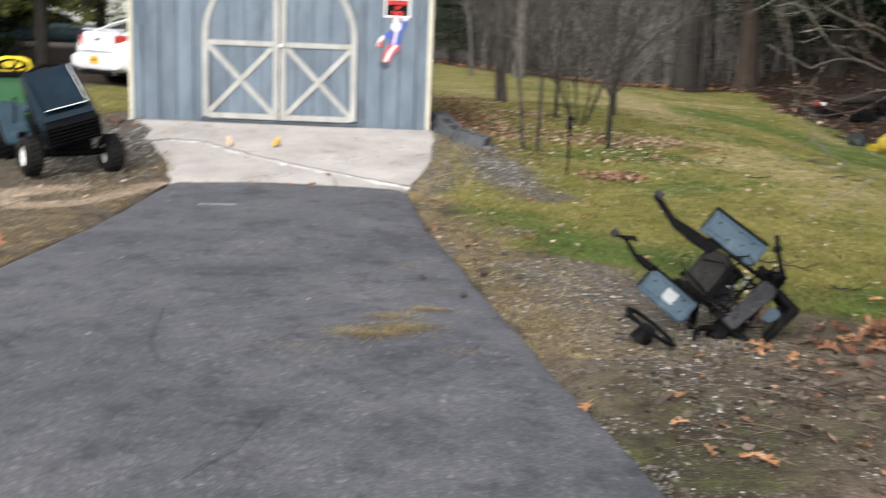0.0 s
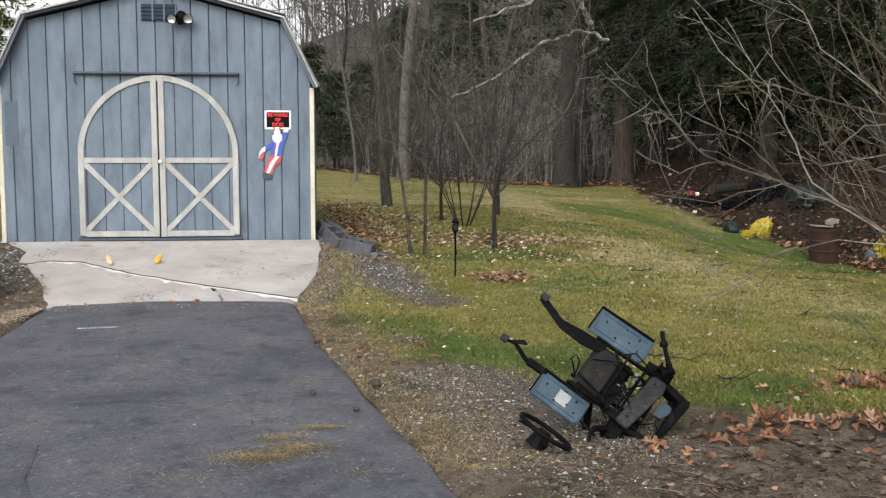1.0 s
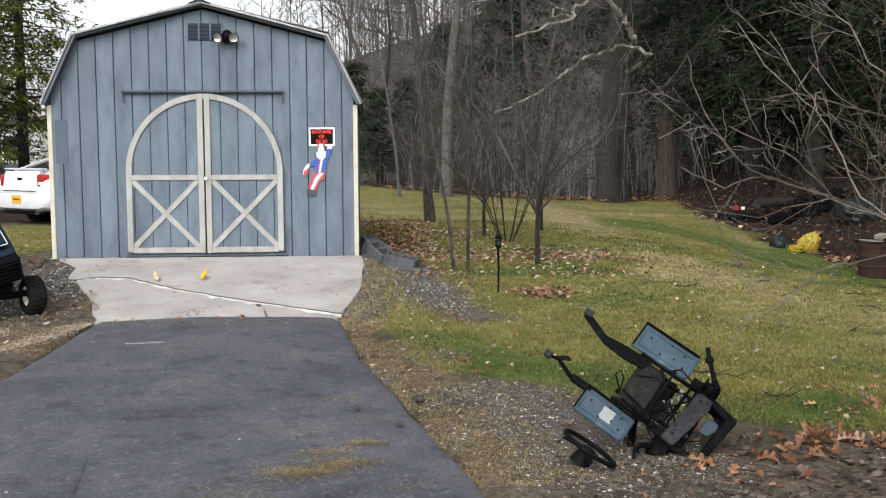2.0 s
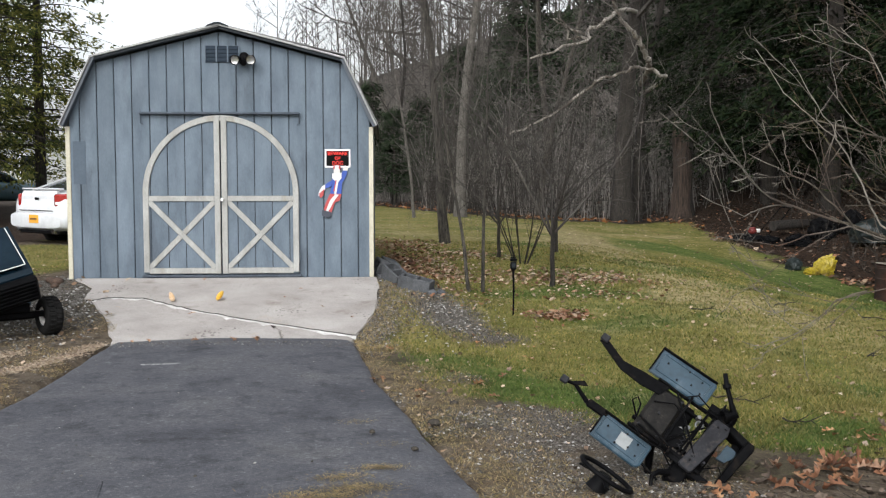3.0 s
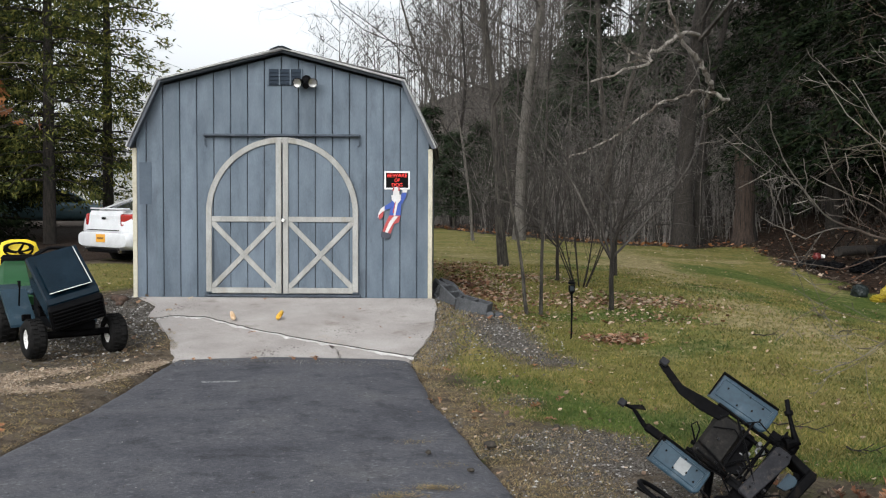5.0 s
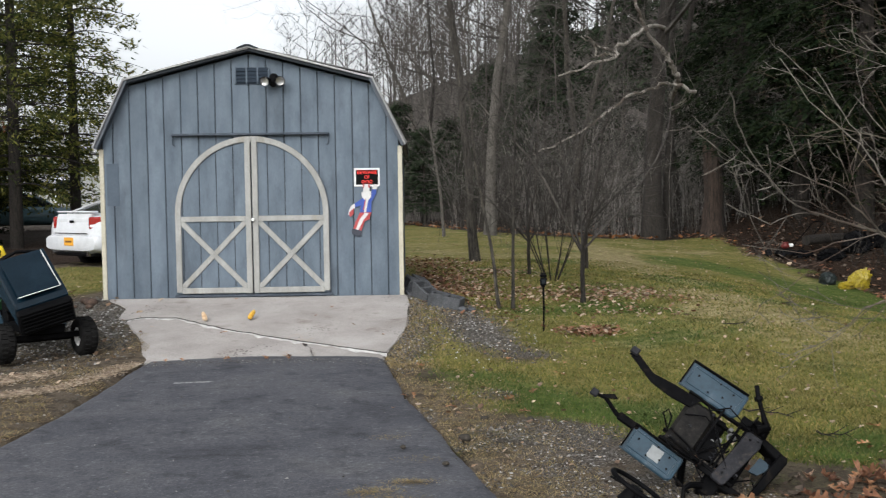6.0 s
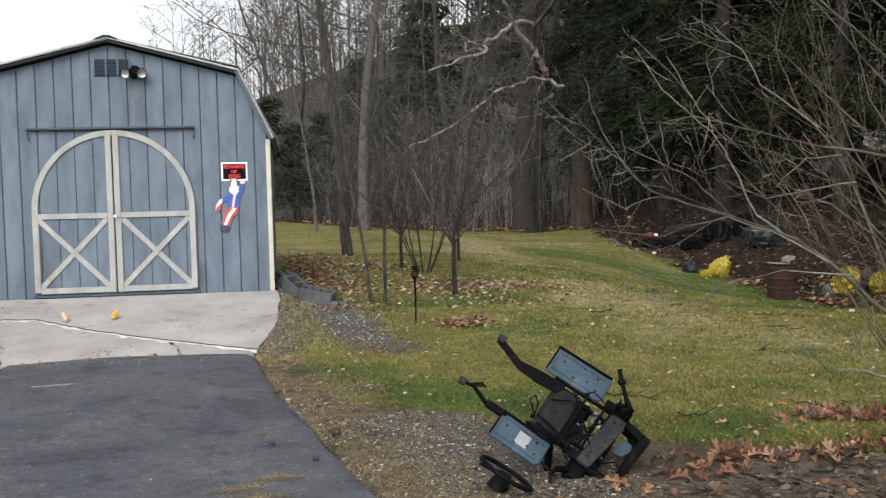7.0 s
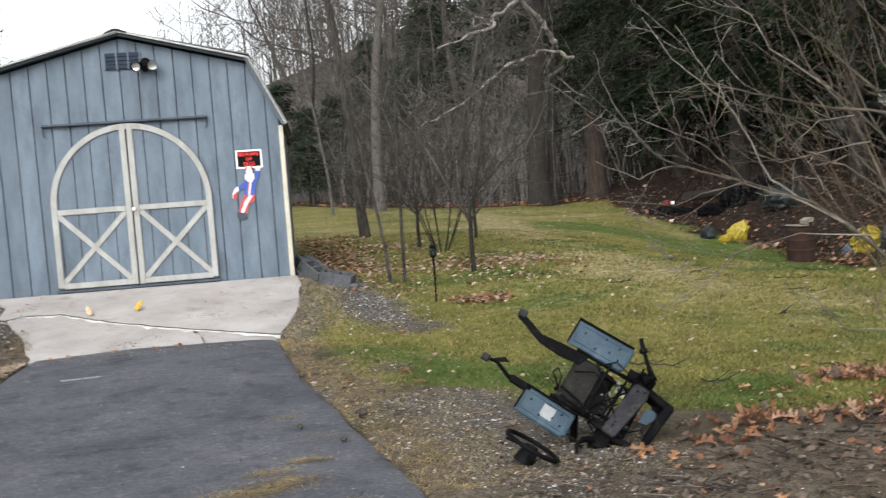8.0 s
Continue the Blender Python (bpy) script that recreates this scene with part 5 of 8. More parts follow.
    ob = part("brush", g, TWIG_DARK)
    tagged(ob, "tangled leafless brush and saplings under the trees", "brush", kind="stuff")


build_trees()
build_far_woods()


# ---- things on the shed wall ----
SIGN_RED, SIGN_BLACK = plain("red_sign_ink", (0.85, 0.03, 0.02), 0.5), plain("black_sign_plastic", (0.004, 0.004, 0.004), 0.8, 0.0, 0.1)
FIG_RED, FIG_BLUE, FIG_WHITE, FIG_BLACK = plain("faded_red_paint", (0.36, 0.05, 0.05), 0.6), plain("bright_blue_paint", (0.03, 0.07, 0.31), 0.6), plain("white_wood_paint", (0.55, 0.54, 0.53), 0.6), plain("dark_boot_paint", (0.03, 0.035, 0.05), 0.6)


def lettering(text, size, surface, parent, m):
    curve = bpy.data.curves.new("letters", "FONT")
    curve.body, curve.size, curve.align_x, curve.align_y, curve.extrude = text, size, "CENTER", "CENTER", 0.001
    curve.offset = 0.0004
    curve.materials.append(surface)
    tmp = bpy.data.objects.new("letters", curve)
    me = bpy.data.meshes.new_from_object(tmp)
    bpy.data.objects.remove(tmp)
    ob = new("lettering", me)
    ob.parent = parent
    ob.matrix_local = m
    return tagged(ob, "red printed words")


def build_sign():
    sign = thing("warning_sign", pose(-0.585, SHED_Y - 0.008, 1.845), "black warning sign with red words and white border", "sign")
    part("border", Geo().box((0, 0, 0), (0.315, 0.006, 0.225), 0.002), WHITE_PAINT, sign, "white border")
    part("panel", Geo().box((0, -0.004, 0), (0.275, 0.004, 0.185), 0.001), SIGN_BLACK, sign)
    for text, z, s in (("BEWARE", 0.058, 0.064), ("OF", 0.0, 0.056), ("DOG", -0.058, 0.06)):
        lettering(text, s, SIGN_RED, sign, pose(0, -0.0075, z, 90, 0, 0))
    # painted wooden figure cut from board, one plain shape with no face
    bits = [("white", [(-0.045, 0.0), (0.035, 0.0), (0.03, 0.10), (-0.04, 0.10)], 0), ("red", [(-0.05, 0.055), (-0.03, 0.055), (-0.03, 0.105), (-0.046, 0.105)], -1), ("red", [(0.02, 0.055), (0.04, 0.055), (0.036, 0.105), (0.02, 0.105)], -1),
            ("white", [(-0.065, 0.0), (0.055, 0.01), (0.05, -0.06), (0.0, -0.12), (-0.06, -0.06)], -2),
            ("blue", [(-0.06, -0.06), (0.06, -0.05), (0.05, -0.25), (-0.09, -0.25)], 0), ("white", [(-0.012, -0.07), (0.02, -0.07), (-0.015, -0.25), (-0.04, -0.25)], -1),
            ("red", [(-0.02, -0.08), (-0.008, -0.08), (-0.035, -0.22), (-0.05, -0.22)], -2),
            ("blue", [(0.03, -0.03), (0.065, -0.11), (0.115, -0.02), (0.12, 0.04), (0.075, 0.04)], 0), ("white", [(0.07, 0.035), (0.125, 0.035), (0.135, 0.075), (0.10, 0.10), (0.07, 0.07)], -1),
            ("blue", [(-0.06, -0.08), (-0.07, -0.16), (-0.15, -0.185), (-0.16, -0.14)], 0), ("white", [(-0.15, -0.135), (-0.15, -0.19), (-0.19, -0.25), (-0.235, -0.28), (-0.225, -0.22), (-0.19, -0.16)], -1), ("red", [(-0.16, -0.19), (-0.17, -0.27), (-0.21, -0.305), (-0.225, -0.25)], -2),
            ("red", [(-0.09, -0.25), (0.05, -0.25), (0.03, -0.33), (-0.03, -0.36), (-0.08, -0.49), (-0.175, -0.45), (-0.13, -0.33)], 0),
            ("white", [(-0.03, -0.255), (0.02, -0.26), (-0.05, -0.35), (-0.115, -0.475), (-0.145, -0.46), (-0.09, -0.33)], -1),
            ("black", [(-0.185, -0.445), (-0.075, -0.475), (-0.075, -0.53), (-0.13, -0.545), (-0.195, -0.515)], -2)]
    kinds = ["white", "red", "blue", "black"]
    g, index = Geo(), []
    for kind, outline, layer in bits:
        before = len(g.f)
        g.prism(outline, 0.014, pose(0, layer * 0.003, 0))
        index += [kinds.index(kind)] * (len(g.f) - before)
    fig = solo("wooden_figure", g, FIG_WHITE, pose(-0.59, SHED_Y - 0.02, 1.66), "red, white and blue painted wooden cut-out figure on the wall", "wall decoration")
    for s in (FIG_RED, FIG_BLUE, FIG_BLACK):
        fig.data.materials.append(s)
    fig.data.polygons.foreach_set("material_index", index)


build_sign()


# ---- wheels and garden tractors ----
def wheel(parent, m, r, wide, rim_r, rim_paint, lugs=24):
    """A pneumatic wheel whose axle lies along x."""
    w = wide / 2
    tyre = part("tyre", Geo().lathe([(rim_r, -w * 0.8), (rim_r * 1.15, -w), (r * 0.86, -w), (r * 0.96, -w * 0.82), (r, -w * 0.45), (r, w * 0.45), (r * 0.96, w * 0.82), (r * 0.86, w), (rim_r * 1.15, w), (rim_r, w * 0.8)], 36, m), RUBBER, parent, "black ribbed tyre", True)
    tread = Geo()
    for k in range(lugs):
        a = 360 * k / lugs
        for s in (-1, 1):
            tread.box((s * w * 0.38, 0, r + 0.002), (w * 0.62, r * 0.11, 0.013), 0.003, m @ pose(0, 0, 0, a + (0 if s > 0 else 180 / lugs), 0, 0))
    part("tread", tread, RUBBER, tyre)
    for s in (-1, 1):
        part("rim", Geo().lathe([(0, s * w * 0.25), (rim_r * 0.42, s * w * 0.25), (rim_r * 0.5, s * w * 0.12), (rim_r * 0.85, s * w * 0.18), (rim_r * 0.93, s * w * 0.75), (rim_r * 1.06, s * w * 0.84), (rim_r * 1.06, s * w * 0.7)], 28, m), rim_paint, tyre, "white wheel rim", True)
    part("hub_cap", Geo().tube([(-w * 0.6, 0, 0), (w * 0.6, 0, 0)], rim_r * 0.26, 12, m), BLACK_METAL, tyre)


def steering_wheel_geo(r, tube):
    g = Geo().ring((0, 0, 0), r, tube, 36, 8)
    for k in range(3):
        a = k * 2 * math.pi / 3 + 0.4
        g.tube([(0.02 * math.cos(a), 0.02 * math.sin(a), -0.03), (r * math.cos(a), r * math.sin(a), 0)], [0.02, 0.012], 6)
    return g


def build_dark_tractor():
    """Heading along +x in its own space; the hood is tipped forward."""
    h = -52.0
    t = thing("garden_tractor", pose(-4.175, 11.0, 0.05, 0, 0, h), "dark teal garden tractor with its hood tipped forward", "tractor")
    axle = lambda x, y, z: pose(x, y, z, 0, 0, 90)
    for s in (-1, 1):
        wheel(t, axle(0.78, s * 0.40, 0.19), 0.19, 0.17, 0.095, WHITE_WHEEL)
        wheel(t, axle(-0.42, s * 0.36, 0.23), 0.23, 0.22, 0.12, WHITE_WHEEL, 22)
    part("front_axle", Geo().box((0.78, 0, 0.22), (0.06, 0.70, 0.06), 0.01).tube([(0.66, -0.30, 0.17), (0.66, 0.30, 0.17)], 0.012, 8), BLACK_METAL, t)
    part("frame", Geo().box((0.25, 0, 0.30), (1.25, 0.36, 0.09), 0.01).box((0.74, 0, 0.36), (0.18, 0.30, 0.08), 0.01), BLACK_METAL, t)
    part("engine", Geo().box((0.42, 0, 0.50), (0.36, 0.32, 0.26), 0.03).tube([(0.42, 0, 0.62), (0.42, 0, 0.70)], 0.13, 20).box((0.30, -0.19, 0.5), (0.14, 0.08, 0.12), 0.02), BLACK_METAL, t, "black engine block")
    # hood, pivoting at the nose
    pivot = pose(0.88, 0, 0.355, 17, 27, 0) @ Matrix.Diagonal((0.92, 0.88, 0.92, 1))
    hood = part("hood", Geo().prism([(-0.80, 0.02), (-0.02, 0.02), (0.02, 0.10), (0.0, 0.30), (-0.05, 0.335), (-0.78, 0.43), (-0.80, 0.40)], 0.58, pivot @ pose(0, -0.29, 0), 0.02), TEAL_PAINT, t, "glossy dark teal hood")
    part("hood_panel", Geo().box((-0.42, 0, 0.387), (0.62, 0.44, 0.006), 0.002, pivot @ pose(0, 0, 0, 0, 7.4, 0)), TEAL_PAINT, hood)
    trim = Geo().box((-0.42, 0.235, 0.392), (0.64, 0.008, 0.008), 0.002, pivot @ pose(0, 0, 0, 0, 7.4, 0)).box((-0.10, 0, 0.392), (0.008, 0.46, 0.008), 0.002, pivot @ pose(0, 0, 0, 0, 7.4, 0))
    part("trim_line", trim, WHITE_WHEEL, hood, "thin pale trim line")
    grille = part("grille", Geo().box((0.05, 0, 0.15), (0.10, 0.60, 0.29), 0.02, pivot), BLACK_PLASTIC, hood, "black ribbed grille")
    for k in range(5):
        part("rib", Geo().box((0.105, 0, 0.06 + k * 0.045), (0.018, 0.54, 0.018), 0.004, pivot), BLACK_PLASTIC, grille)
    part("hood_rim", Geo().tube([(-0.80, -0.27, 0.05), (-0.82, -0.27, 0.38), (-0.83, 0, 0.45), (-0.82, 0.27, 0.38), (-0.80, 0.27, 0.05)], 0.018, 8, pivot), BLACK_PLASTIC, hood)
    # dash, wheel, fenders, seat pan
    part("dash", Geo().prism([(0.12, 0.34), (0.26, 0.34), (0.20, 0.80), (0.06, 0.80)], 0.40, pose(0, -0.20, 0), 0.02), BLACK_PLASTIC, t, "black dash tower")
    part("steering_column", Geo().tube([(0.14, 0, 0.75), (0.02, 0, 0.92)], 0.022, 10), BLACK_METAL, t)
    part("steering_wheel", steering_wheel_geo(0.17, 0.013), BLACK_PLASTIC, t, "", True, pose(0.0, 0, 0.94, 0, -35, 0))
    for s in (-1, 1):
        arch = [(-0.78, 0.36), (-0.72, 0.54), (-0.58, 0.62), (-0.22, 0.60), (-0.02, 0.42), (0.16, 0.26), (0.16, 0.235), (-0.05, 0.39), (-0.24, 0.57), (-0.58, 0.59), (-0.70, 0.52), (-0.76, 0.36)]
        part("fender", Geo().prism(arch, 0.26, pose(0, 0.18 if s > 0 else -0.44, 0), 0.0), WORN_TEAL, t, "dusty teal rear fender", False)
    part("seat_pan", Geo().box((-0.42, 0, 0.56), (0.62, 0.36, 0.05), 0.02), WORN_TEAL, t)
    part("lift_lever", Geo().tube([(-0.05, -0.30, 0.42), (0.02, -0.31, 0.62), (0.0, -0.31, 0.70)], [0.009, 0.009, 0.018], 8), BLACK_METAL, t)
    part("clutch_pedal", Geo().tube([(0.18, -0.24, 0.30), (0.32, -0.32, 0.34)], 0.01, 8).box((0.34, -0.34, 0.35), (0.03, 0.09, 0.07), 0.008), BLACK_METAL, t)


def build_green_tractor():
    h = -68.0
    t = thing("ride_on_mower", pose(-5.15, 12.6, 0.05, 0, 0, h), "green ride-on lawn mower with a yellow seat", "lawn mower")
    axle = lambda x, y, z: pose(x, y, z, 0, 0, 90)
    for s in (-1, 1):
        wheel(t, axle(0.70, s * 0.38, 0.18), 0.18, 0.15, 0.09, YELLOW_PAINT)
        wheel(t, axle(-0.45, s * 0.36, 0.25), 0.25, 0.22, 0.12, YELLOW_PAINT, 16)
    part("frame", Geo().box((0.15, 0, 0.30), (1.45, 0.36, 0.08), 0.01), BLACK_METAL, t)
    hood = [(0.10, 0.34), (0.86, 0.34), (0.92, 0.44), (0.88, 0.60), (0.70, 0.72), (0.40, 0.79), (0.12, 0.80)]
    part("hood", Geo().prism(hood, 0.46, pose(0, -0.23, 0), 0.07), GREEN_PAINT, t, "rounded green hood", True)
    part("dash", Geo().box((0.06, 0, 0.66), (0.14, 0.40, 0.42), 0.03), BLACK_PLASTIC, t)
    part("steering_wheel", steering_wheel_geo(0.16, 0.013), BLACK_PLASTIC, t, "", True, pose(-0.08, 0, 0.92, 0, -35, 0))
    for s in (-1, 1):
        part("fender", Geo().box((-0.42, s * 0.36, 0.55), (0.66, 0.27, 0.07), 0.03).box((-0.10, s * 0.36, 0.42), (0.07, 0.27, 0.26), 0.02), GREEN_PAINT, t, "", True)
        part("fender_vent", Geo().box((-0.03, s * 0.37, 0.52), (0.09, 0.13, 0.05), 0.01), BLACK_PLASTIC, t)
    part("foot_deck", Geo().box((0.1, 0, 0.29), (0.5, 0.86, 0.03), 0.01), BLACK_PLASTIC, t)
    part("mower_deck", Geo().box((0.12, 0, 0.18), (0.70, 1.0, 0.12), 0.05), GREEN_PAINT, t, "", True)
    seat = part("seat", Geo().box((-0.40, 0, 0.66), (0.44, 0.46, 0.10), 0.04), YELLOW_PAINT, t, "yellow vinyl seat", True)
    back = Geo().prism([(-0.22, 0.0), (0.22, 0.0), (0.245, 0.18), (0.20, 0.30), (0.10, 0.335), (-0.10, 0.335), (-0.20, 0.30), (-0.245, 0.18)], 0.09, pose(-0.60, 0, 0.70, 0, 0, 90) @ pose(0, -0.045, 0, -10, 0, 0), 0.03)
    part("seat_back", back, YELLOW_PAINT, seat, "", True)
    part("seat_hollow", Geo().ring((0, 0, 0), 0.10, 0.02, 28, 8, pose(-0.545, 0, 0.93, 0, 80, 0) @ Matrix.Diagonal((0.55, 1.5, 1, 1))), BLACK_PLASTIC, seat, "black rim round the hollow of the seat back", True)
    part("headlamp", Geo().box((0.905, 0, 0.52), (0.02, 0.34, 0.06), 0.008, pose(0, 0, 0)), BLACK_PLASTIC, t)


build_dark_tractor()
build_green_tractor()


# ---- the stripped tractor chassis lying beside the drive ----
PALE_LABEL = plain("faded_paper_label", (0.22, 0.23, 0.23), 0.7)
GREY_STEEL = material("worn_grey_steel", (0.010, 0.010, 0.012), (0.02, 0.02, 0.023), 6.0, 60.0, 0.42, 0.15, 0.001, third=(0.032, 0.027, 0.024), third_scale=30.0, third_at=(0.55, 0.68), spec=0.14)
GREASY = material("greasy_mottled_steel", (0.004, 0.004, 0.004), (0.015, 0.0135, 0.012), 14.0, 90.0, 0.5, 0.4, 0.003, third=(0.028, 0.024, 0.02), third_scale=26.0, third_at=(0.58, 0.68), spec=0.1)
BRIGHT_STEEL = plain("bright_worn_steel", (0.12, 0.12, 0.117), 0.45, 0.6)


def build_wreck():
    e1, e2 = Vector((1, 0, 0)), Vector((0, 0.5, 0.866))
    u, v = e1 * 0.776 - e2 * 0.63, e1 * 0.63 + e2 * 0.776
    n = u.cross(v)
    m = Matrix((u, v, n)).transposed().to_4x4()
    m.translation = (1.50, 5.5, -0.012)
    w = thing("tractor_chassis", m, "stripped black tractor chassis with blue footplates lying tipped over", "tractor part")

    def footplate(cu, cv, su, sv, tilt, label):
        at = pose(cu, cv, 0.035, 0, tilt, 0)
        plate = part("footplate", Geo().box((0, 0, 0), (su, sv, 0.016), 0.006), WORN_TEAL, w, label, False, at)
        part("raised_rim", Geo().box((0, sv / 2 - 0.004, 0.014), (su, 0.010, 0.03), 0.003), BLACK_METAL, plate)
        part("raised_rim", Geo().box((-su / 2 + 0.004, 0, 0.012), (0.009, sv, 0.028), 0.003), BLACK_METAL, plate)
        part("rolled_edge", Geo().tube([(-su / 2, -sv / 2, 0.004), (su / 2 - 0.02, -sv / 2, 0.004), (su / 2, -sv / 2 + 0.02, 0.004), (su / 2, sv / 2 - 0.02, 0.004), (su / 2 - 0.02, sv / 2, 0.004)], 0.009, 8), WORN_TEAL, plate, "", True)
        part("pressed_bead", Geo().tube([(-su * 0.42, -sv * 0.34, 0.008), (su * 0.42, -sv * 0.34, 0.008), (su * 0.44, sv * 0.30, 0.008), (-su * 0.42, sv * 0.34, 0.008), (-su * 0.42, -sv * 0.34, 0.008)], 0.0045, 6), WORN_TEAL, plate)
        for k, (x, y) in enumerate(((-0.30, 0.10), (0.05, 0.28), (0.18, -0.1), (0.30, 0.2), (-0.05, -0.24), (0.36, -0.2))):
            part("bolt", Geo().tube([(x * su, y * sv, 0.006), (x * su, y * sv, 0.014)], 0.006, 6), BLACK_METAL, plate)
        return plate

    footplate(-0.247, 0.566, 0.355, 0.165, -2, "dusty blue steel footplate")
    low = footplate(-0.331, 0.045, 0.315, 0.16, 3, "dusty blue steel footplate with a pale label")
    part("paper_label", Geo().box((0.02, 0.0, 0.010), (0.075, 0.075, 0.002)), PALE_LABEL, low, "faded pale label")
    # the long arms that carry the pedals
    upper = Geo().prism([(-0.74, 0.455), (-0.551, 0.382), (-0.41, 0.375), (-0.297, 0.391), (-0.266, 0.461), (-0.436, 0.45), (-0.565, 0.433), (-0.70, 0.483)], 0.012, Matrix(((1, 0, 0, 0), (0, 0, 1, 0), (0, -1, 0, 0.05), (0, 0, 0, 1))))
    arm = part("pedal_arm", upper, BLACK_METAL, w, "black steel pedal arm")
    part("pedal_pad", Geo().box((-0.72, 0.478, 0.065), (0.05, 0.045, 0.02), 0.006), GREY_STEEL, arm, "worn grey pedal pad")
    lower = Geo().tube([(-0.755, 0.125, 0.07), (-0.70, 0.145, 0.05), (-0.6, 0.105, 0.045), (-0.46, 0.105, 0.035)], [0.010, 0.012, 0.015, 0.02], 6)
    lower.box((-0.535, 0.105, 0.05), (0.11, 0.05, 0.02), 0.008)
    arm = part("pedal_arm", lower, BLACK_METAL, w, "black steel pedal arm")
    part("pedal_pad", Geo().box((-0.765, 0.125, 0.075), (0.045, 0.045, 0.02), 0.006), GREY_STEEL, arm, "worn grey pedal pad")
    part("pedal_pad", Geo().prism([(-0.735, 0.138), (-0.672, 0.19), (-0.64, 0.178), (-0.70, 0.142)], 0.012, Matrix(((1, 0, 0, 0), (0, 0, 1, 0), (0, -1, 0, 0.065), (0, 0, 0, 1)))), BLACK_METAL, arm)
    # seat base and the tangle of steel in the middle
    part("seat_base", Geo().box((-0.235, 0.30, 0.015), (0.18, 0.31, 0.05), 0.02), GREASY, w, "greasy mottled seat base")
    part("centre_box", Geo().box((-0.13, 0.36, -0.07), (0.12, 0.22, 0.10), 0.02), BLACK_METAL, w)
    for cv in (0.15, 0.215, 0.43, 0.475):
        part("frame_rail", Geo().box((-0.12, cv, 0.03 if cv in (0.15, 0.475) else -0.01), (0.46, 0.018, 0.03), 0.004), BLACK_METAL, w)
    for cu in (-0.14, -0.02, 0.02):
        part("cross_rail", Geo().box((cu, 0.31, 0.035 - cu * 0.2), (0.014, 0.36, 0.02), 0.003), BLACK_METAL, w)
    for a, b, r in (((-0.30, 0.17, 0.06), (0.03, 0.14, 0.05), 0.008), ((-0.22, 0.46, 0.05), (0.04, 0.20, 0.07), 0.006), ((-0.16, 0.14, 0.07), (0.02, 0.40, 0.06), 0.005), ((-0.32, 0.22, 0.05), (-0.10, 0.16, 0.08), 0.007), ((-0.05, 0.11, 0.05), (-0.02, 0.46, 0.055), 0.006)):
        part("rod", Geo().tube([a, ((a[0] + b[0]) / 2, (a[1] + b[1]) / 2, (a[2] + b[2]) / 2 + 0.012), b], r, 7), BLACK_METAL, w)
    part("latch_loop", Geo().tube([(-0.33, 0.20, 0.05), (-0.37, 0.235, 0.07), (-0.40, 0.26, 0.075), (-0.385, 0.295, 0.075), (-0.35, 0.27, 0.07), (-0.33, 0.20, 0.05)], 0.005, 6), BLACK_METAL, w)
    part("bearing", Geo().ring((-0.025, 0.385, 0.03), 0.020, 0.008, 18, 8), BRIGHT_STEEL, w, "bright worn bearing ring", True)
    for cu, cv, r in ((-0.07, 0.33, 0.014), (-0.10, 0.30, 0.011), (-0.05, 0.42, 0.012)):
        part("fitting", Geo().tube([(cu, cv, 0.0), (cu, cv, 0.045)], r, 8), BRIGHT_STEEL, w, "bright worn fitting")
    part("gear", Geo().lathe([(0.0, -0.01), (0.06, -0.01), (0.06, 0.01), (0.0, 0.01)], 20, pose(-0.10, 0.24, 0.04, 0, 90, 0)), BLACK_METAL, w)
    # dash plate and the box frame that stands on the ground
    plate = Geo().prism([(-0.013, 0.125), (0.0, 0.112), (0.058, 0.108), (0.072, 0.12), (0.13, 0.41), (0.118, 0.46), (0.04, 0.462), (0.026, 0.45)], 0.02, Matrix(((1, 0, 0, 0), (0, 0, 1, 0), (0, -1, 0, 0.075), (0, 0, 0, 1))), 0.005)
    plate_part = part("dash_plate", plate, GREY_STEEL, w, "flat grey steel dash plate")
    for cv in (0.17, 0.42):
        part("bolt_hole", Geo().tube([(0.01 + cv * 0.12, cv, 0.074), (0.01 + cv * 0.12, cv, 0.078)], 0.007, 8), BLACK_PLASTIC, plate_part)
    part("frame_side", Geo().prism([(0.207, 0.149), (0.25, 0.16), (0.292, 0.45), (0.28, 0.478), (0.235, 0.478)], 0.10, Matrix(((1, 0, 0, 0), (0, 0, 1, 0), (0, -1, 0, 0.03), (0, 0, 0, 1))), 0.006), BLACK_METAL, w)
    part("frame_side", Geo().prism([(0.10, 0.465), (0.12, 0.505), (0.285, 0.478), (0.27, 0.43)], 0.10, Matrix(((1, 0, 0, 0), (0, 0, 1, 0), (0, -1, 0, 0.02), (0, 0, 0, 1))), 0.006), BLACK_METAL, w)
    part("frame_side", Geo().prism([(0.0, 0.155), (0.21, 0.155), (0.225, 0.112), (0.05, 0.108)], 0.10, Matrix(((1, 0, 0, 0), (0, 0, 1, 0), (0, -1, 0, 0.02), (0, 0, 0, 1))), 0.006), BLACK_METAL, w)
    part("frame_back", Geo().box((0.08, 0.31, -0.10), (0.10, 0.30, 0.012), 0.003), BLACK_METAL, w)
    part("battery_tray", Geo().prism([(0.15, 0.315), (0.20, 0.322), (0.231, 0.381), (0.219, 0.422), (0.162, 0.417)], 0.02, Matrix(((1, 0, 0, 0), (0, 0, 1, 0), (0, -1, 0, -0.05), (0, 0, 0, 1)))), WORN_TEAL, w, "blue painted tray")
    # steering lever
    lever = part("gear_lever", Geo().tube([(0.06, 0.50, 0.05), (0.10, 0.55, 0.05), (0.047, 0.60, 0.05), (-0.017, 0.667, 0.05)], [0.03, 0.028, 0.014, 0.012], 9), BLACK_METAL, w, "", True)
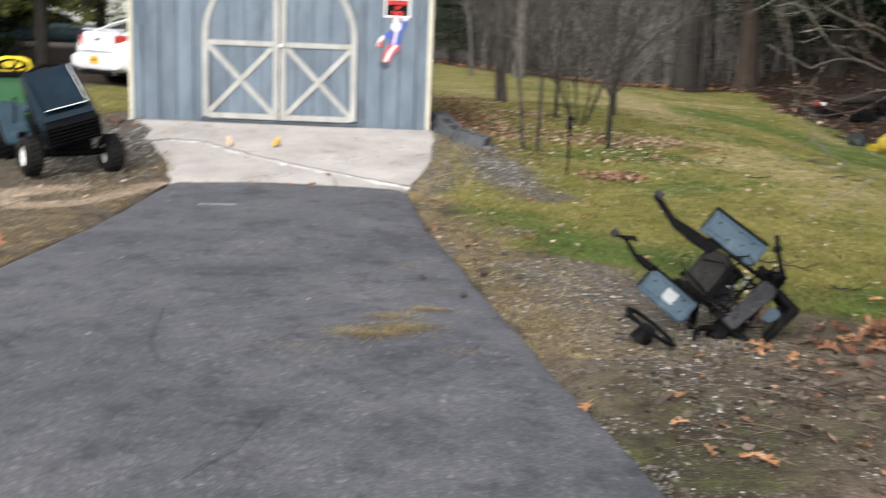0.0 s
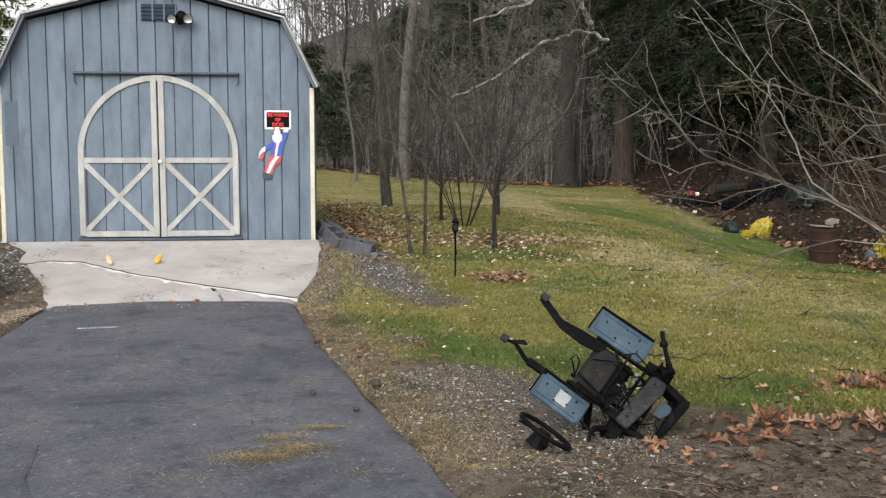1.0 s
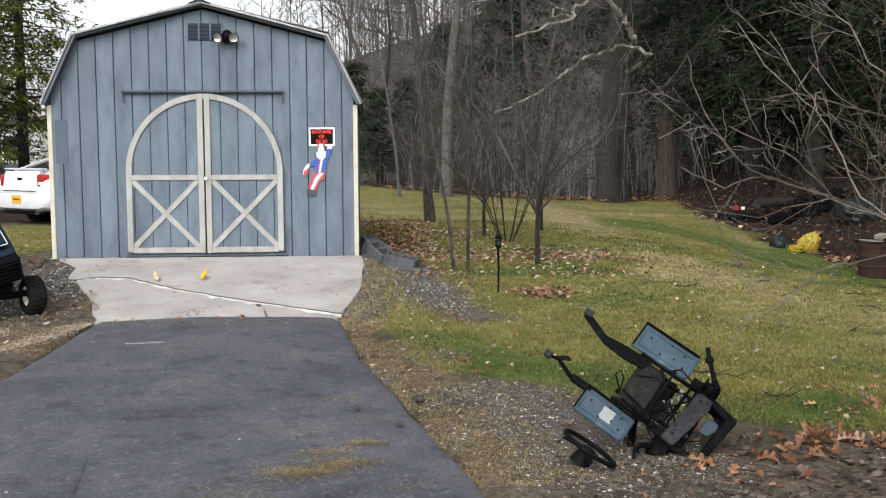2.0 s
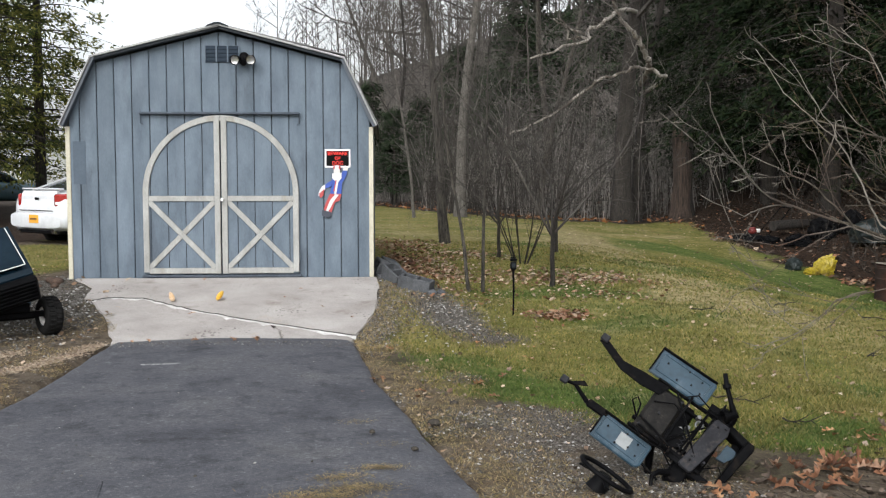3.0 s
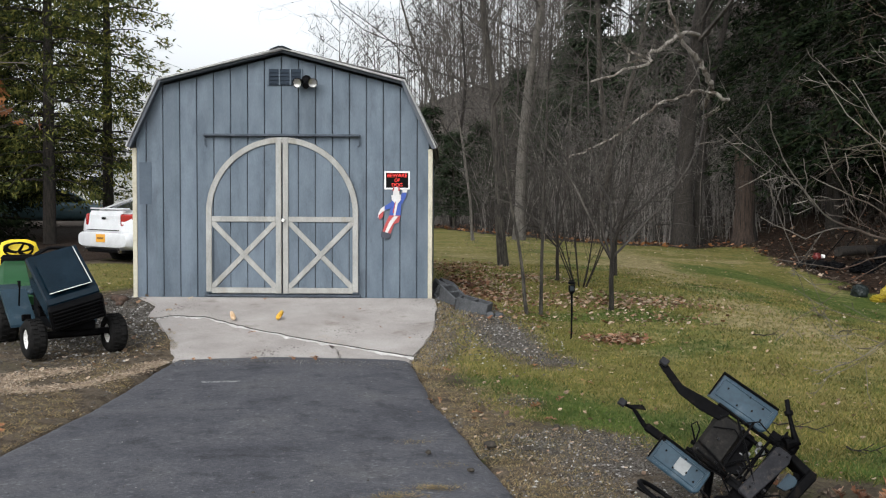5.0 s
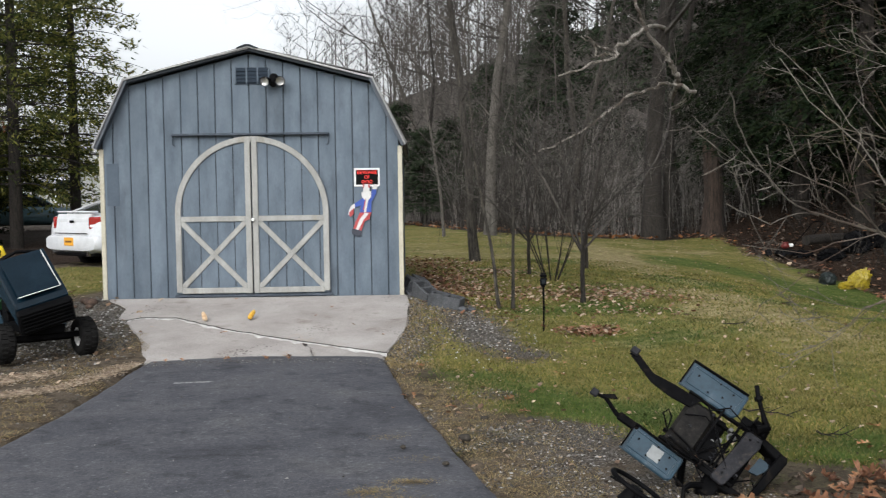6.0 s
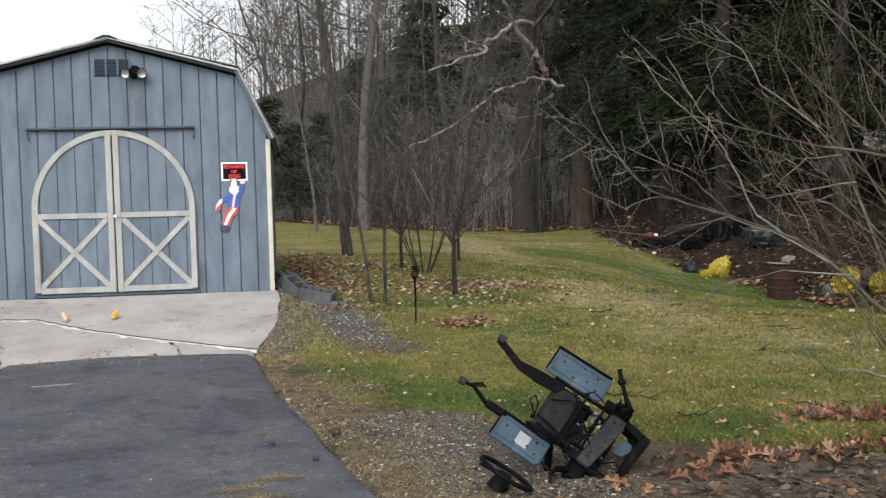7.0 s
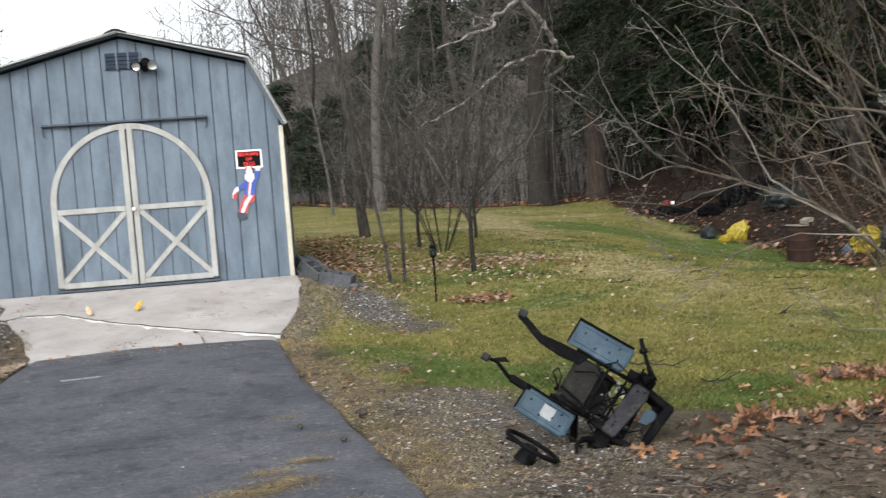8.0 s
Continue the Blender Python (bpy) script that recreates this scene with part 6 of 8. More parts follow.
    part("lever_collar", Geo().tube([(-0.012, 0.66, 0.05), (-0.026, 0.676, 0.05)], 0.024, 12), BLACK_PLASTIC, lever)
    part("lever_grip", Geo().tube([(-0.024, 0.674, 0.05), (-0.066, 0.727, 0.05)], 0.014, 10), BLACK_PLASTIC, lever)
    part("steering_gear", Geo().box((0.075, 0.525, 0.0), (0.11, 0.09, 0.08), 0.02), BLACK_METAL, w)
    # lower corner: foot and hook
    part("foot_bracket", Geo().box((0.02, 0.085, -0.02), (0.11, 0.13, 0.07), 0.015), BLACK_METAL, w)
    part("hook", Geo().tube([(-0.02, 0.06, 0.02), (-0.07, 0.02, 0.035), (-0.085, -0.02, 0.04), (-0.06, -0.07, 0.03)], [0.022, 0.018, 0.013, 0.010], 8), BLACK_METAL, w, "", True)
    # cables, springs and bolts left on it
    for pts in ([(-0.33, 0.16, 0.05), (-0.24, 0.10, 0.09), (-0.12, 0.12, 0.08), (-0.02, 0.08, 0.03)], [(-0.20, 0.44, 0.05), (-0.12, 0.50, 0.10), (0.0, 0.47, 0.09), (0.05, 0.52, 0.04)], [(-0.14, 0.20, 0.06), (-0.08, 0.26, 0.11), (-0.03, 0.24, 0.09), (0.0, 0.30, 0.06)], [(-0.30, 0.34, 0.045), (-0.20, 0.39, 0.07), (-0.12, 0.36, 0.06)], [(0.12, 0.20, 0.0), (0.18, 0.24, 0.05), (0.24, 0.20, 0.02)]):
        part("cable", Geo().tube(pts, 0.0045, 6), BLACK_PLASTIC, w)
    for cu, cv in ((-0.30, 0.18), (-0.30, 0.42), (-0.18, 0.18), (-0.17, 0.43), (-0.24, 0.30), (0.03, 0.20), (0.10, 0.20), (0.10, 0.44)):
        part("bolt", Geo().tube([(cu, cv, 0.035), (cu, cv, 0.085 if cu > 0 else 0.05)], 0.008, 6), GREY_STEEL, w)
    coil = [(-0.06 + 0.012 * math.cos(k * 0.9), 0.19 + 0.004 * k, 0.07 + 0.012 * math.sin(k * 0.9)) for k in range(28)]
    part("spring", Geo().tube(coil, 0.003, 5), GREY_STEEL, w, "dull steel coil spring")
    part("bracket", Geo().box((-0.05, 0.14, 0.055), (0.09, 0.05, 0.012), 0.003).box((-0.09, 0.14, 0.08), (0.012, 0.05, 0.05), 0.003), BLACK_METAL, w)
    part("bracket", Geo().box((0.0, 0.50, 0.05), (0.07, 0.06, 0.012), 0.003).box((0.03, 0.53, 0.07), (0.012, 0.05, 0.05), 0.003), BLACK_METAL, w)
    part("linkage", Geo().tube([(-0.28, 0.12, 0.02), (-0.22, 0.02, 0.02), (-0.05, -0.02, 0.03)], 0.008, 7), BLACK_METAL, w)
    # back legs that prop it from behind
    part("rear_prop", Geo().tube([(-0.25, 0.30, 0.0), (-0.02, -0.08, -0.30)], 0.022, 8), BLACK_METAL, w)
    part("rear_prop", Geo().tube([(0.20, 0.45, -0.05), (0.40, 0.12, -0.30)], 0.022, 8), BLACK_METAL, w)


def build_loose_wheel():
    z = Vector((0.551, -0.034, 0.831)).normalized()
    x = Vector((0.78, 0.0, -0.60))
    x = (x - z * x.dot(z)).normalized()
    m = Matrix((x, z.cross(x), z)).transposed().to_4x4()
    m.translation = (1.135, 5.31, 0.105)
    w = thing("steering_wheel", m, "black steering wheel lying tilted on the gravel", "steering wheel")
    part("wheel_rim", Geo().ring((0, 0, 0), 0.152, 0.013, 40, 10), BLACK_PLASTIC, w, "", True)
    for k in range(3):
        a = k * 2 * math.pi / 3 + 0.5
        part("spoke", Geo().box((0.077, 0, -0.018), (0.15, 0.03, 0.012), 0.004, pose(0, 0, 0, 0, 8, math.degrees(a))), BLACK_PLASTIC, w)
    part("hub", Geo().lathe([(0, 0.0), (0.035, 0.0), (0.045, -0.025), (0.058, -0.085), (0.062, -0.1), (0.0, -0.1)], 22, pose(0, 0, 0, 0, -90, 0)), BLACK_PLASTIC, w, "black conical hub shroud", True)


build_wreck()
build_loose_wheel()


# ---- cars and a house behind the shed ----
CAR_GLASS = plain("dark_car_glass", (0.02, 0.024, 0.028), 0.06, spec=0.6)
TAIL_RED = plain("red_lamp_plastic", (0.26, 0.012, 0.010), 0.15, coat=0.5)
DULL_INK = plain("dull_brown_ink", (0.14, 0.06, 0.012), 0.6)
PLATE_GOLD = plain("gold_plate", (0.62, 0.30, 0.03), 0.5)
CAR_TEAL = plain("pale_blue_green_car_paint", (0.085, 0.145, 0.165), 0.2, coat=0.5)
SIDING = material("pale_house_siding", (0.42, 0.43, 0.38), (0.5, 0.51, 0.46), 2.0, 30.0, 0.7, 0.15, 0.002)
HOUSE_ROOF = material("grey_house_roof", (0.16, 0.16, 0.16), (0.24, 0.24, 0.24), 3.0, 40.0, 0.9, 0.4, 0.01)
CHROME = plain("chrome", (0.6, 0.6, 0.6), 0.15, 1.0)


def loft(sections, power=4.0, around=28):
    """A skin through rings (x, half width, low z, high z)."""
    g = Geo()
    for x, hw, lo, hi in sections:
        for k in range(around):
            a = 2 * math.pi * k / around
            c, s = math.cos(a), math.sin(a)
            g.v.append((x, math.copysign(abs(c) ** (2 / power), c) * hw, (lo + hi) / 2 + math.copysign(abs(s) ** (2 / power), s) * (hi - lo) / 2))
    n = len(sections)
    for i in range(n - 1):
        for k in range(around):
            j = (k + 1) % around
            g.f.append((i * around + k, i * around + j, (i + 1) * around + j, (i + 1) * around + k))
    g.f += [tuple(range(around - 1, -1, -1)), tuple((n - 1) * around + k for k in range(around))]
    return g


def build_car(m, paint, label):
    car = thing("car", m, label, "car")
    part("body", loft([(-2.52, 0.60, 0.46, 0.74), (-2.49, 0.76, 0.38, 0.92), (-2.42, 0.86, 0.32, 1.03), (-2.25, 0.90, 0.26, 1.09), (-1.8, 0.92, 0.24, 1.10), (-1.1, 0.925, 0.22, 1.06), (0, 0.925, 0.22, 1.02), (1.2, 0.925, 0.22, 0.98), (1.9, 0.91, 0.24, 0.92), (2.3, 0.84, 0.28, 0.82), (2.5, 0.62, 0.38, 0.66)]), paint, car, "", True)
    part("cabin_glass", loft([(-2.10, 0.66, 1.02, 1.085), (-1.55, 0.68, 0.98, 1.28), (-1.05, 0.68, 0.98, 1.42), (-0.5, 0.68, 0.96, 1.46), (0.2, 0.68, 0.94, 1.45), (0.8, 0.70, 0.92, 1.24), (1.3, 0.72, 0.88, 0.98)], 5.0), CAR_GLASS, car, "dark window glass", True)
    part("roof", loft([(-1.18, 0.60, 1.36, 1.40), (-1.0, 0.63, 1.40, 1.455), (-0.5, 0.65, 1.42, 1.485), (0.1, 0.65, 1.42, 1.48), (0.32, 0.62, 1.38, 1.43)], 3.0), paint, car, "", True)
    for s in (-1, 1):
        part("rear_pillar", Geo().tube([(-2.16, s * 0.70, 1.07), (-1.62, s * 0.68, 1.25), (-1.10, s * 0.63, 1.42)], [0.022, 0.018, 0.02], 8), paint, car, "", True)
        part("front_pillar", Geo().tube([(1.2, s * 0.72, 0.98), (0.75, s * 0.69, 1.26), (0.25, s * 0.63, 1.44)], 0.035, 8), paint, car, "", True)
        lamp = part("tail_light", Geo().box((0, 0, 0), (0.14, 0.30, 0.24), 0.03, pose(-2.405, s * 0.675, 0.90, 0, 0, -s * 30)), TAIL_RED, car, "red tail light", True)
        part("reverse_lamp", Geo().box((-0.072, -s * 0.06, -0.05), (0.01, 0.10, 0.05), 0.004, pose(-2.405, s * 0.675, 0.90, 0, 0, -s * 30)), WHITE_PAINT, lamp)
        part("exhaust_tip", Geo().tube([(-2.58, s * 0.6, 0.32), (-2.2, s * 0.6, 0.32)], 0.045, 12), CHROME, car, "chrome exhaust tip")
    lid = part("boot_lid", Geo().prism([(-2.505, 0.66), (-2.485, 0.98), (-2.44, 1.075), (-2.36, 1.075), (-2.40, 0.66)], 1.12, pose(0, -0.56, 0), 0.01), paint, car)
    part("spoiler", Geo().box((-2.38, 0, 1.115), (0.14, 1.2, 0.03), 0.012), paint, lid)
    part("badge", Geo().box((-2.515, 0, 0.93), (0.012, 0.14, 0.045), 0.005), BLACK_PLASTIC, lid)
    part("lower_trim", Geo().box((-2.535, 0, 0.705), (0.02, 1.1, 0.02), 0.005), CHROME, lid)
    bumper = part("bumper", loft([(-2.585, 0.66, 0.42, 0.62), (-2.57, 0.82, 0.38, 0.66), (-2.48, 0.90, 0.34, 0.69), (-2.2, 0.93, 0.30, 0.68)], 5.0), paint, car, "", True)
    plate = part("number_plate", Geo().box((-2.592, 0, 0.55), (0.01, 0.31, 0.155), 0.003), PLATE_GOLD, bumper, "gold number plate with a dark bar")
    part("plate_bar", Geo().box((-2.599, 0, 0.55), (0.003, 0.22, 0.035), 0.001), DULL_INK, plate)
    part("valance", Geo().box((-2.42, 0, 0.30), (0.2, 1.4, 0.06), 0.02), BLACK_PLASTIC, car)
    for x in (-1.55, 1.5):
        for s in (-1, 1):
            wheel(car, pose(x, s * 0.82, 0.33, 0, 0, 90), 0.33, 0.21, 0.21, GREY_STEEL, 8)
    return car


build_car(pose(-4.95, 22.05, 0.25, 0, 0, 50), CAR_WHITE, "white four-door sedan parked behind the shed")
build_car(pose(-15.3, 41.0, 0.34, 0, 0, 20), CAR_TEAL, "pale blue-green sedan parked under the trees")


def build_house():
    h = thing("house", pose(-19.0, 50.0, 0.35, 0, 0, 8), "pale sided house with white trim behind the trees", "house")
    wall = part("wall", Geo().box((0, 4, 1.4), (9.4, 8, 2.8), 0.01), SIDING, h)
    for k in range(21):
        part("clapboard", Geo().box((0, -0.012, 0.12 + k * 0.13), (9.3, 0.025, 0.122), 0.004, pose(0, 0, 0)), SIDING, wall)
    for s in (-1, 1):
        part("corner_board", Geo().box((s * 4.7, -0.02, 1.4), (0.16, 0.08, 2.8), 0.01), WHITE_PAINT, wall)
    roof = part("roof", Geo().prism([(-5.1, 2.7), (5.1, 2.7), (5.1, 2.85), (0, 5.4), (-5.1, 2.85)], 8.8, pose(0, -0.4, 0)), HOUSE_ROOF, h)
    part("gable_wall", Geo().prism([(-4.6, 2.86), (4.6, 2.86), (0, 5.15)], 0.05, pose(0, -0.46, 0)), SIDING, h)
    for s in (-1, 1):
        part("fascia", Geo().box((s * 2.55, -0.44, 4.13), (5.75, 0.05, 0.16), 0.01, Matrix.Translation((s * 2.55, 0, 4.13)) @ Matrix.Rotation(s * 0.465, 4, "Y") @ Matrix.Translation((-s * 2.55, 0, -4.13))), WHITE_PAINT, roof)
    for x in (-2.6, 2.4):
        win = part("window", Geo().box((x, -0.04, 1.55), (1.1, 0.08, 1.3), 0.01), WHITE_PAINT, wall)
        for z in (1.25, 1.85):
            part("pane", Geo().box((x, -0.085, z), (0.9, 0.01, 0.52), 0.003), CAR_GLASS, win)
    door = part("door", Geo().box((0.2, -0.04, 1.05), (0.95, 0.08, 2.1), 0.01), WHITE_PAINT, wall)
    part("door_handle", Geo().tube([(0.55, -0.08, 1.0), (0.55, -0.13, 1.0)], 0.03, 8), CHROME, door)


build_house()

# ---- small things round the shed ----
BLOCK = material("dark_concrete_block", (0.04, 0.042, 0.046), (0.082, 0.085, 0.09), 5.0, 80.0, 0.95, 0.5, 0.004, spread=0.15)
CORN = material("yellow_corn", (0.55, 0.30, 0.03), (0.70, 0.42, 0.06), 30.0, 120.0, 0.6, 0.3, 0.002)
CORN_PALE = material("pale_dry_corn", (0.50, 0.32, 0.16), (0.68, 0.52, 0.36), 30.0, 120.0, 0.6, 0.3, 0.002)
RUST = material("rusty_steel", (0.012, 0.005, 0.003), (0.034, 0.012, 0.006), 4.0, 40.0, 0.9, 0.4, 0.003, third=(0.02, 0.011, 0.008), third_scale=3.0, third_at=(0.5, 0.65), fine_mix=0.3)
YELLOW_SHEET = material("yellow_plastic", (0.20, 0.15, 0.006), (0.32, 0.25, 0.015), 6.0, 40.0, 0.5, 0.3, 0.006, third=(0.12, 0.085, 0.012), third_scale=4.0, third_at=(0.5, 0.62))
TARP_GREY = material("grey_blue_tarp", (0.06, 0.075, 0.095), (0.13, 0.155, 0.185), 5.0, 30.0, 0.4, 0.2, 0.003)
TARP_DARK = material("dark_green_tarp", (0.005, 0.009, 0.009), (0.013, 0.019, 0.018), 3.0, 30.0, 0.5, 0.2, 0.003)
DULL_RED = plain("dull_red_paint", (0.12, 0.014, 0.012), 0.6)
CARDBOARD = material("weathered_cardboard", (0.16, 0.14, 0.115), (0.25, 0.225, 0.19), 6.0, 40.0, 0.9, 0.2, 0.003)


def block_geo(seed):
    """A concrete block with two hollow cores."""
    g = Geo()
    for x in (-0.185, 0.0, 0.185):
        g.box((x, 0, 0), (0.032, 0.19, 0.19), 0.006)
    for y in (-0.08, 0.08):
        g.box((0, y, 0), (0.398, 0.032, 0.19), 0.006)
    return g


def build_small_things():
    shared = None
    for x, y, z, rx, ry, rz in ((0.36, 12.42, 0.33, 6, 12, -22), (0.12, 12.78, 0.40, 4, 20, -62), (-0.02, 13.15, 0.44, 62, 14, -70), (0.04, 13.6, 0.44, 70, 5, -80)):
        b = solo("concrete_block", block_geo(0), BLOCK, pose(x, y, z, rx, ry, rz), "dark grey hollow concrete block tipped beside the shed", "block", "blocks beside the shed")
        if shared:
            b.data = shared
        shared = b.data
    # path light on a stake
    x, y = 1.42, 11.55
    p = thing("path_light", pose(x, y, ground_z(x, y)), "black solar path light on a stake in the lawn", "lamp")
    part("stake", Geo().tube([(0, 0, -0.1), (0.005, 0, 0.3), (0.0, 0, 0.52)], [0.008, 0.011, 0.013], 8).box((0.016, 0, 0.27), (0.012, 0.012, 0.02), 0.002), BLACK_PLASTIC, p)
    head = part("lamp_head", Geo().box((0, 0, 0.56), (0.066, 0.066, 0.08), 0.008).tube([(0, 0, 0.50), (0, 0, 0.53)], [0.016, 0.035], 10), BLACK_PLASTIC, p)
    part("cap", Geo().box((0, 0, 0.625), (0.078, 0.078, 0.03), 0.01).box((0, 0, 0.65), (0.06, 0.06, 0.012), 0.004), BLACK_PLASTIC, head)
    part("lens", Geo().box((0, -0.034, 0.565), (0.045, 0.004, 0.05), 0.001), CAR_GLASS, head)
    # corn cobs on the ramp
    for x, y, rz, dry in ((-2.40, 11.80, 112, True), (-1.87, 11.84, 76, False)):
        g = Geo().lathe([(0.0, -0.085), (0.016, -0.08), (0.024, -0.04), (0.026, 0.02), (0.02, 0.07), (0.006, 0.095), (0, 0.097)], 14)
        cob = thing("corn_cob", pose(x, y, ramp_z(y) + 0.055, 0, -24, rz), "pale dried-out corn cob on the ramp" if dry else "dry yellow corn cob on the ramp", "corn cob", "corn cobs on the ramp")
        part("cob", g, CORN_PALE if dry else CORN, cob, "", True)
        k = Geo()
        for i in range(9):
            for j in range(10):
                a = j * 2 * math.pi / 10 + (i % 2) * 0.3
                r = 0.024 - 0.0004 * (i - 3) ** 2
                k.box((-0.06 + i * 0.014, r * math.cos(a), r * math.sin(a)), (0.011, 0.011, 0.009), 0.002)
        part("kernels", k, CORN_PALE if dry else CORN, cob)
    # clods of earth
    for k, (x, y, r) in enumerate(((0.31, 6.81, 0.045), (0.54, 6.75, 0.035), (-0.10, 6.55, 0.022), (0.16, 6.13, 0.022), (0.48, 7.4, 0.03), (0.80, 7.35, 0.028))):
        g = Geo()
        bm = bmesh.new()
        bmesh.ops.create_icosphere(bm, subdivisions=2, radius=r)
        for w in bm.verts:
            w.co *= 1 + 0.35 * noise.noise(w.co * 30 + Vector((k, 0, 0)))
            w.co.z *= 0.6
        solo("earth_clod", g.take(bm), CLOD, pose(x, y, lie(x, y) + r * 0.3 if x > drive_right(y) else 0.03 + r * 0.3), "dark clod of earth beside the drive", "earth", "clods of earth", "", True)
    for k, (x, y, s) in enumerate(((-3.98, 12.80, 0.085), (-4.07, 12.92, 0.07), (-3.95, 12.66, 0.05), (-4.16, 12.75, 0.045))):
        bm = bmesh.new()
        bmesh.ops.create_icosphere(bm, subdivisions=2, radius=s)
        for w in bm.verts:
            w.co *= 1 + 0.3 * noise.noise(w.co * 8 + Vector((k * 3, 1, 0)))
            w.co.z *= 0.65
        solo("stone", Geo().take(bm), STONE_RUST, pose(x, y, lie(x, y) + s * 0.3), "rust-brown field stone at the shed's corner", "stone", "stones at the corner", "", True)
    for x, y, rz in ((0.55, 12.28, 10), (0.66, 12.36, 60), (0.50, 12.48, 120)):
        bm = bmesh.new()
        bmesh.ops.create_icosphere(bm, subdivisions=2, radius=0.06)
        for w in bm.verts:
            w.co *= 1 + 0.4 * noise.noise(w.co * 14 + Vector((rz, 0, 0)))
            w.co.z *= 0.55
        solo("broken_stone", Geo().take(bm), BLOCK, pose(x, y, lie(x, y) + 0.02, 0, 0, rz), "grey broken stone beside the blocks", "stone", "broken stones")


CLOD = material("dark_earth", (0.02, 0.017, 0.013), (0.05, 0.042, 0.033), 20.0, 90.0, 0.95, 0.6, 0.004)
STONE_RUST = material("rusty_field_stone", (0.035, 0.022, 0.016), (0.085, 0.055, 0.04), 6.0, 50.0, 0.9, 0.5, 0.006)
build_small_things()


# ---- junk at the wood's edge ----
def crumpled(seed, size, folds=5.0, deep=0.25):
    """A crumpled sack or tarp heap."""
    bm = bmesh.new()
    bmesh.ops.create_icosphere(bm, subdivisions=4, radius=1.0)
    for w in bm.verts:
        p = w.co.copy()
        ridge = abs(noise.noise(p * folds * 0.5 + Vector((seed, 0, 0)))) + 0.5 * abs(noise.noise(p * folds + Vector((0, seed, 0))))
        w.co *= 0.85 + deep * (0.6 - ridge) + 0.2 * noise.noise(p * 1.2 + Vector((seed, seed, 0)))
        w.co = Vector((w.co.x * size[0], w.co.y * size[1], max(w.co.z, -0.45) * size[2] + size[2] * 0.45))
    return Geo().take(bm)


def on_ground(x, y, dz=0.0, rx=0, ry=0, rz=0):
    return pose(x, y, ground_z(x, y) + dz, rx, ry, rz)


def build_junk():
    # burn barrel
    x, y = 9.87, 19.8
    b = thing("burn_barrel", on_ground(x, y, 0, 2, -1, 0), "rusty steel burn barrel with scraps on top", "barrel")
    prof = [(0.0, 0.02), (0.28, 0.02), (0.287, 0.0), (0.287, 0.02)]
    for k in range(3):
        z = 0.06 + k * 0.2
        prof += [(0.283, z), (0.283, z + 0.15), (0.293, z + 0.175), (0.283, z + 0.2)]
    prof += [(0.283, 0.67), (0.290, 0.68), (0.283, 0.69), (0.272, 0.68), (0.272, 0.3), (0, 0.3)]
    part("barrel_shell", Geo().lathe(prof, 32, pose(0, 0, 0, 0, -90, 0)), RUST, b, "", True)
    solo("scrap_board", Geo().box((0, 0, 0), (0.40, 0.26, 0.02), 0.004), CARDBOARD, on_ground(x - 0.06, y, 0.71, 3, 4, 20), "weathered grey scrap board lying on the barrel", "board")
    solo("cardboard_box", Geo().box((0, 0, 0.08), (0.2, 0.16, 0.09), 0.01).box((0.10, 0, 0.12), (0.02, 0.15, 0.09), 0.003, pose(0, 0, 0, 0, 30, 0)), CARDBOARD, on_ground(x + 0.14, y, 0.73, 0, -12, 30), "small weathered cardboard box on the barrel", "box")
    # yellow tub on its side
    x, y = 9.55, 22.3
    solo("yellow_sheet", crumpled(21, (0.21, 0.12, 0.31), 8.0, 0.55), YELLOW_SHEET, on_ground(x, y, 0.02, 0, 28, -12), "crumpled yellow plastic sheet propped on the leaves", "plastic sheet", "", "", True)
    solo("yellow_scrap", crumpled(25, (0.22, 0.14, 0.10), 8.0, 0.5), YELLOW_SHEET, on_ground(x - 0.22, y - 0.05, 0.0, 0, 0, 20), "small crumpled scrap of yellow plastic", "plastic sheet", "", "", True)
    solo("dark_tarp", crumpled(3, (0.2, 0.2, 0.2)), TARP_DARK, on_ground(9.1, 22.7, 0, 0, 0, 30), "crumpled dark tarp heap on the leaves", "tarp", "", "", True)
    # yellow sacks and tarps
    for k, (x, y, s, surf, name, label, cat) in enumerate(((11.3, 19.75, (0.34, 0.26, 0.36), YELLOW_SHEET, "yellow_sack", "crumpled bright yellow plastic sack", "sack"), (11.75, 19.1, (0.45, 0.32, 0.30), YELLOW_SHEET, "yellow_sack", "crumpled bright yellow plastic sack", "sack"),
                                                          (11.62, 19.5, (0.15, 0.2, 0.3), TARP_DARK, "dark_bag", "small dark blue bag between sacks", "bag"), (12.2, 18.7, (0.34, 0.3, 0.28), TARP_GREY, "grey_tarp", "crumpled grey-blue tarp heap", "tarp"),
                                                          (10.95, 19.9, (0.12, 0.12, 0.16), TARP_GREY, "pale_bag", "small pale plastic bag on the leaves", "bag"), (12.75, 19.6, (0.4, 0.36, 0.3), TARP_GREY, "grey_tarp", "crumpled grey-blue tarp heap", "tarp"))):
        solo(name, crumpled(k * 5 + 2, s, 8.0, 0.5), surf, on_ground(x, y, -0.02, 0, 0, k * 50), label, cat, "", "", True)
    # push mower
    x, y = 9.4, 26.2
    m = thing("push_mower", on_ground(x, y, 0.0, 0, 0, 200), "black push mower with a red engine", "lawn mower")
    part("deck", Geo().lathe([(0, 0.20), (0.16, 0.20), (0.25, 0.17), (0.27, 0.07), (0.26, 0.07)], 24, pose(0, 0, 0, 0, -90, 0)), BLACK_PLASTIC, m, "", True)
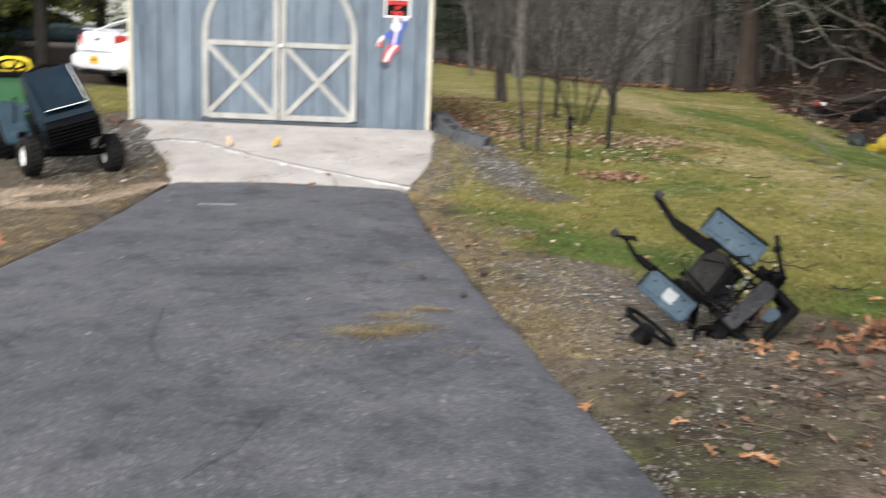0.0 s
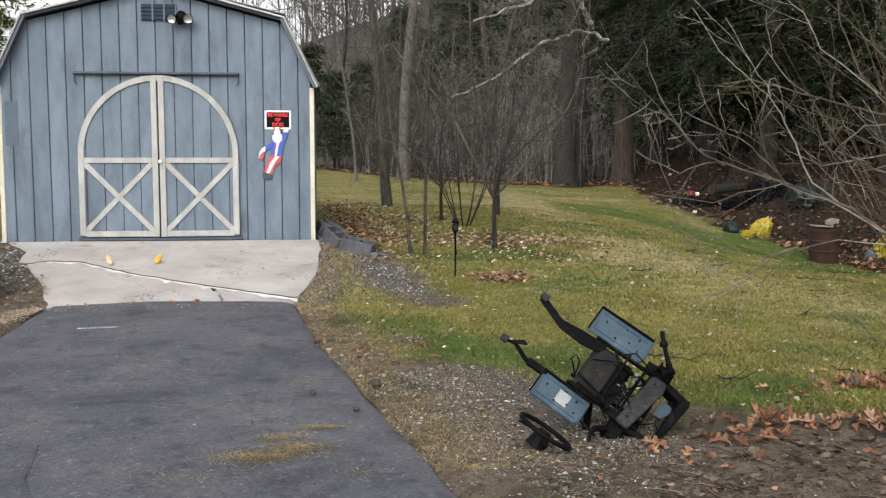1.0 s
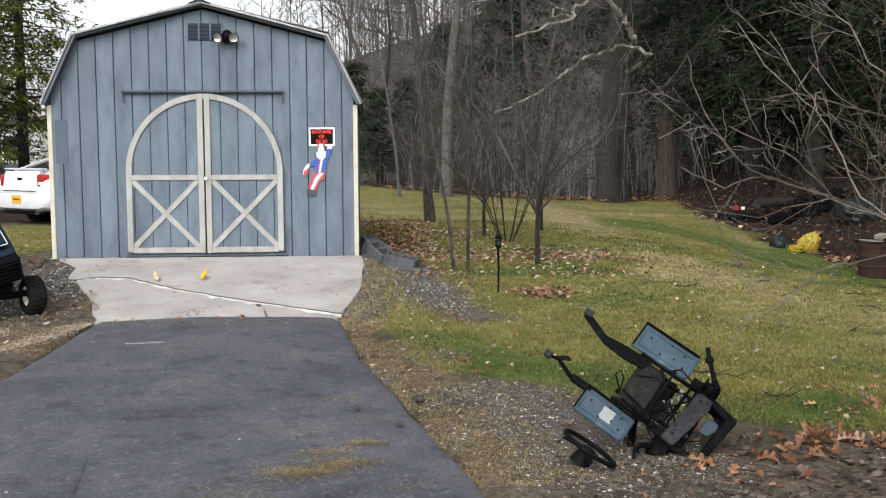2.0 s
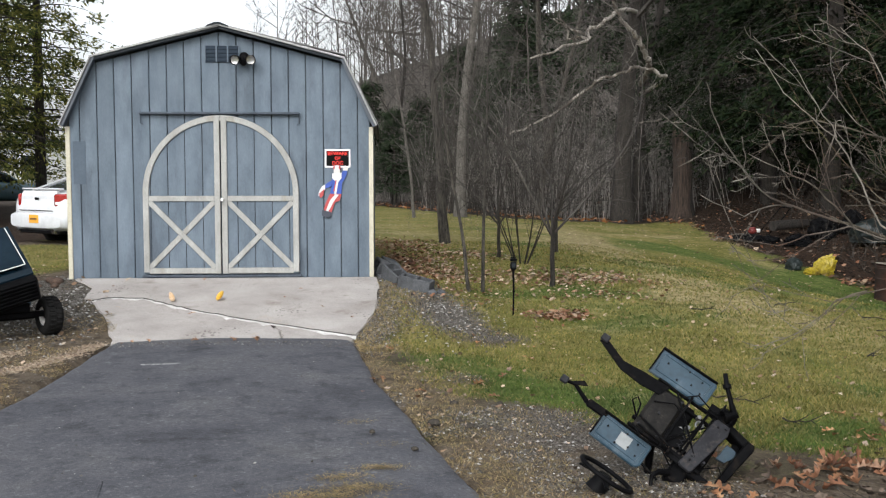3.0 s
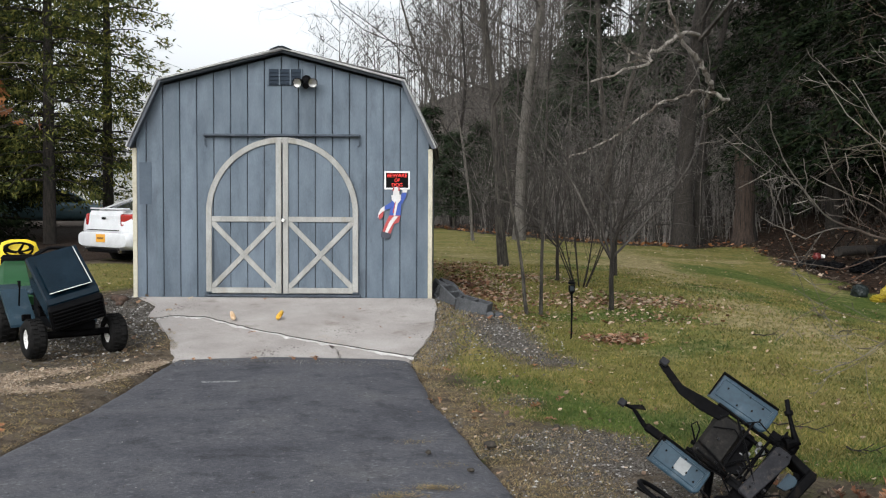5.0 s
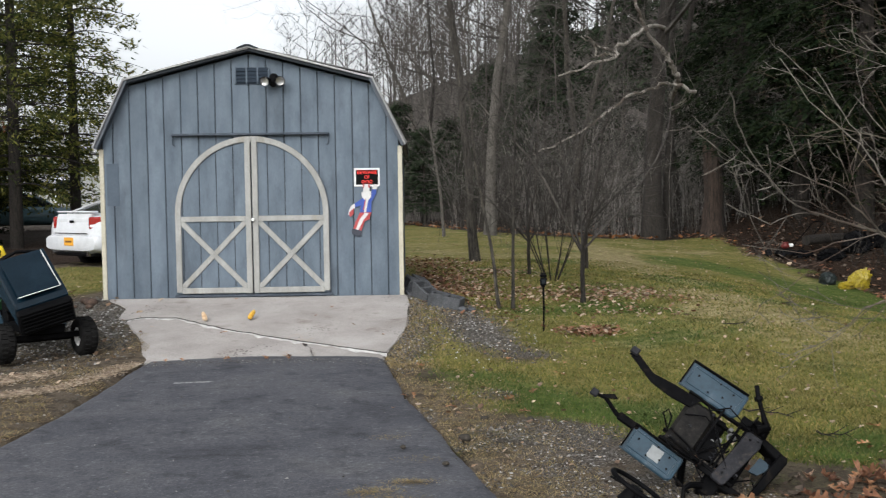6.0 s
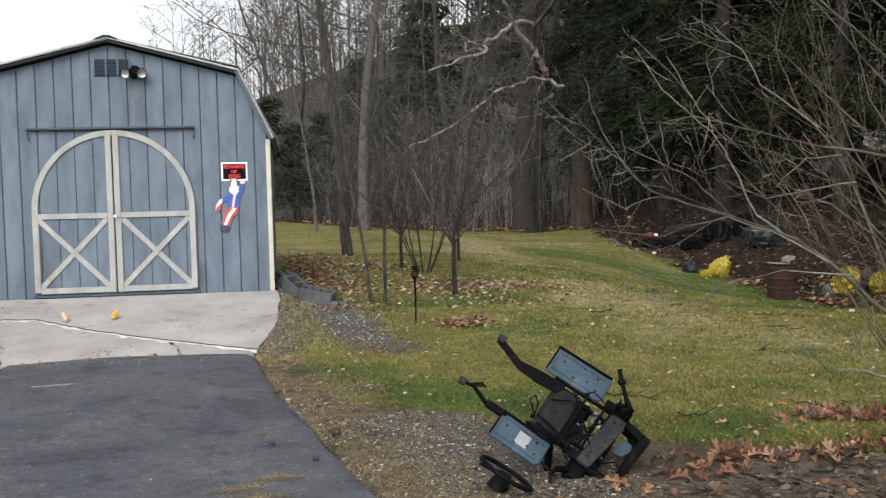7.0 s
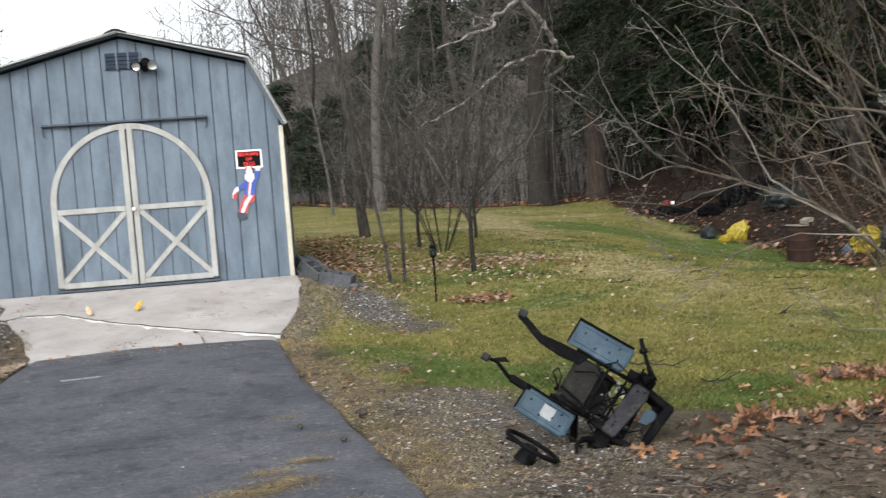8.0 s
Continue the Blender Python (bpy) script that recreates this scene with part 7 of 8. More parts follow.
    engine = part("engine", Geo().box((0, 0, 0.28), (0.18, 0.18, 0.14), 0.04).tube([(0, 0, 0.34), (0, 0, 0.38)], 0.08, 18), DULL_RED, m, "red engine cover", True)
    part("fuel_tank", Geo().box((-0.14, 0.05, 0.29), (0.07, 0.14, 0.09), 0.02), WHITE_PAINT, engine, "white fuel tank", True)
    for sx in (-1, 1):
        for sy in (-1, 1):
            wheel(m, pose(sx * 0.30, sy * 0.26, 0.10, 0, 0, 90), 0.10, 0.05, 0.055, GREY_STEEL, 12)
    for sy in (-1, 1):
        part("handle_bar", Geo().tube([(-0.30, sy * 0.2, 0.15), (-0.75, sy * 0.2, 0.55), (-1.05, sy * 0.19, 0.85)], 0.013, 8), BLACK_METAL, m)
    part("grip", Geo().tube([(-1.05, -0.19, 0.85), (-1.08, 0, 0.88), (-1.05, 0.19, 0.85)], 0.016, 8), BLACK_PLASTIC, m)
    # covered trailer and a dark tank deeper under the evergreens
    x, y = 14.1, 24.6
    t = thing("covered_trailer", on_ground(x, y, 0, 0, 0, 12), "dark tarp-covered utility trailer under the evergreens", "trailer")
    part("load", crumpled(9, (1.1, 0.75, 0.75), 3.0, 0.12), TARP_DARK, t, "dark green tarp over the load", True, pose(0, 0, 0.45))
    part("bed", Geo().box((0, 0, 0.5), (2.2, 1.3, 0.12), 0.02), BLACK_METAL, t)
    for s in (-1, 1):
        wheel(t, pose(0, s * 0.72, 0.27, 0, 0, 90), 0.27, 0.16, 0.15, BLACK_METAL, 14)
    part("drawbar", Geo().tube([(1.1, 0, 0.48), (2.0, 0, 0.35)], 0.03, 8), BLACK_METAL, t)
    solo("pale_crate", Geo().box((0, 0, 0.2), (0.5, 0.4, 0.4), 0.02).box((0, 0, 0.42), (0.54, 0.44, 0.04), 0.01), WHITE_WHEEL, on_ground(15.0, 24.4, 1.05, 0, 0, 20) @ pose(-0.3, 0.1, 0), "weathered white crate on the covered load", "crate")
    solo("dark_tarp", crumpled(14, (0.7, 0.5, 0.4)), TARP_DARK, on_ground(11.6, 24.0, 0, 0, 0, 10), "crumpled dark tarp heap on the leaves", "tarp", "", "", True)
    for x, y, s in ((10.2, 25.2, (0.34, 0.3, 0.2)), (10.9, 25.4, (0.42, 0.36, 0.36)), (9.75, 25.9, (0.24, 0.2, 0.14)), (11.5, 25.1, (0.3, 0.25, 0.4))):
        solo("black_bag", crumpled(x, s, 7.0, 0.45), BLACK_PLASTIC, on_ground(x, y, -0.02, 0, 0, x * 90), "crumpled black plastic bag heap on the leaves", "bag", "dumped bags", "", True)
    solo("fallen_log", Geo().tube([(-1.2, 0, 0.1), (-0.3, 0.1, 0.13), (0.9, 0.05, 0.12), (1.6, -0.1, 0.16)], [0.13, 0.12, 0.10, 0.07], 10), BARK_DARK, on_ground(10.9, 26.4, 0, 0, 0, 25), "dark fallen log on the leaf litter", "log", "", "", True)


build_junk()


# ---- leafless shrub tree in the foreground, and an oak branch ----
def build_shrub():
    rng = random.Random(33)
    s = thing("foreground_tree", pose(2.6, 3.86, 0), "small leafless tree with long pale spreading twigs", "tree")
    part("trunk", Geo().tube([(0.02, -0.02, -0.1), (0.0, -0.01, 0.35), (0.0, 0, 0.83), (0.02, 0.02, 1.37), (0.05, 0.05, 1.9), (0.1, 0.1, 2.6), (0.12, 0.15, 3.4)], [0.06, 0.046, 0.042, 0.036, 0.028, 0.018, 0.008], 12), BARK_DARK, s, "", True)
    # each limb: how thick it starts, how twiggy it is, and its course
    limbs = [(0.0155, 0.25, [(0.01, 0.02, 0.9), (-0.28, -0.02, 1.13), (-0.45, -0.03, 1.28), (-0.61, -0.05, 1.38), (-0.85, -0.06, 1.47), (-0.98, -0.085, 1.51)]),
             (0.0072, 0.2, [(-0.95, -0.08, 1.50), (-1.12, -0.11, 1.55), (-1.2, -0.15, 1.57), (-1.3, -0.18, 1.63), (-1.43, -0.26, 1.77), (-1.49, -0.3, 1.87), (-1.53, -0.34, 1.98)]),
             (0.006, 0.3, [(-0.88, -0.08, 1.47), (-0.99, -0.2, 1.53), (-1.08, -0.22, 1.61), (-1.15, -0.25, 1.65), (-1.25, -0.26, 1.69), (-1.36, -0.28, 1.74)]),
             (0.007, 0.3, [(-0.66, -0.05, 1.4), (-0.77, -0.04, 1.48), (-0.83, 0.06, 1.7), (-0.88, 0.12, 1.81), (-0.96, 0.19, 1.9), (-1.03, 0.25, 1.99), (-1.09, 0.42, 2.18)]),
             (0.012, 0.8, [(0.04, 0.07, 1.66), (-0.24, 0.14, 1.72), (-0.46, 0.2, 1.76), (-0.68, 0.27, 1.83), (-0.87, 0.34, 1.89), (-0.99, 0.37, 1.86)]),
             (0.004, 0.3, [(-0.84, 0.19, 1.82), (-0.89, 0.26, 1.94), (-0.96, 0.39, 2.14)]),
             (0.012, 0.8, [(0.0, 0.02, 0.82), (-0.11, 0.1, 1.15), (-0.17, 0.22, 1.48), (-0.21, 0.33, 1.71), (-0.33, 0.44, 1.91), (-0.38, 0.55, 2.14), (-0.38, 0.61, 2.32)]),
             (0.004, 0.5, [(-0.62, 0.25, 1.80), (-0.7, 0.32, 1.87), (-0.77, 0.45, 2.03)]),
             (0.004, 0.3, [(-1.14, -0.13, 1.55), (-1.28, -0.3, 1.56), (-1.39, -0.32, 1.53), (-1.55, -0.36, 1.6)]),
             (0.003, 0.0, [(-1.2, -0.26, 1.67), (-1.22, -0.26, 1.74), (-1.23, -0.25, 1.82)]),
             (0.003, 0.0, [(-1.36, -0.24, 1.69), (-1.37, -0.28, 1.74), (-1.38, -0.27, 1.8)]),
             (0.006, 0.5, [(-0.47, -0.04, 1.29), (-0.73, -0.1, 1.42), (-0.93, -0.14, 1.48), (-1.11, -0.2, 1.45), (-1.23, -0.26, 1.42), (-1.5, -0.38, 1.46)]),
             (0.006, 0.5, [(-0.31, -0.03, 1.15), (-0.44, -0.16, 1.25), (-0.77, -0.26, 1.28), (-1.08, -0.37, 1.24)]),
             (0.004, 1.2, [(-0.95, -0.32, 1.27), (-1.08, -0.37, 1.23), (-1.14, -0.38, 1.18), (-1.22, -0.37, 1.12)]),
             (0.007, 0.3, [(0.02, 0.01, 0.72), (-0.19, 0.01, 0.81), (-0.32, -0.01, 0.85), (-0.47, -0.02, 0.86), (-0.58, -0.03, 0.98), (-0.69, -0.05, 1.07)]),
             (0.004, 0.2, [(-0.26, 0.0, 0.83), (-0.31, 0.0, 0.91), (-0.35, -0.01, 1.03)]),
             (0.008, 0.6, [(0.02, 0.01, 0.76), (-0.03, 0.06, 0.86), (-0.08, 0.18, 1.21), (-0.13, 0.24, 1.33), (-0.17, 0.3, 1.48)]),
             (0.009, 0.9, [(0.03, 0.05, 1.29), (-0.1, 0.16, 1.5), (-0.19, 0.27, 1.74), (-0.23, 0.38, 2.02), (-0.23, 0.48, 2.32)]),
             (0.009, 0.9, [(0.05, 0.06, 1.45), (-0.01, 0.18, 1.69), (-0.08, 0.32, 1.94), (-0.08, 0.56, 2.44)]),
             (0.008, 0.8, [(0.04, 0.04, 1.15), (-0.22, 0.04, 1.37), (-0.43, 0.02, 1.51), (-0.61, 0.0, 1.58), (-0.79, -0.08, 1.77)]),
             (0.006, 0.7, [(-0.18, 0.27, 1.6), (-0.3, 0.25, 1.58), (-0.63, 0.16, 1.54), (-0.78, 0.11, 1.59)]),
             (0.006, 0.8, [(-0.27, 0.40, 1.83), (-0.49, 0.5, 2.03), (-0.56, 0.53, 2.18), (-0.68, 0.55, 2.29)]),
             (0.005, 0.6, [(-0.21, 0.33, 1.71), (-0.39, 0.29, 1.7), (-0.52, 0.24, 1.61), (-0.58, 0.18, 1.58)])]
    for k in range(9):
        z = 1.1 + 0.2 * k
        way = Vector((rng.uniform(-0.9, -0.3), rng.uniform(0.1, 0.9), rng.uniform(0.5, 1.1))).normalized()
        start, long = Vector((0.06, 0.03, z)), rng.uniform(0.7, 1.2)
        limbs.append((0.008, 0.9, [start + way * long * t + Vector((-0.12, 0.05, 0.1)) * t * t for t in (0, 0.35, 0.7, 1.0)]))
    spec = [(5, 4, 3, 0.55, 0.08, 0.05, (25, 55), 0.2), (4, 3, 1, 0.5, 0.12, 0.05, (30, 60), 0.15), (3, 3, 0, 0, 0.14, 0.03, (30, 60), 0.2)]
    for r0, twiggy, pts in limbs:
        g = Geo()
        smooth = []
        for a, b in zip(pts, pts[1:]):
            for j in range(3):
                p = Vector(a).lerp(Vector(b), j / 3)
                smooth.append(p + Vector((rng.gauss(0, 0.0025), rng.gauss(0, 0.005), rng.gauss(0, 0.0025))))
        smooth.append(Vector(pts[-1]))
        n = len(smooth)
        g.tube(smooth, [(r0 * 0.66 - 0.0014) * (1 - (0.6 if r0 > 0.015 else 0.95) * i / n) ** 1.3 + 0.0014 for i in range(n)], 7, None, False)
        for i in range(2, n - 1):
            if rng.random() < twiggy * 0.6:
                along = (smooth[i + 1] - smooth[i]).normalized()
                side = Matrix.Rotation(rng.uniform(0, 6.28), 3, along) @ along.orthogonal().normalized()
                way = along * 0.7 + side * 0.7 + Vector((-0.1, 0, 0.25))
                grow(g, rng, smooth[i], way, rng.uniform(0.15, 0.5), 0.0017, 0, spec)
        part("limb", g, LIMB_BROWN if r0 > 0.0075 else SHRUB_TWIG, s, "brown twiggy limb" if r0 > 0.0075 else "pale twiggy limb", True)
    # thicket of thin stems further right
    t = thing("thicket_shrub", pose(5.6, 8.6, ground_z(5.6, 8.6)), "dense leafless brown shrub thicket", "shrub")
    for k in range(15):
        g = Geo()
        a = rng.uniform(0, 6.28)
        grow(g, rng, Vector((0.5 * math.cos(a) + 0.3, 0.6 * math.sin(a), -0.05)), Vector((-0.4 + 0.35 * math.cos(a), 0.4 * math.sin(a), 1.0)), rng.uniform(2.6, 4.2), 0.008, 0,
             [(8, 5, 7, 0.42, 0.06, 0.03, (25, 60), 0.2), (5, 3, 3, 0.5, 0.12, 0.03, (25, 60), 0.2), (3, 3, 0, 0, 0.14, 0.02, (30, 60), 0.2)])
        part("stem", g, TWIG_RED, t, "thin branching stem")


LEAF_SHAPE = [(0, 0.0), (0.05, 0.10), (0.17, 0.16), (0.15, 0.24), (0.06, 0.27), (0.09, 0.36), (0.28, 0.46), (0.25, 0.55), (0.08, 0.55), (0.10, 0.64), (0.25, 0.76), (0.20, 0.84), (0.07, 0.80), (0.06, 0.92), (0.0, 1.0)]


def leaf_into(g, rng, m, size, curl):
    """A lobed oak leaf, slightly folded along its rib and curled."""
    right = [(x, y) for x, y in LEAF_SHAPE]
    wide = rng.uniform(0.8, 1.15)
    bend, twist = rng.uniform(-curl, curl), rng.uniform(-curl, curl)
    shape = lambda x, y: (x * wide * size, (y - 0.5) * size, size * (abs(x) * curl * 0.9 + bend * (y - 0.5) ** 2 * 2.2 + twist * x * (y - 0.5) * 2))
    n = len(right)
    verts = [shape(0, y) for _, y in right] + [shape(x, y) for x, y in right[1:-1]] + [shape(-x, y) for x, y in right[1:-1]]
    faces = []
    for s in range(2):
        base = n + s * (n - 2) - 1
        for i in range(n - 1):
            a, b = i, i + 1
            ring = [a, b] + ([base + b] if b < n - 1 else []) + ([base + a] if a > 0 else [])
            faces.append(tuple(ring if s == 0 else ring[::-1]))
    g.add(verts, faces, m)


def small_leaf(g, rng, x, y, z, size):
    """A leaf of six corners for the far scatter."""
    a, t = rng.uniform(0, 6.28), rng.uniform(-0.9, 0.9)
    c, s = math.cos(a), math.sin(a)
    pts = [(-0.5, 0, 0.1), (-0.15, 0.3, 0.0), (0.2, 0.26, 0.05), (0.5, 0, 0.15), (0.15, -0.3, 0.1), (-0.2, -0.24, 0.02)]
    g.add([(x + (px * c - py * s) * size, y + (px * s + py * c) * size, z + (pz + py * t + px * t * 0.4 + 0.12) * size) for px, py, pz in pts], [(0, 1, 2, 3, 4, 5)])


def build_oak_branch():
    rng = random.Random(44)
    t = thing("oak_sapling", pose(-4.1, 6.7, 0), "young oak with a few dry orange leaves", "tree")
    part("trunk", Geo().tube([(0, 0, -0.1), (0.05, 0.02, 1.0), (0.1, 0.05, 2.1), (0.1, 0.05, 3.2)], [0.05, 0.04, 0.028, 0.008], 8), BARK, t, "", True)
    spec = [(6, 4, 5, 0.45, 0.07, 0.02, (25, 50), 0.3), (4, 3, 4, 0.5, 0.1, 0.02, (25, 50), 0.2), (3, 3, 0, 0, 0.1, 0.02, (30, 50), 0.2)]
    for z, up in ((1.9, 0.35), (2.1, 0.25), (2.35, 0.15), (2.0, 0.05)):
        g = Geo()
        grow(g, rng, Vector((0.1, 0.05, z)), Vector((1.0, rng.uniform(-0.1, 0.3), up)), 1.25, 0.012, 0, spec)
        part("branch", g, SHRUB_TWIG, t, "thin bare branch")
    g = Geo()
    for k in range(26):
        p = Vector((1.12 + rng.gauss(0, 0.12), 0.25 + rng.gauss(0, 0.15), 2.26 + rng.gauss(0, 0.1)))
        leaf_into(g, rng, Matrix.Translation(p) @ Euler((rng.uniform(0, 6), rng.uniform(0, 6), rng.uniform(0, 6))).to_matrix().to_4x4(), rng.uniform(0.08, 0.13), 0.35)
    part("foliage", g, LEAF_ORANGE, t, "dry orange-brown leaves")


build_shrub()
build_oak_branch()


# ---- fallen sticks on the lawn ----
def build_sticks():
    rng = random.Random(91)
    spots = [(2.55, 7.45, 0.42, -38), (2.75, 6.75, 0.22, -30), (5.18, 14.26, 0.5, 60), (4.89, 12.46, 0.4, 20), (5.4, 10.7, 0.45, -50), (5.6, 11.5, 0.35, -20), (3.65, 11.79, 0.3, 15), (4.4, 9.2, 0.3, 70), (3.62, 6.72, 0.5, 110), (3.8, 6.6, 0.4, 60), (6.6, 13.0, 0.4, 130), (3.0, 5.3, 0.3, 15), (2.4, 5.0, 0.22, 80), (1.9, 4.6, 0.2, 160)]
    for x, y, long, turn in spots:
        g = Geo()
        line = [Vector((long * (k / 6 - 0.5), rng.gauss(0, 0.02), 0.012 + 0.03 * rng.random())) for k in range(7)]
        g.tube(line, [0.007 * (1 - 0.1 * k) for k in range(7)], 6)
        for k in (2, 3, 5):
            side = Vector((rng.uniform(0.04, 0.12), rng.choice((-1, 1)) * rng.uniform(0.04, 0.1), rng.uniform(0.0, 0.06)))
            g.tube([line[k], line[k] + side], [0.004, 0.0015], 5)
        solo("fallen_stick", g, BARK_DARK, pose(x, y, lie(x, y), 0, 0, turn), "dark crooked stick fallen on the ground", "stick", "fallen sticks", "", True)


build_sticks()


# ---- marks on the drive ----
MARK_DARK = asphalt_material("rubbed_asphalt", 0.8)
SCUFF = material("pale_scuff", (0.22, 0.22, 0.22), (0.36, 0.36, 0.36), 6.0, 120.0, 0.9, 0.4, 0.004, third=(0.08, 0.08, 0.085), third_scale=22.0, third_at=(0.5, 0.56))


def drive_z(x, y):
    a, b = drive_left(y), drive_right(y)
    k = (x - a) / (b - a)
    rut = -0.012 * math.exp(-((x + 0.9 - 0.08 * y) / 0.3) ** 2) + 0.01 * noise.noise((x * 0.8, y * 0.8, 9)) + 0.004 * noise.noise((x * 5, y * 5, 2))
    return ground_z(x, min(y, 9.6)) + 0.012 + rut + 0.018 * math.sin(math.pi * min(1, max(0, k)))


def ground_at(x, y):
    """The top of whatever lies there: drive, ramp or earth."""
    if y < 10.3 and drive_left(y) < x < drive_right(y):
        return drive_z(x, y)
    if 10.3 <= y < 12.95 and ramp_left(y) < x < ramp_right(y):
        return ramp_z(y)
    return lie(x, y)


def mark(points, wide, surface, name, label):
    """A thin mark along a line on the drive, with a ragged outline."""
    g = Geo()
    pts = []
    for (x0, y0), (x1, y1) in zip(points, points[1:]):
        pts += [(x0 + (x1 - x0) * k / 10, y0 + (y1 - y0) * k / 10) for k in range(10)]
    pts.append(points[-1])
    n = len(pts)
    for i, (x, y) in enumerate(pts):
        ax, ay = pts[max(0, i - 1)]
        bx, by = pts[min(n - 1, i + 1)]
        d = Vector((bx - ax, by - ay)).normalized()
        w = wide * math.sin(math.pi * (i + 0.6) / (n + 0.2)) ** 0.5
        for s in (-1, -0.4, 0.4, 1):
            q = s * w / 2 * (1 + 0.35 * noise.noise((x * 9, y * 9, s)))
            px, py = x - d.y * q, y + d.x * q
            g.v.append((px, py, drive_z(px, py) + (0.004 if abs(s) < 0.9 else -0.002)))
    g.f += [(i * 4 + k, i * 4 + k + 1, (i + 1) * 4 + k + 1, (i + 1) * 4 + k) for i in range(n - 1) for k in range(3)]
    part(name, g, surface, bpy.data.objects["driveway"], label)


mark([(-0.60, 4.74), (-0.36, 4.50), (-0.13, 4.60), (0.05, 4.86), (0.22, 5.15)], 0.17, MARK_DARK, "tyre_mark", "dark curved tyre mark")
mark([(-1.53, 5.6), (-1.45, 5.0), (-1.32, 4.66), (-1.05, 4.43)], 0.07, MARK_DARK, "tyre_mark", "dark curved tyre mark")
mark([(-0.88, 3.4), (-0.76, 3.7), (-0.70, 4.0)], 0.05, MARK_DARK, "tyre_mark", "dark curved tyre mark")
mark([(-2.12, 9.06), (-1.95, 9.08), (-1.78, 9.07)], 0.10, SCUFF, "scuff_mark", "pale scuff on the asphalt")


# ---- fallen leaves ----
def build_leaves():
    rng = random.Random(61)
    kinds = []
    for k in range(6):
        g = Geo()
        leaf_into(g, rng, Matrix.Identity(4), 1.0, 0.45)
        me = bpy.data.meshes.new("oak_leaf")
        me.from_pydata(g.v, [], g.f)
        me.materials.append(SINGLE_LEAF)
        kinds.append(me)
    spots = [(0.67, 4.35, 0.15), (1.05, 4.18, 0.10), (1.30, 3.79, 0.13), (1.22, 4.16, 0.09), (1.10, 3.87, 0.08), (1.74, 5.30, 0.19), (1.84, 5.12, 0.11), (2.08, 4.37, 0.13), (1.76, 3.97, 0.10), (2.34, 4.0, 0.13), (1.70, 5.22, 0.12), (1.62, 5.24, 0.10)]
    for k in range(9):
        spots.append((2.25 + k * 0.16 + rng.gauss(0, 0.06), 5.55 + rng.gauss(0.03, 0.09), rng.uniform(0.11, 0.18)))
    for k in range(26):
        x, y = rng.uniform(1.0, 4.2), rng.uniform(3.0, 6.0)
        spots.append((x, y, rng.uniform(0.06, 0.13)))
    for k in range(30):
        spots.append((rng.gauss(3.55, 0.4), rng.gauss(6.55, 0.2), rng.uniform(0.08, 0.14)))
    for k in range(16):
        spots.append((rng.uniform(-0.2, 1.6), rng.uniform(7.5, 11.0), rng.uniform(0.06, 0.12)))
    for k in range(8):
        spots.append((rng.uniform(-2.6, -0.5), 10.22 + rng.gauss(0, 0.05), rng.uniform(0.06, 0.12)))
    spots += [(-3.13, 7.22, 0.2), (-2.08, 11.25, 0.09), (-2.2, 12.8, 0.1), (-0.36, 11.05, 0.07), (-1.15, 11.9, 0.05), (-1.0, 12.3, 0.05), (-0.7, 11.5, 0.05)]
    for x, y, s in spots:
        ob = new("oak_leaf", rng.choice(kinds))
        ob.matrix_basis = pose(x, y, ground_at(x, y) + 0.012 + 0.06 * s, rng.gauss(0, 18), rng.gauss(0, 18), rng.uniform(0, 360)) @ Matrix.Diagonal((s, s, s, 1))
        tagged(ob, "dry orange-brown oak leaf on the ground", "leaf", "fallen oak leaves")
    # drifts and scatter
    g, red, dull, rust = Geo(), Geo(), Geo(), Geo()
    for k in range(260):
        x, y = rng.gauss(1.93, 0.17), rng.gauss(11.45, 0.13)
        small_leaf(red if rng.random() < 0.6 else g, rng, x, y, ground_at(x, y) + rng.uniform(0, 0.04), rng.uniform(0.035, 0.08))
    for cx, cy, sx, sy, n in ((0.25, 15.6, 0.35, 0.9, 420), (0.75, 14.5, 0.3, 0.5, 160), (0.2, 19.0, 0.5, 1.0, 260), (1.35, 16.9, 0.35, 0.5, 130), (2.0, 14.2, 0.45, 0.35, 150), (2.9, 14.3, 0.5, 0.35, 170), (2.6, 12.9, 0.4, 0.3, 60), (0.9, 12.8, 0.5, 0.5, 70), (0.1, 14.3, 0.2, 0.6, 160)):
        for k in range(int(n * 3.0)):
            x, y = rng.gauss(cx, sx), rng.gauss(cy, sy)
            if x < 0.0 and y < 17.9:
                continue
            small_leaf(red if rng.random() < (0.75 if x < 0.7 else 0.25) else g, rng, x, y, ground_at(x, y) + rng.uniform(0, 0.02), rng.uniform(0.03, 0.075))
    for k in range(3600):
        y = 6.0 + 26 * rng.random() ** 1.4
        x = rng.uniform(-0.2, 10)
        if litter(x, y) > 0.8 or (x < drive_right(min(y, 10.2)) and y < 10.3) or (y > 10.2 and x < 0.1 and y < 18):
            continue
        small_leaf(g, rng, x, y, ground_at(x, y) + 0.008, 0.018 + 0.04 * rng.random() ** 1.5)
    for k in range(500):
        x, y = rng.uniform(-8, -2.9), rng.uniform(6.5, 17)
        small_leaf(g, rng, x, y, ground_at(x, y) + 0.01, rng.uniform(0.03, 0.08))
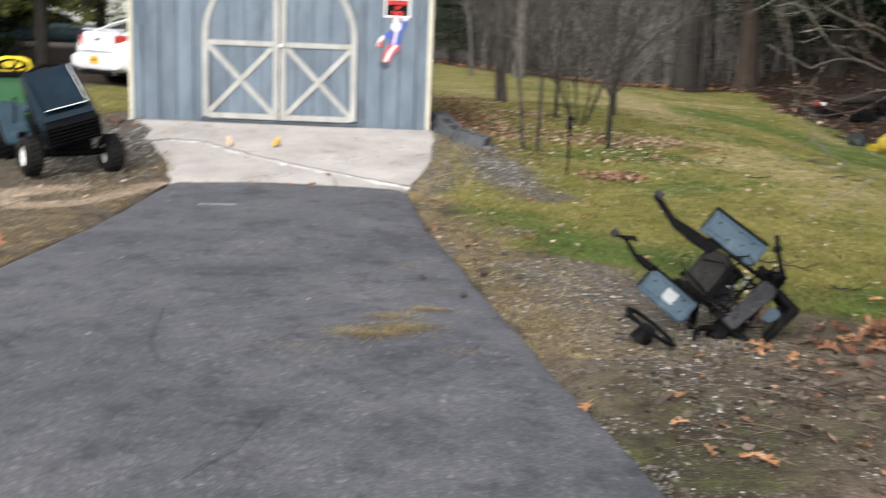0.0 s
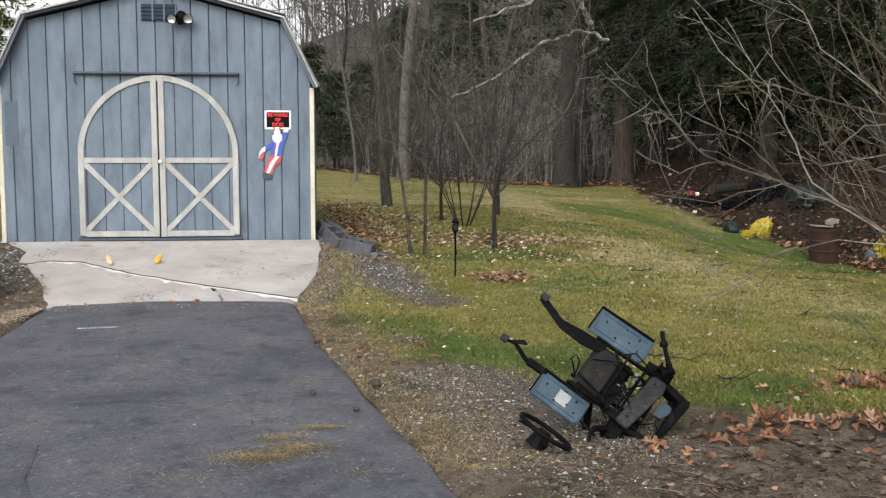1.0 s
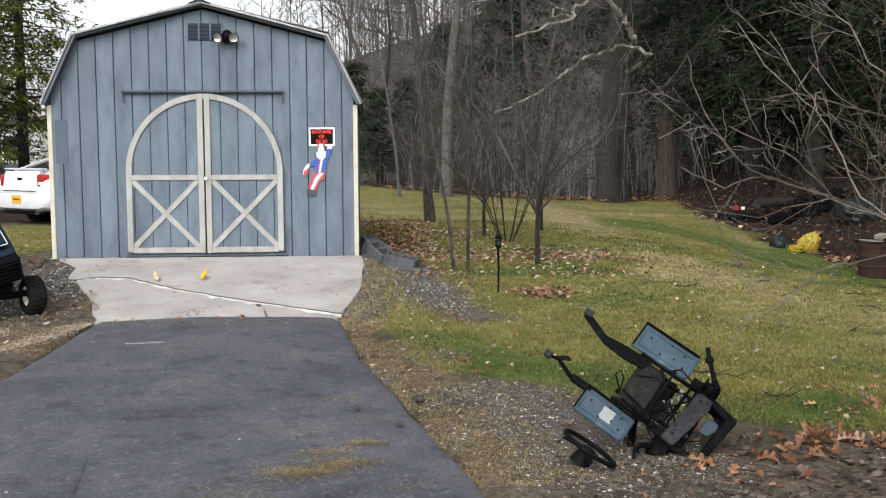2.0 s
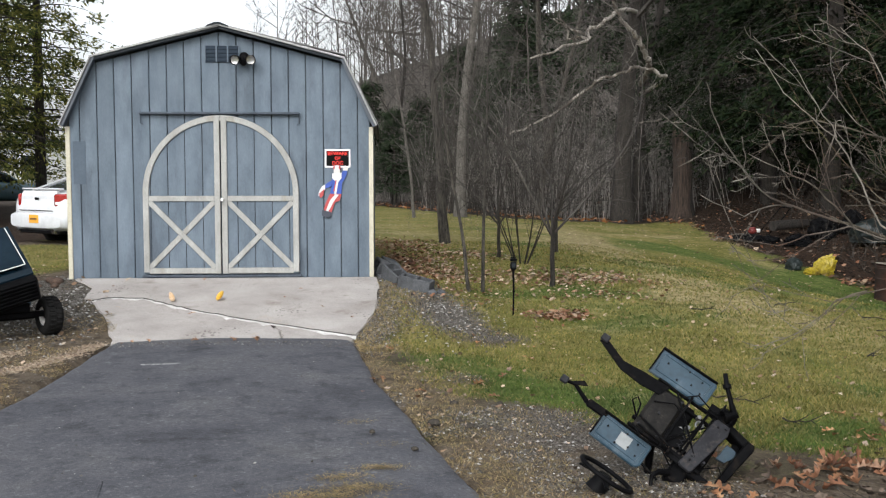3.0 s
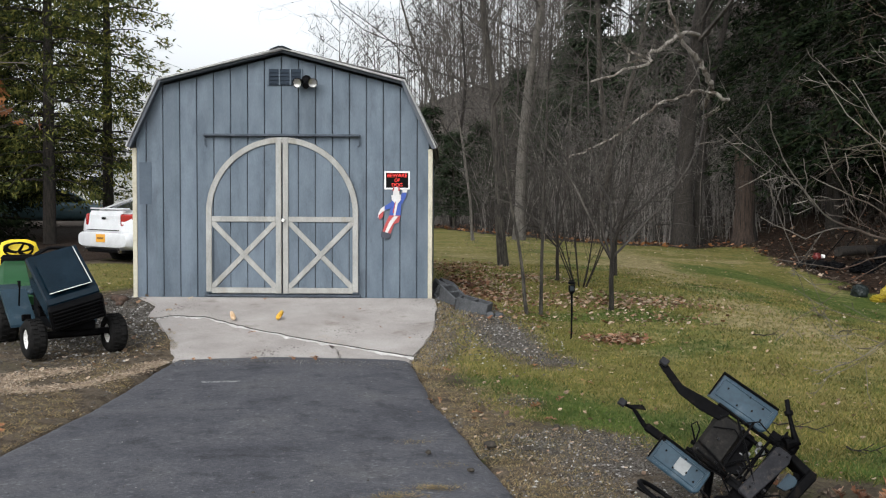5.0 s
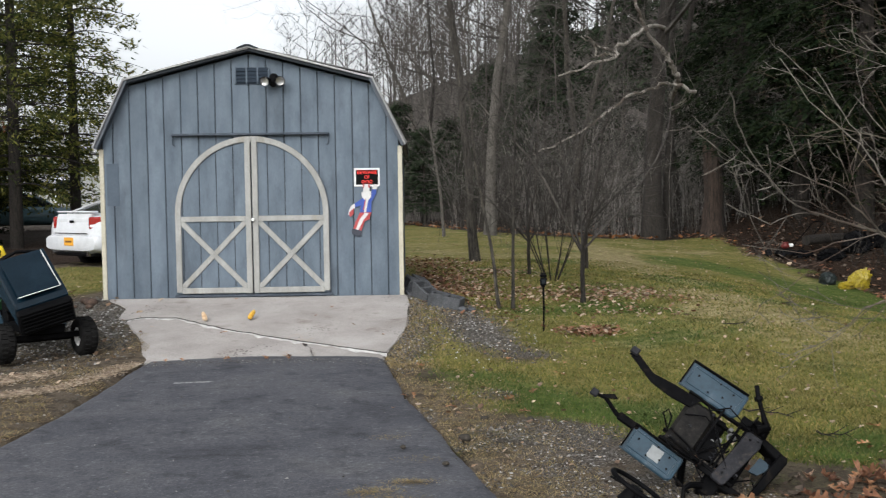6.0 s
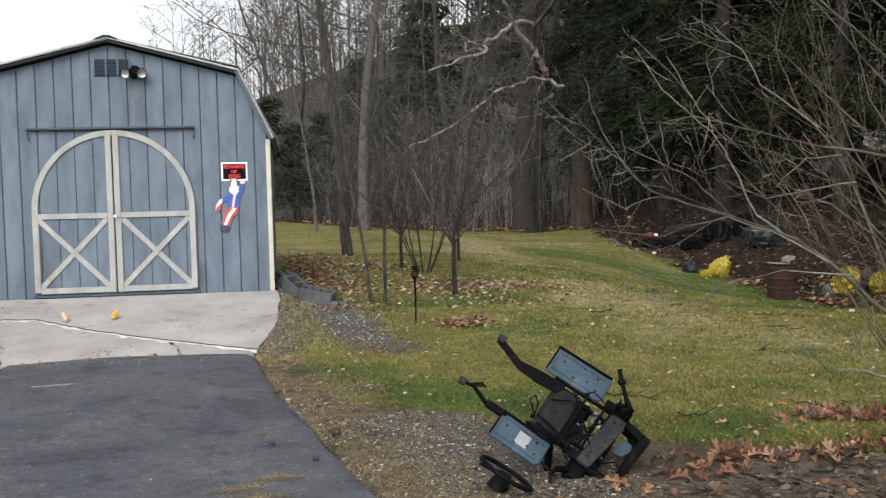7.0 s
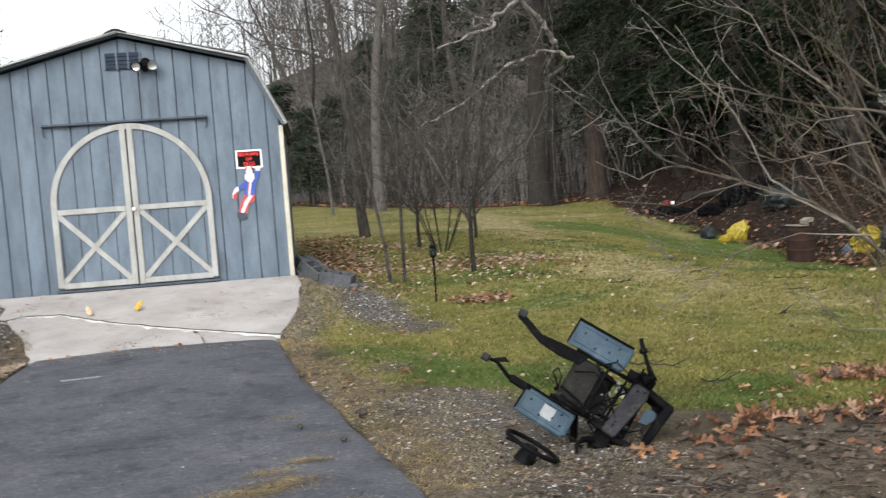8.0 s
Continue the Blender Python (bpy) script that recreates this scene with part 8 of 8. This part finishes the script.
    for cx, cy, n in ((2.35, 5.62, 8), (2.6, 5.66, 12), (2.95, 5.58, 16), (3.3, 5.62, 18), (3.8, 5.75, 26), (3.55, 6.5, 40), (3.9, 6.35, 30), (2.2, 5.35, 6), (1.75, 5.95, 8)):
        for k in range(n):
            x, y = rng.gauss(cx, 0.13), rng.gauss(cy, 0.07)
            leaf_into(red if rng.random() < 0.85 else dull, rng, pose(x, y, ground_at(x, y) + rng.uniform(0.01, 0.04), rng.gauss(0, 22), rng.gauss(0, 22), rng.uniform(0, 360)), rng.uniform(0.08, 0.155), 1.1)
    for k in range(900):
        x, y = rng.gauss(3.0, 1.0), rng.gauss(4.9, 0.6)
        if x > 1.5:
            small_leaf(dull if rng.random() < 0.8 else red, rng, x, y, ground_at(x, y) + 0.002, 0.015 + 0.06 * rng.random() ** 2)
    for k in range(700):
        x, y = rng.uniform(9.6, 12.5), rng.uniform(18.4, 21.8)
        if litter(x, y) > 0.3:
            small_leaf(red if rng.random() < 0.7 else dull, rng, x, y, ground_z(x, y) + 0.03, rng.uniform(0.07, 0.14))
    for k in range(2600):
        x, y = rng.uniform(-1.5, 9.0), rng.uniform(29, 44)
        if 0.02 < litter(x, y) < 0.97:
            small_leaf(rust if rng.random() < 0.7 else red, rng, x, y, ground_z(x, y) + rng.uniform(0.03, 0.09), rng.uniform(0.1, 0.18))
    for k in range(4200):
        x, y = rng.uniform(-6, 20), rng.uniform(14, 46)
        if litter(x, y) < 0.35 or (x < 0 and y < 36) or (x > 9 and litter(x, y) > 0.9 and rng.random() < 0.75):
            continue
        small_leaf(g if rng.random() < 0.4 else red, rng, x, y, ground_z(x, y) + 0.03, rng.uniform(0.09, 0.16))
    for k in range(2600):
        x, y = rng.uniform(0.9, 4.4), rng.gauss(4.6, 0.65)
        if x < drive_right(y) + 0.05 or bare(x, y) < 0.4:
            continue
        small_leaf(dull, rng, x, y, ground_at(x, y) + 0.002, 0.012 + 0.05 * rng.random() ** 3)
    for k in range(2600):
        x, y = rng.uniform(8.3, 13.5), rng.uniform(20, 31)
        if litter(x, y) > 0.25:
            small_leaf(dull if rng.random() < 0.8 else red, rng, x, y, ground_z(x, y) + 0.035, rng.uniform(0.05, 0.12))
    for k in range(700):
        x, y, a, long = rng.uniform(1.0, 4.4), rng.gauss(4.7, 0.6), rng.uniform(0, 3.14), rng.uniform(0.02, 0.11)
        if x < drive_right(y) + 0.05 or bare(x, y) < 0.4:
            continue
        z, c, q = ground_at(x, y) + 0.004, math.cos(a) * long, math.sin(a) * long
        dull.tube([(x - c, y - q, z), (x + c * 0.1, y + q * 0.2, z + 0.006), (x + c, y + q, z)], [0.0025, 0.002, 0.0012], 3, None, False)
    tagged(part("leaf_band", rust, LEAF_ORANGE), "band of orange-brown leaves at the wood's edge", "leaves", kind="stuff")
    tagged(part("leaf_scatter", g, LEAF), "scattered dry tan and brown leaves", "leaves", kind="stuff")
    tagged(part("leaf_crumbs", dull, LEAF_DULL), "dull brown broken leaves on dirt", "leaves", kind="stuff")
    tagged(part("leaf_drift", red, LEAF_RED), "drifts of red-brown fallen leaves", "leaves", kind="stuff")


LEAF_DULL = pieces("dull_leaf_bits", ((0.028, 0.02, 0.015), (0.06, 0.045, 0.034), (0.17, 0.13, 0.10), (0.05, 0.032, 0.021), (0.09, 0.07, 0.055)), 0.8, 0.3, 0.1, 40.0)
SINGLE_LEAF = material("dry_oak_leaf", (0.17, 0.072, 0.03), (0.29, 0.14, 0.064), 3.0, 22.0, 0.75, 0.2, 0.01, spread=0.45, third=(0.30, 0.185, 0.10), third_scale=1.5, third_at=(0.5, 0.65))


# ---- grass, gravel and chips ----
def build_grass():
    rng = random.Random(71)
    g, fresh = Geo(), Geo()

    def blade(x, y, z, tall, wide, lean, into):
        v, f = into.v, into.f
        a, b = rng.uniform(0, 6.28), rng.uniform(0, 6.28)
        c, s = math.cos(a) * wide, math.sin(a) * wide
        lx, ly = math.cos(b) * lean * tall, math.sin(b) * lean * tall
        k = len(v)
        v.extend(((x - c, y - s, z - 0.005), (x + c, y + s, z - 0.005), (x + lx, y + ly, z + tall)))
        f.append((k, k + 1, k + 2))

    made = 0
    while made < 135000:
        d = 5.6 + 15 * rng.random() ** 2.0
        x = rng.uniform(-0.4, 0.62 * d + 0.6)
        y = d
        if bare(x, y) > rng.uniform(0.3, 1.0) or worn(x, y) > rng.uniform(0.5, 1.6) or (y < 10.3 and x < drive_right(y)) or (10.2 < y < 18 and x < ramp_right(y) + 0.05):
            made += 0.3
            continue
        tuft = noise.noise((x * 1.1, y * 1.1, 31))
        blade(x, y, lie(x, y) if y < 18 else rough_z(x, y), rng.uniform(0.014, 0.036) * (1 + 0.5 * tuft), 0.0022 + 0.0004 * d, rng.uniform(0.3, 1.6), fresh if lush_and_shade(x, y) + rng.gauss(0, 0.15) > 0.4 else g)
        made += 1
    made = 0
    while made < 26000:
        x, y = rng.uniform(-9, -2.7), 6.5 + 13 * rng.random() ** 1.3
        if bare(x, y) > rng.uniform(0.35, 0.9) or (y < 10.3 and x > drive_left(y)) or (y > 10.3 and x > ramp_left(y) - 0.03):
            made += 0.3
            continue
        blade(x, y, lie(x, y), rng.uniform(0.02, 0.05), 0.005, rng.uniform(0.3, 1.6), g)
        made += 1
    tagged(part("grass", g, GRASS), "short patchy green and straw-coloured winter grass", "grass", kind="stuff")
    tagged(part("green_grass", fresh, LUSH), "patches of fresh green grass in the lawn", "grass", kind="stuff")
    # dry tufts on the bare ground and on the asphalt
    g = Geo()
    v, f = g.v, g.f
    for cx, cy, n, r in ((-0.30, 5.30, 1000, 0.12), (-0.16, 5.42, 620, 0.09), (-0.05, 5.78, 400, 0.06), (-0.26, 5.62, 420, 0.07), (-0.40, 5.25, 360, 0.09), (0.15, 4.98, 60, 0.06), (-0.19, 6.9, 120, 0.06), (0.02, 6.3, 90, 0.06), (-0.6, 4.98, 120, 0.12), (-0.75, 4.95, 60, 0.1)):
        for k in range(n):
            x, y = rng.gauss(cx, r * 1.2), rng.gauss(cy, r * 0.55)
            a, l = rng.uniform(0, 6.28), rng.uniform(0.012, 0.04)
            c, s, z = math.cos(a) * l, math.sin(a) * l, ground_at(x, y) + rng.uniform(0.002, 0.016)
            i = len(v)
            v.extend(((x - s * 0.06, y + c * 0.06, z), (x + s * 0.06, y - c * 0.06, z), (x + c, y + s, z + rng.uniform(-0.004, 0.012))))
            f.append((i, i + 1, i + 2))
    for k in range(30000):
        y = 5.0 + 7.8 * rng.random() ** 1.1
        x = (drive_right(min(y, 10.2)) if y < 10.25 else ramp_right(y) + 0.03) + abs(rng.gauss(0, 0.7))
        if bare(x, y) < 0.05 or noise.noise((x * 2.1, y * 2.1, 44)) < -0.22:
            continue
        a, l = rng.uniform(0, 6.28), rng.uniform(0.015, 0.045)
        c, s, z = math.cos(a) * l, math.sin(a) * l, ground_at(x, y)
        i = len(v)
        v.extend(((x - s * 0.07, y + c * 0.07, z), (x + s * 0.07, y - c * 0.07, z), (x + c, y + s, z + rng.uniform(0.0, 0.02))))
        f.append((i, i + 1, i + 2))
    for k in range(5000):
        y = rng.uniform(9.6, 12.7)
        x = (drive_right(y) if y < 10.25 else ramp_right(y)) + 0.01 + abs(rng.gauss(0, 0.2))
        a, l = rng.uniform(0, 6.28), rng.uniform(0.02, 0.05)
        c, s, z = math.cos(a) * l, math.sin(a) * l, ground_at(x, y)
        i = len(v)
        v.extend(((x - s * 0.1, y + c * 0.1, z), (x + s * 0.1, y - c * 0.1, z), (x + c, y + s, z + rng.uniform(0.0, 0.035))))
        f.append((i, i + 1, i + 2))
    for k in range(14000):
        y = 6.3 + 5 * rng.random()
        x = drive_left(min(y, 10.2)) - abs(rng.gauss(0, 0.7)) - 0.02
        if noise.noise((x * 1.7, y * 1.7, 47)) < -0.05:
            continue
        a, l = rng.uniform(0, 6.28), rng.uniform(0.015, 0.05)
        c, s, z = math.cos(a) * l, math.sin(a) * l, ground_at(x, y)
        i = len(v)
        v.extend(((x - s * 0.09, y + c * 0.09, z), (x + s * 0.09, y - c * 0.09, z), (x + c, y + s, z + rng.uniform(0.0, 0.02))))
        f.append((i, i + 1, i + 2))
    tagged(part("dry_grass", g, STRAW), "thin mats of dead straw-coloured grass", "dry grass", kind="stuff")


STRAW = pieces("dead_grass", ((0.17, 0.115, 0.06), (0.30, 0.22, 0.12), (0.22, 0.18, 0.065), (0.40, 0.31, 0.19)), 0.85, 0.2, 0.2, 8.0)
CHIP = pieces("wood_chips", ((0.32, 0.24, 0.165), (0.44, 0.35, 0.26), (0.20, 0.145, 0.10), (0.55, 0.47, 0.37)), 0.85, 0.2)


def build_gravel():
    rng = random.Random(81)
    g = Geo()
    v, f = g.v, g.f
    octa = [(1, 0, 0), (-1, 0, 0), (0, 1, 0), (0, -1, 0), (0, 0, 1), (0, 0, -0.6)]
    tri = [(0, 2, 4), (2, 1, 4), (1, 3, 4), (3, 0, 4), (2, 0, 5), (1, 2, 5), (3, 1, 5), (0, 3, 5)]

    def pebble(x, y, r):
        a = rng.uniform(0, 6.28)
        c, s = math.cos(a), math.sin(a)
        sx, sy, sz = r * rng.uniform(0.7, 1.4), r * rng.uniform(0.6, 1.0), r * rng.uniform(0.4, 0.8)
        z, k = ground_at(x, y) + sz * 0.2, len(v)
        for px, py, pz in octa:
            qx, qy = px * sx * rng.uniform(0.75, 1.2), py * sy * rng.uniform(0.75, 1.2)
            v.append((x + qx * c - qy * s, y + qx * s + qy * c, z + pz * sz))
        f.extend(tuple(i + k for i in t) for t in tri)

    made = 0
    while made < 13500:
        y = 3.0 + 10.0 * rng.random() ** 1.25
        x = drive_right(min(y, 10.2)) - 0.02 + abs(rng.gauss(0, 0.8))
        made += 0.2
        if bare(x, y) < 0.45 or (10.2 < y < 13 and x < ramp_right(y) + 0.03):
            continue
        if stones(x, y) < rng.uniform(0.0, 0.7):
            continue
        pebble(x, y, rng.uniform(0.005, 0.012) * (1.7 if rng.random() < 0.08 else 1.0))
        made += 0.8
    for k in range(1500):
        x, y = rng.gauss(0.65, 0.28), rng.gauss(11.6, 0.7)
        if x > ramp_right(min(max(y, 10.3), 12.9)) + 0.03:
            pebble(x, y, rng.uniform(0.008, 0.02))
    for k in range(3800):
        x, y = rng.uniform(1.0, 4.4), rng.uniform(3.0, 5.6)
        if x > drive_right(y) + 0.03 and bare(x, y) > 0.45:
            pebble(x, y, 0.003 + 0.009 * rng.random() ** 3)
    for k in range(2200):
        y = rng.uniform(10.3, 12.8)
        pebble(ramp_right(y) + 0.01 + abs(rng.gauss(0, 0.22)), y, rng.uniform(0.006, 0.018))
    for k in range(4200):
        x, y = -3.85 + rng.gauss(0, 0.42), rng.gauss(11.8, 0.75)
        if x < ramp_left(min(max(y, 10.3), 12.9)) - 0.03:
            pebble(x, y, rng.uniform(0.010, 0.026))
    for k in range(1100):
        y = 6.3 + 6 * rng.random()
        x = (drive_left(y) if y < 10.25 else ramp_left(y) - 0.03) - abs(rng.gauss(0, 1.0))
        pebble(x, y, rng.uniform(0.005, 0.014))
    tagged(part("gravel", g, STONE), "loose grey gravel and pebbles on bare dirt", "gravel", kind="stuff")
    # bits lying on the asphalt
    g = Geo()
    v, f = g.v, g.f
    for k in range(420):
        y = 3.2 + 7 * rng.random() ** 1.2
        a, b = drive_left(y), drive_right(y)
        x = rng.uniform(a + 0.05, b - 0.02)
        pebble(x, y, rng.uniform(0.003, 0.008) * (1.6 if rng.random() < 0.1 else 1))
    for k in range(700):
        x = rng.uniform(-2.7, -0.35)
        y = 10.2 - abs(rng.gauss(0, 0.16))
        pebble(x, y, rng.uniform(0.004, 0.009))
    tagged(part("drive_grit", g, STONE), "pale grit and small stones strewn on asphalt", "grit", kind="stuff")
    # wood chips in a loop on the dirt
    g = Geo()
    v, f = g.v, g.f
    loop = [(-2.74, 10.2), (-2.85, 9.6), (-3.05, 9.05), (-3.35, 8.75), (-3.65, 8.68), (-3.85, 8.95), (-3.85, 9.25), (-3.68, 9.5), (-3.45, 9.72)]
    for k in range(8000):
        i = min(int(rng.random() ** 0.9 * (len(loop) - 1)), len(loop) - 2)
        t = rng.random()
        thick = 0.075 if i < 5 else 0.10
        x = loop[i][0] + (loop[i + 1][0] - loop[i][0]) * t + rng.gauss(0, thick)
        y = loop[i][1] + (loop[i + 1][1] - loop[i][1]) * t + rng.gauss(0, thick)
        if x > drive_left(min(y, 10.3)) - 0.01:
            continue
        a, l, w = rng.uniform(0, 6.28), rng.uniform(0.005, 0.016), rng.uniform(0.003, 0.006)
        c, s, z, q = math.cos(a), math.sin(a), ground_at(x, y) + rng.uniform(0.004, 0.012), len(v)
        v.extend(((x - c * l - s * w, y - s * l + c * w, z), (x + c * l - s * w, y + s * l + c * w, z + rng.uniform(0, 0.008)), (x + c * l + s * w, y + s * l - c * w, z), (x - c * l + s * w, y - s * l - c * w, z + rng.uniform(0, 0.008))))
        f.append((q, q + 1, q + 2, q + 3))
    tagged(part("wood_chips", g, CHIP), "band of pale wood chips looped on dirt", "wood chips", kind="stuff")


build_leaves()
build_grass()
build_gravel()
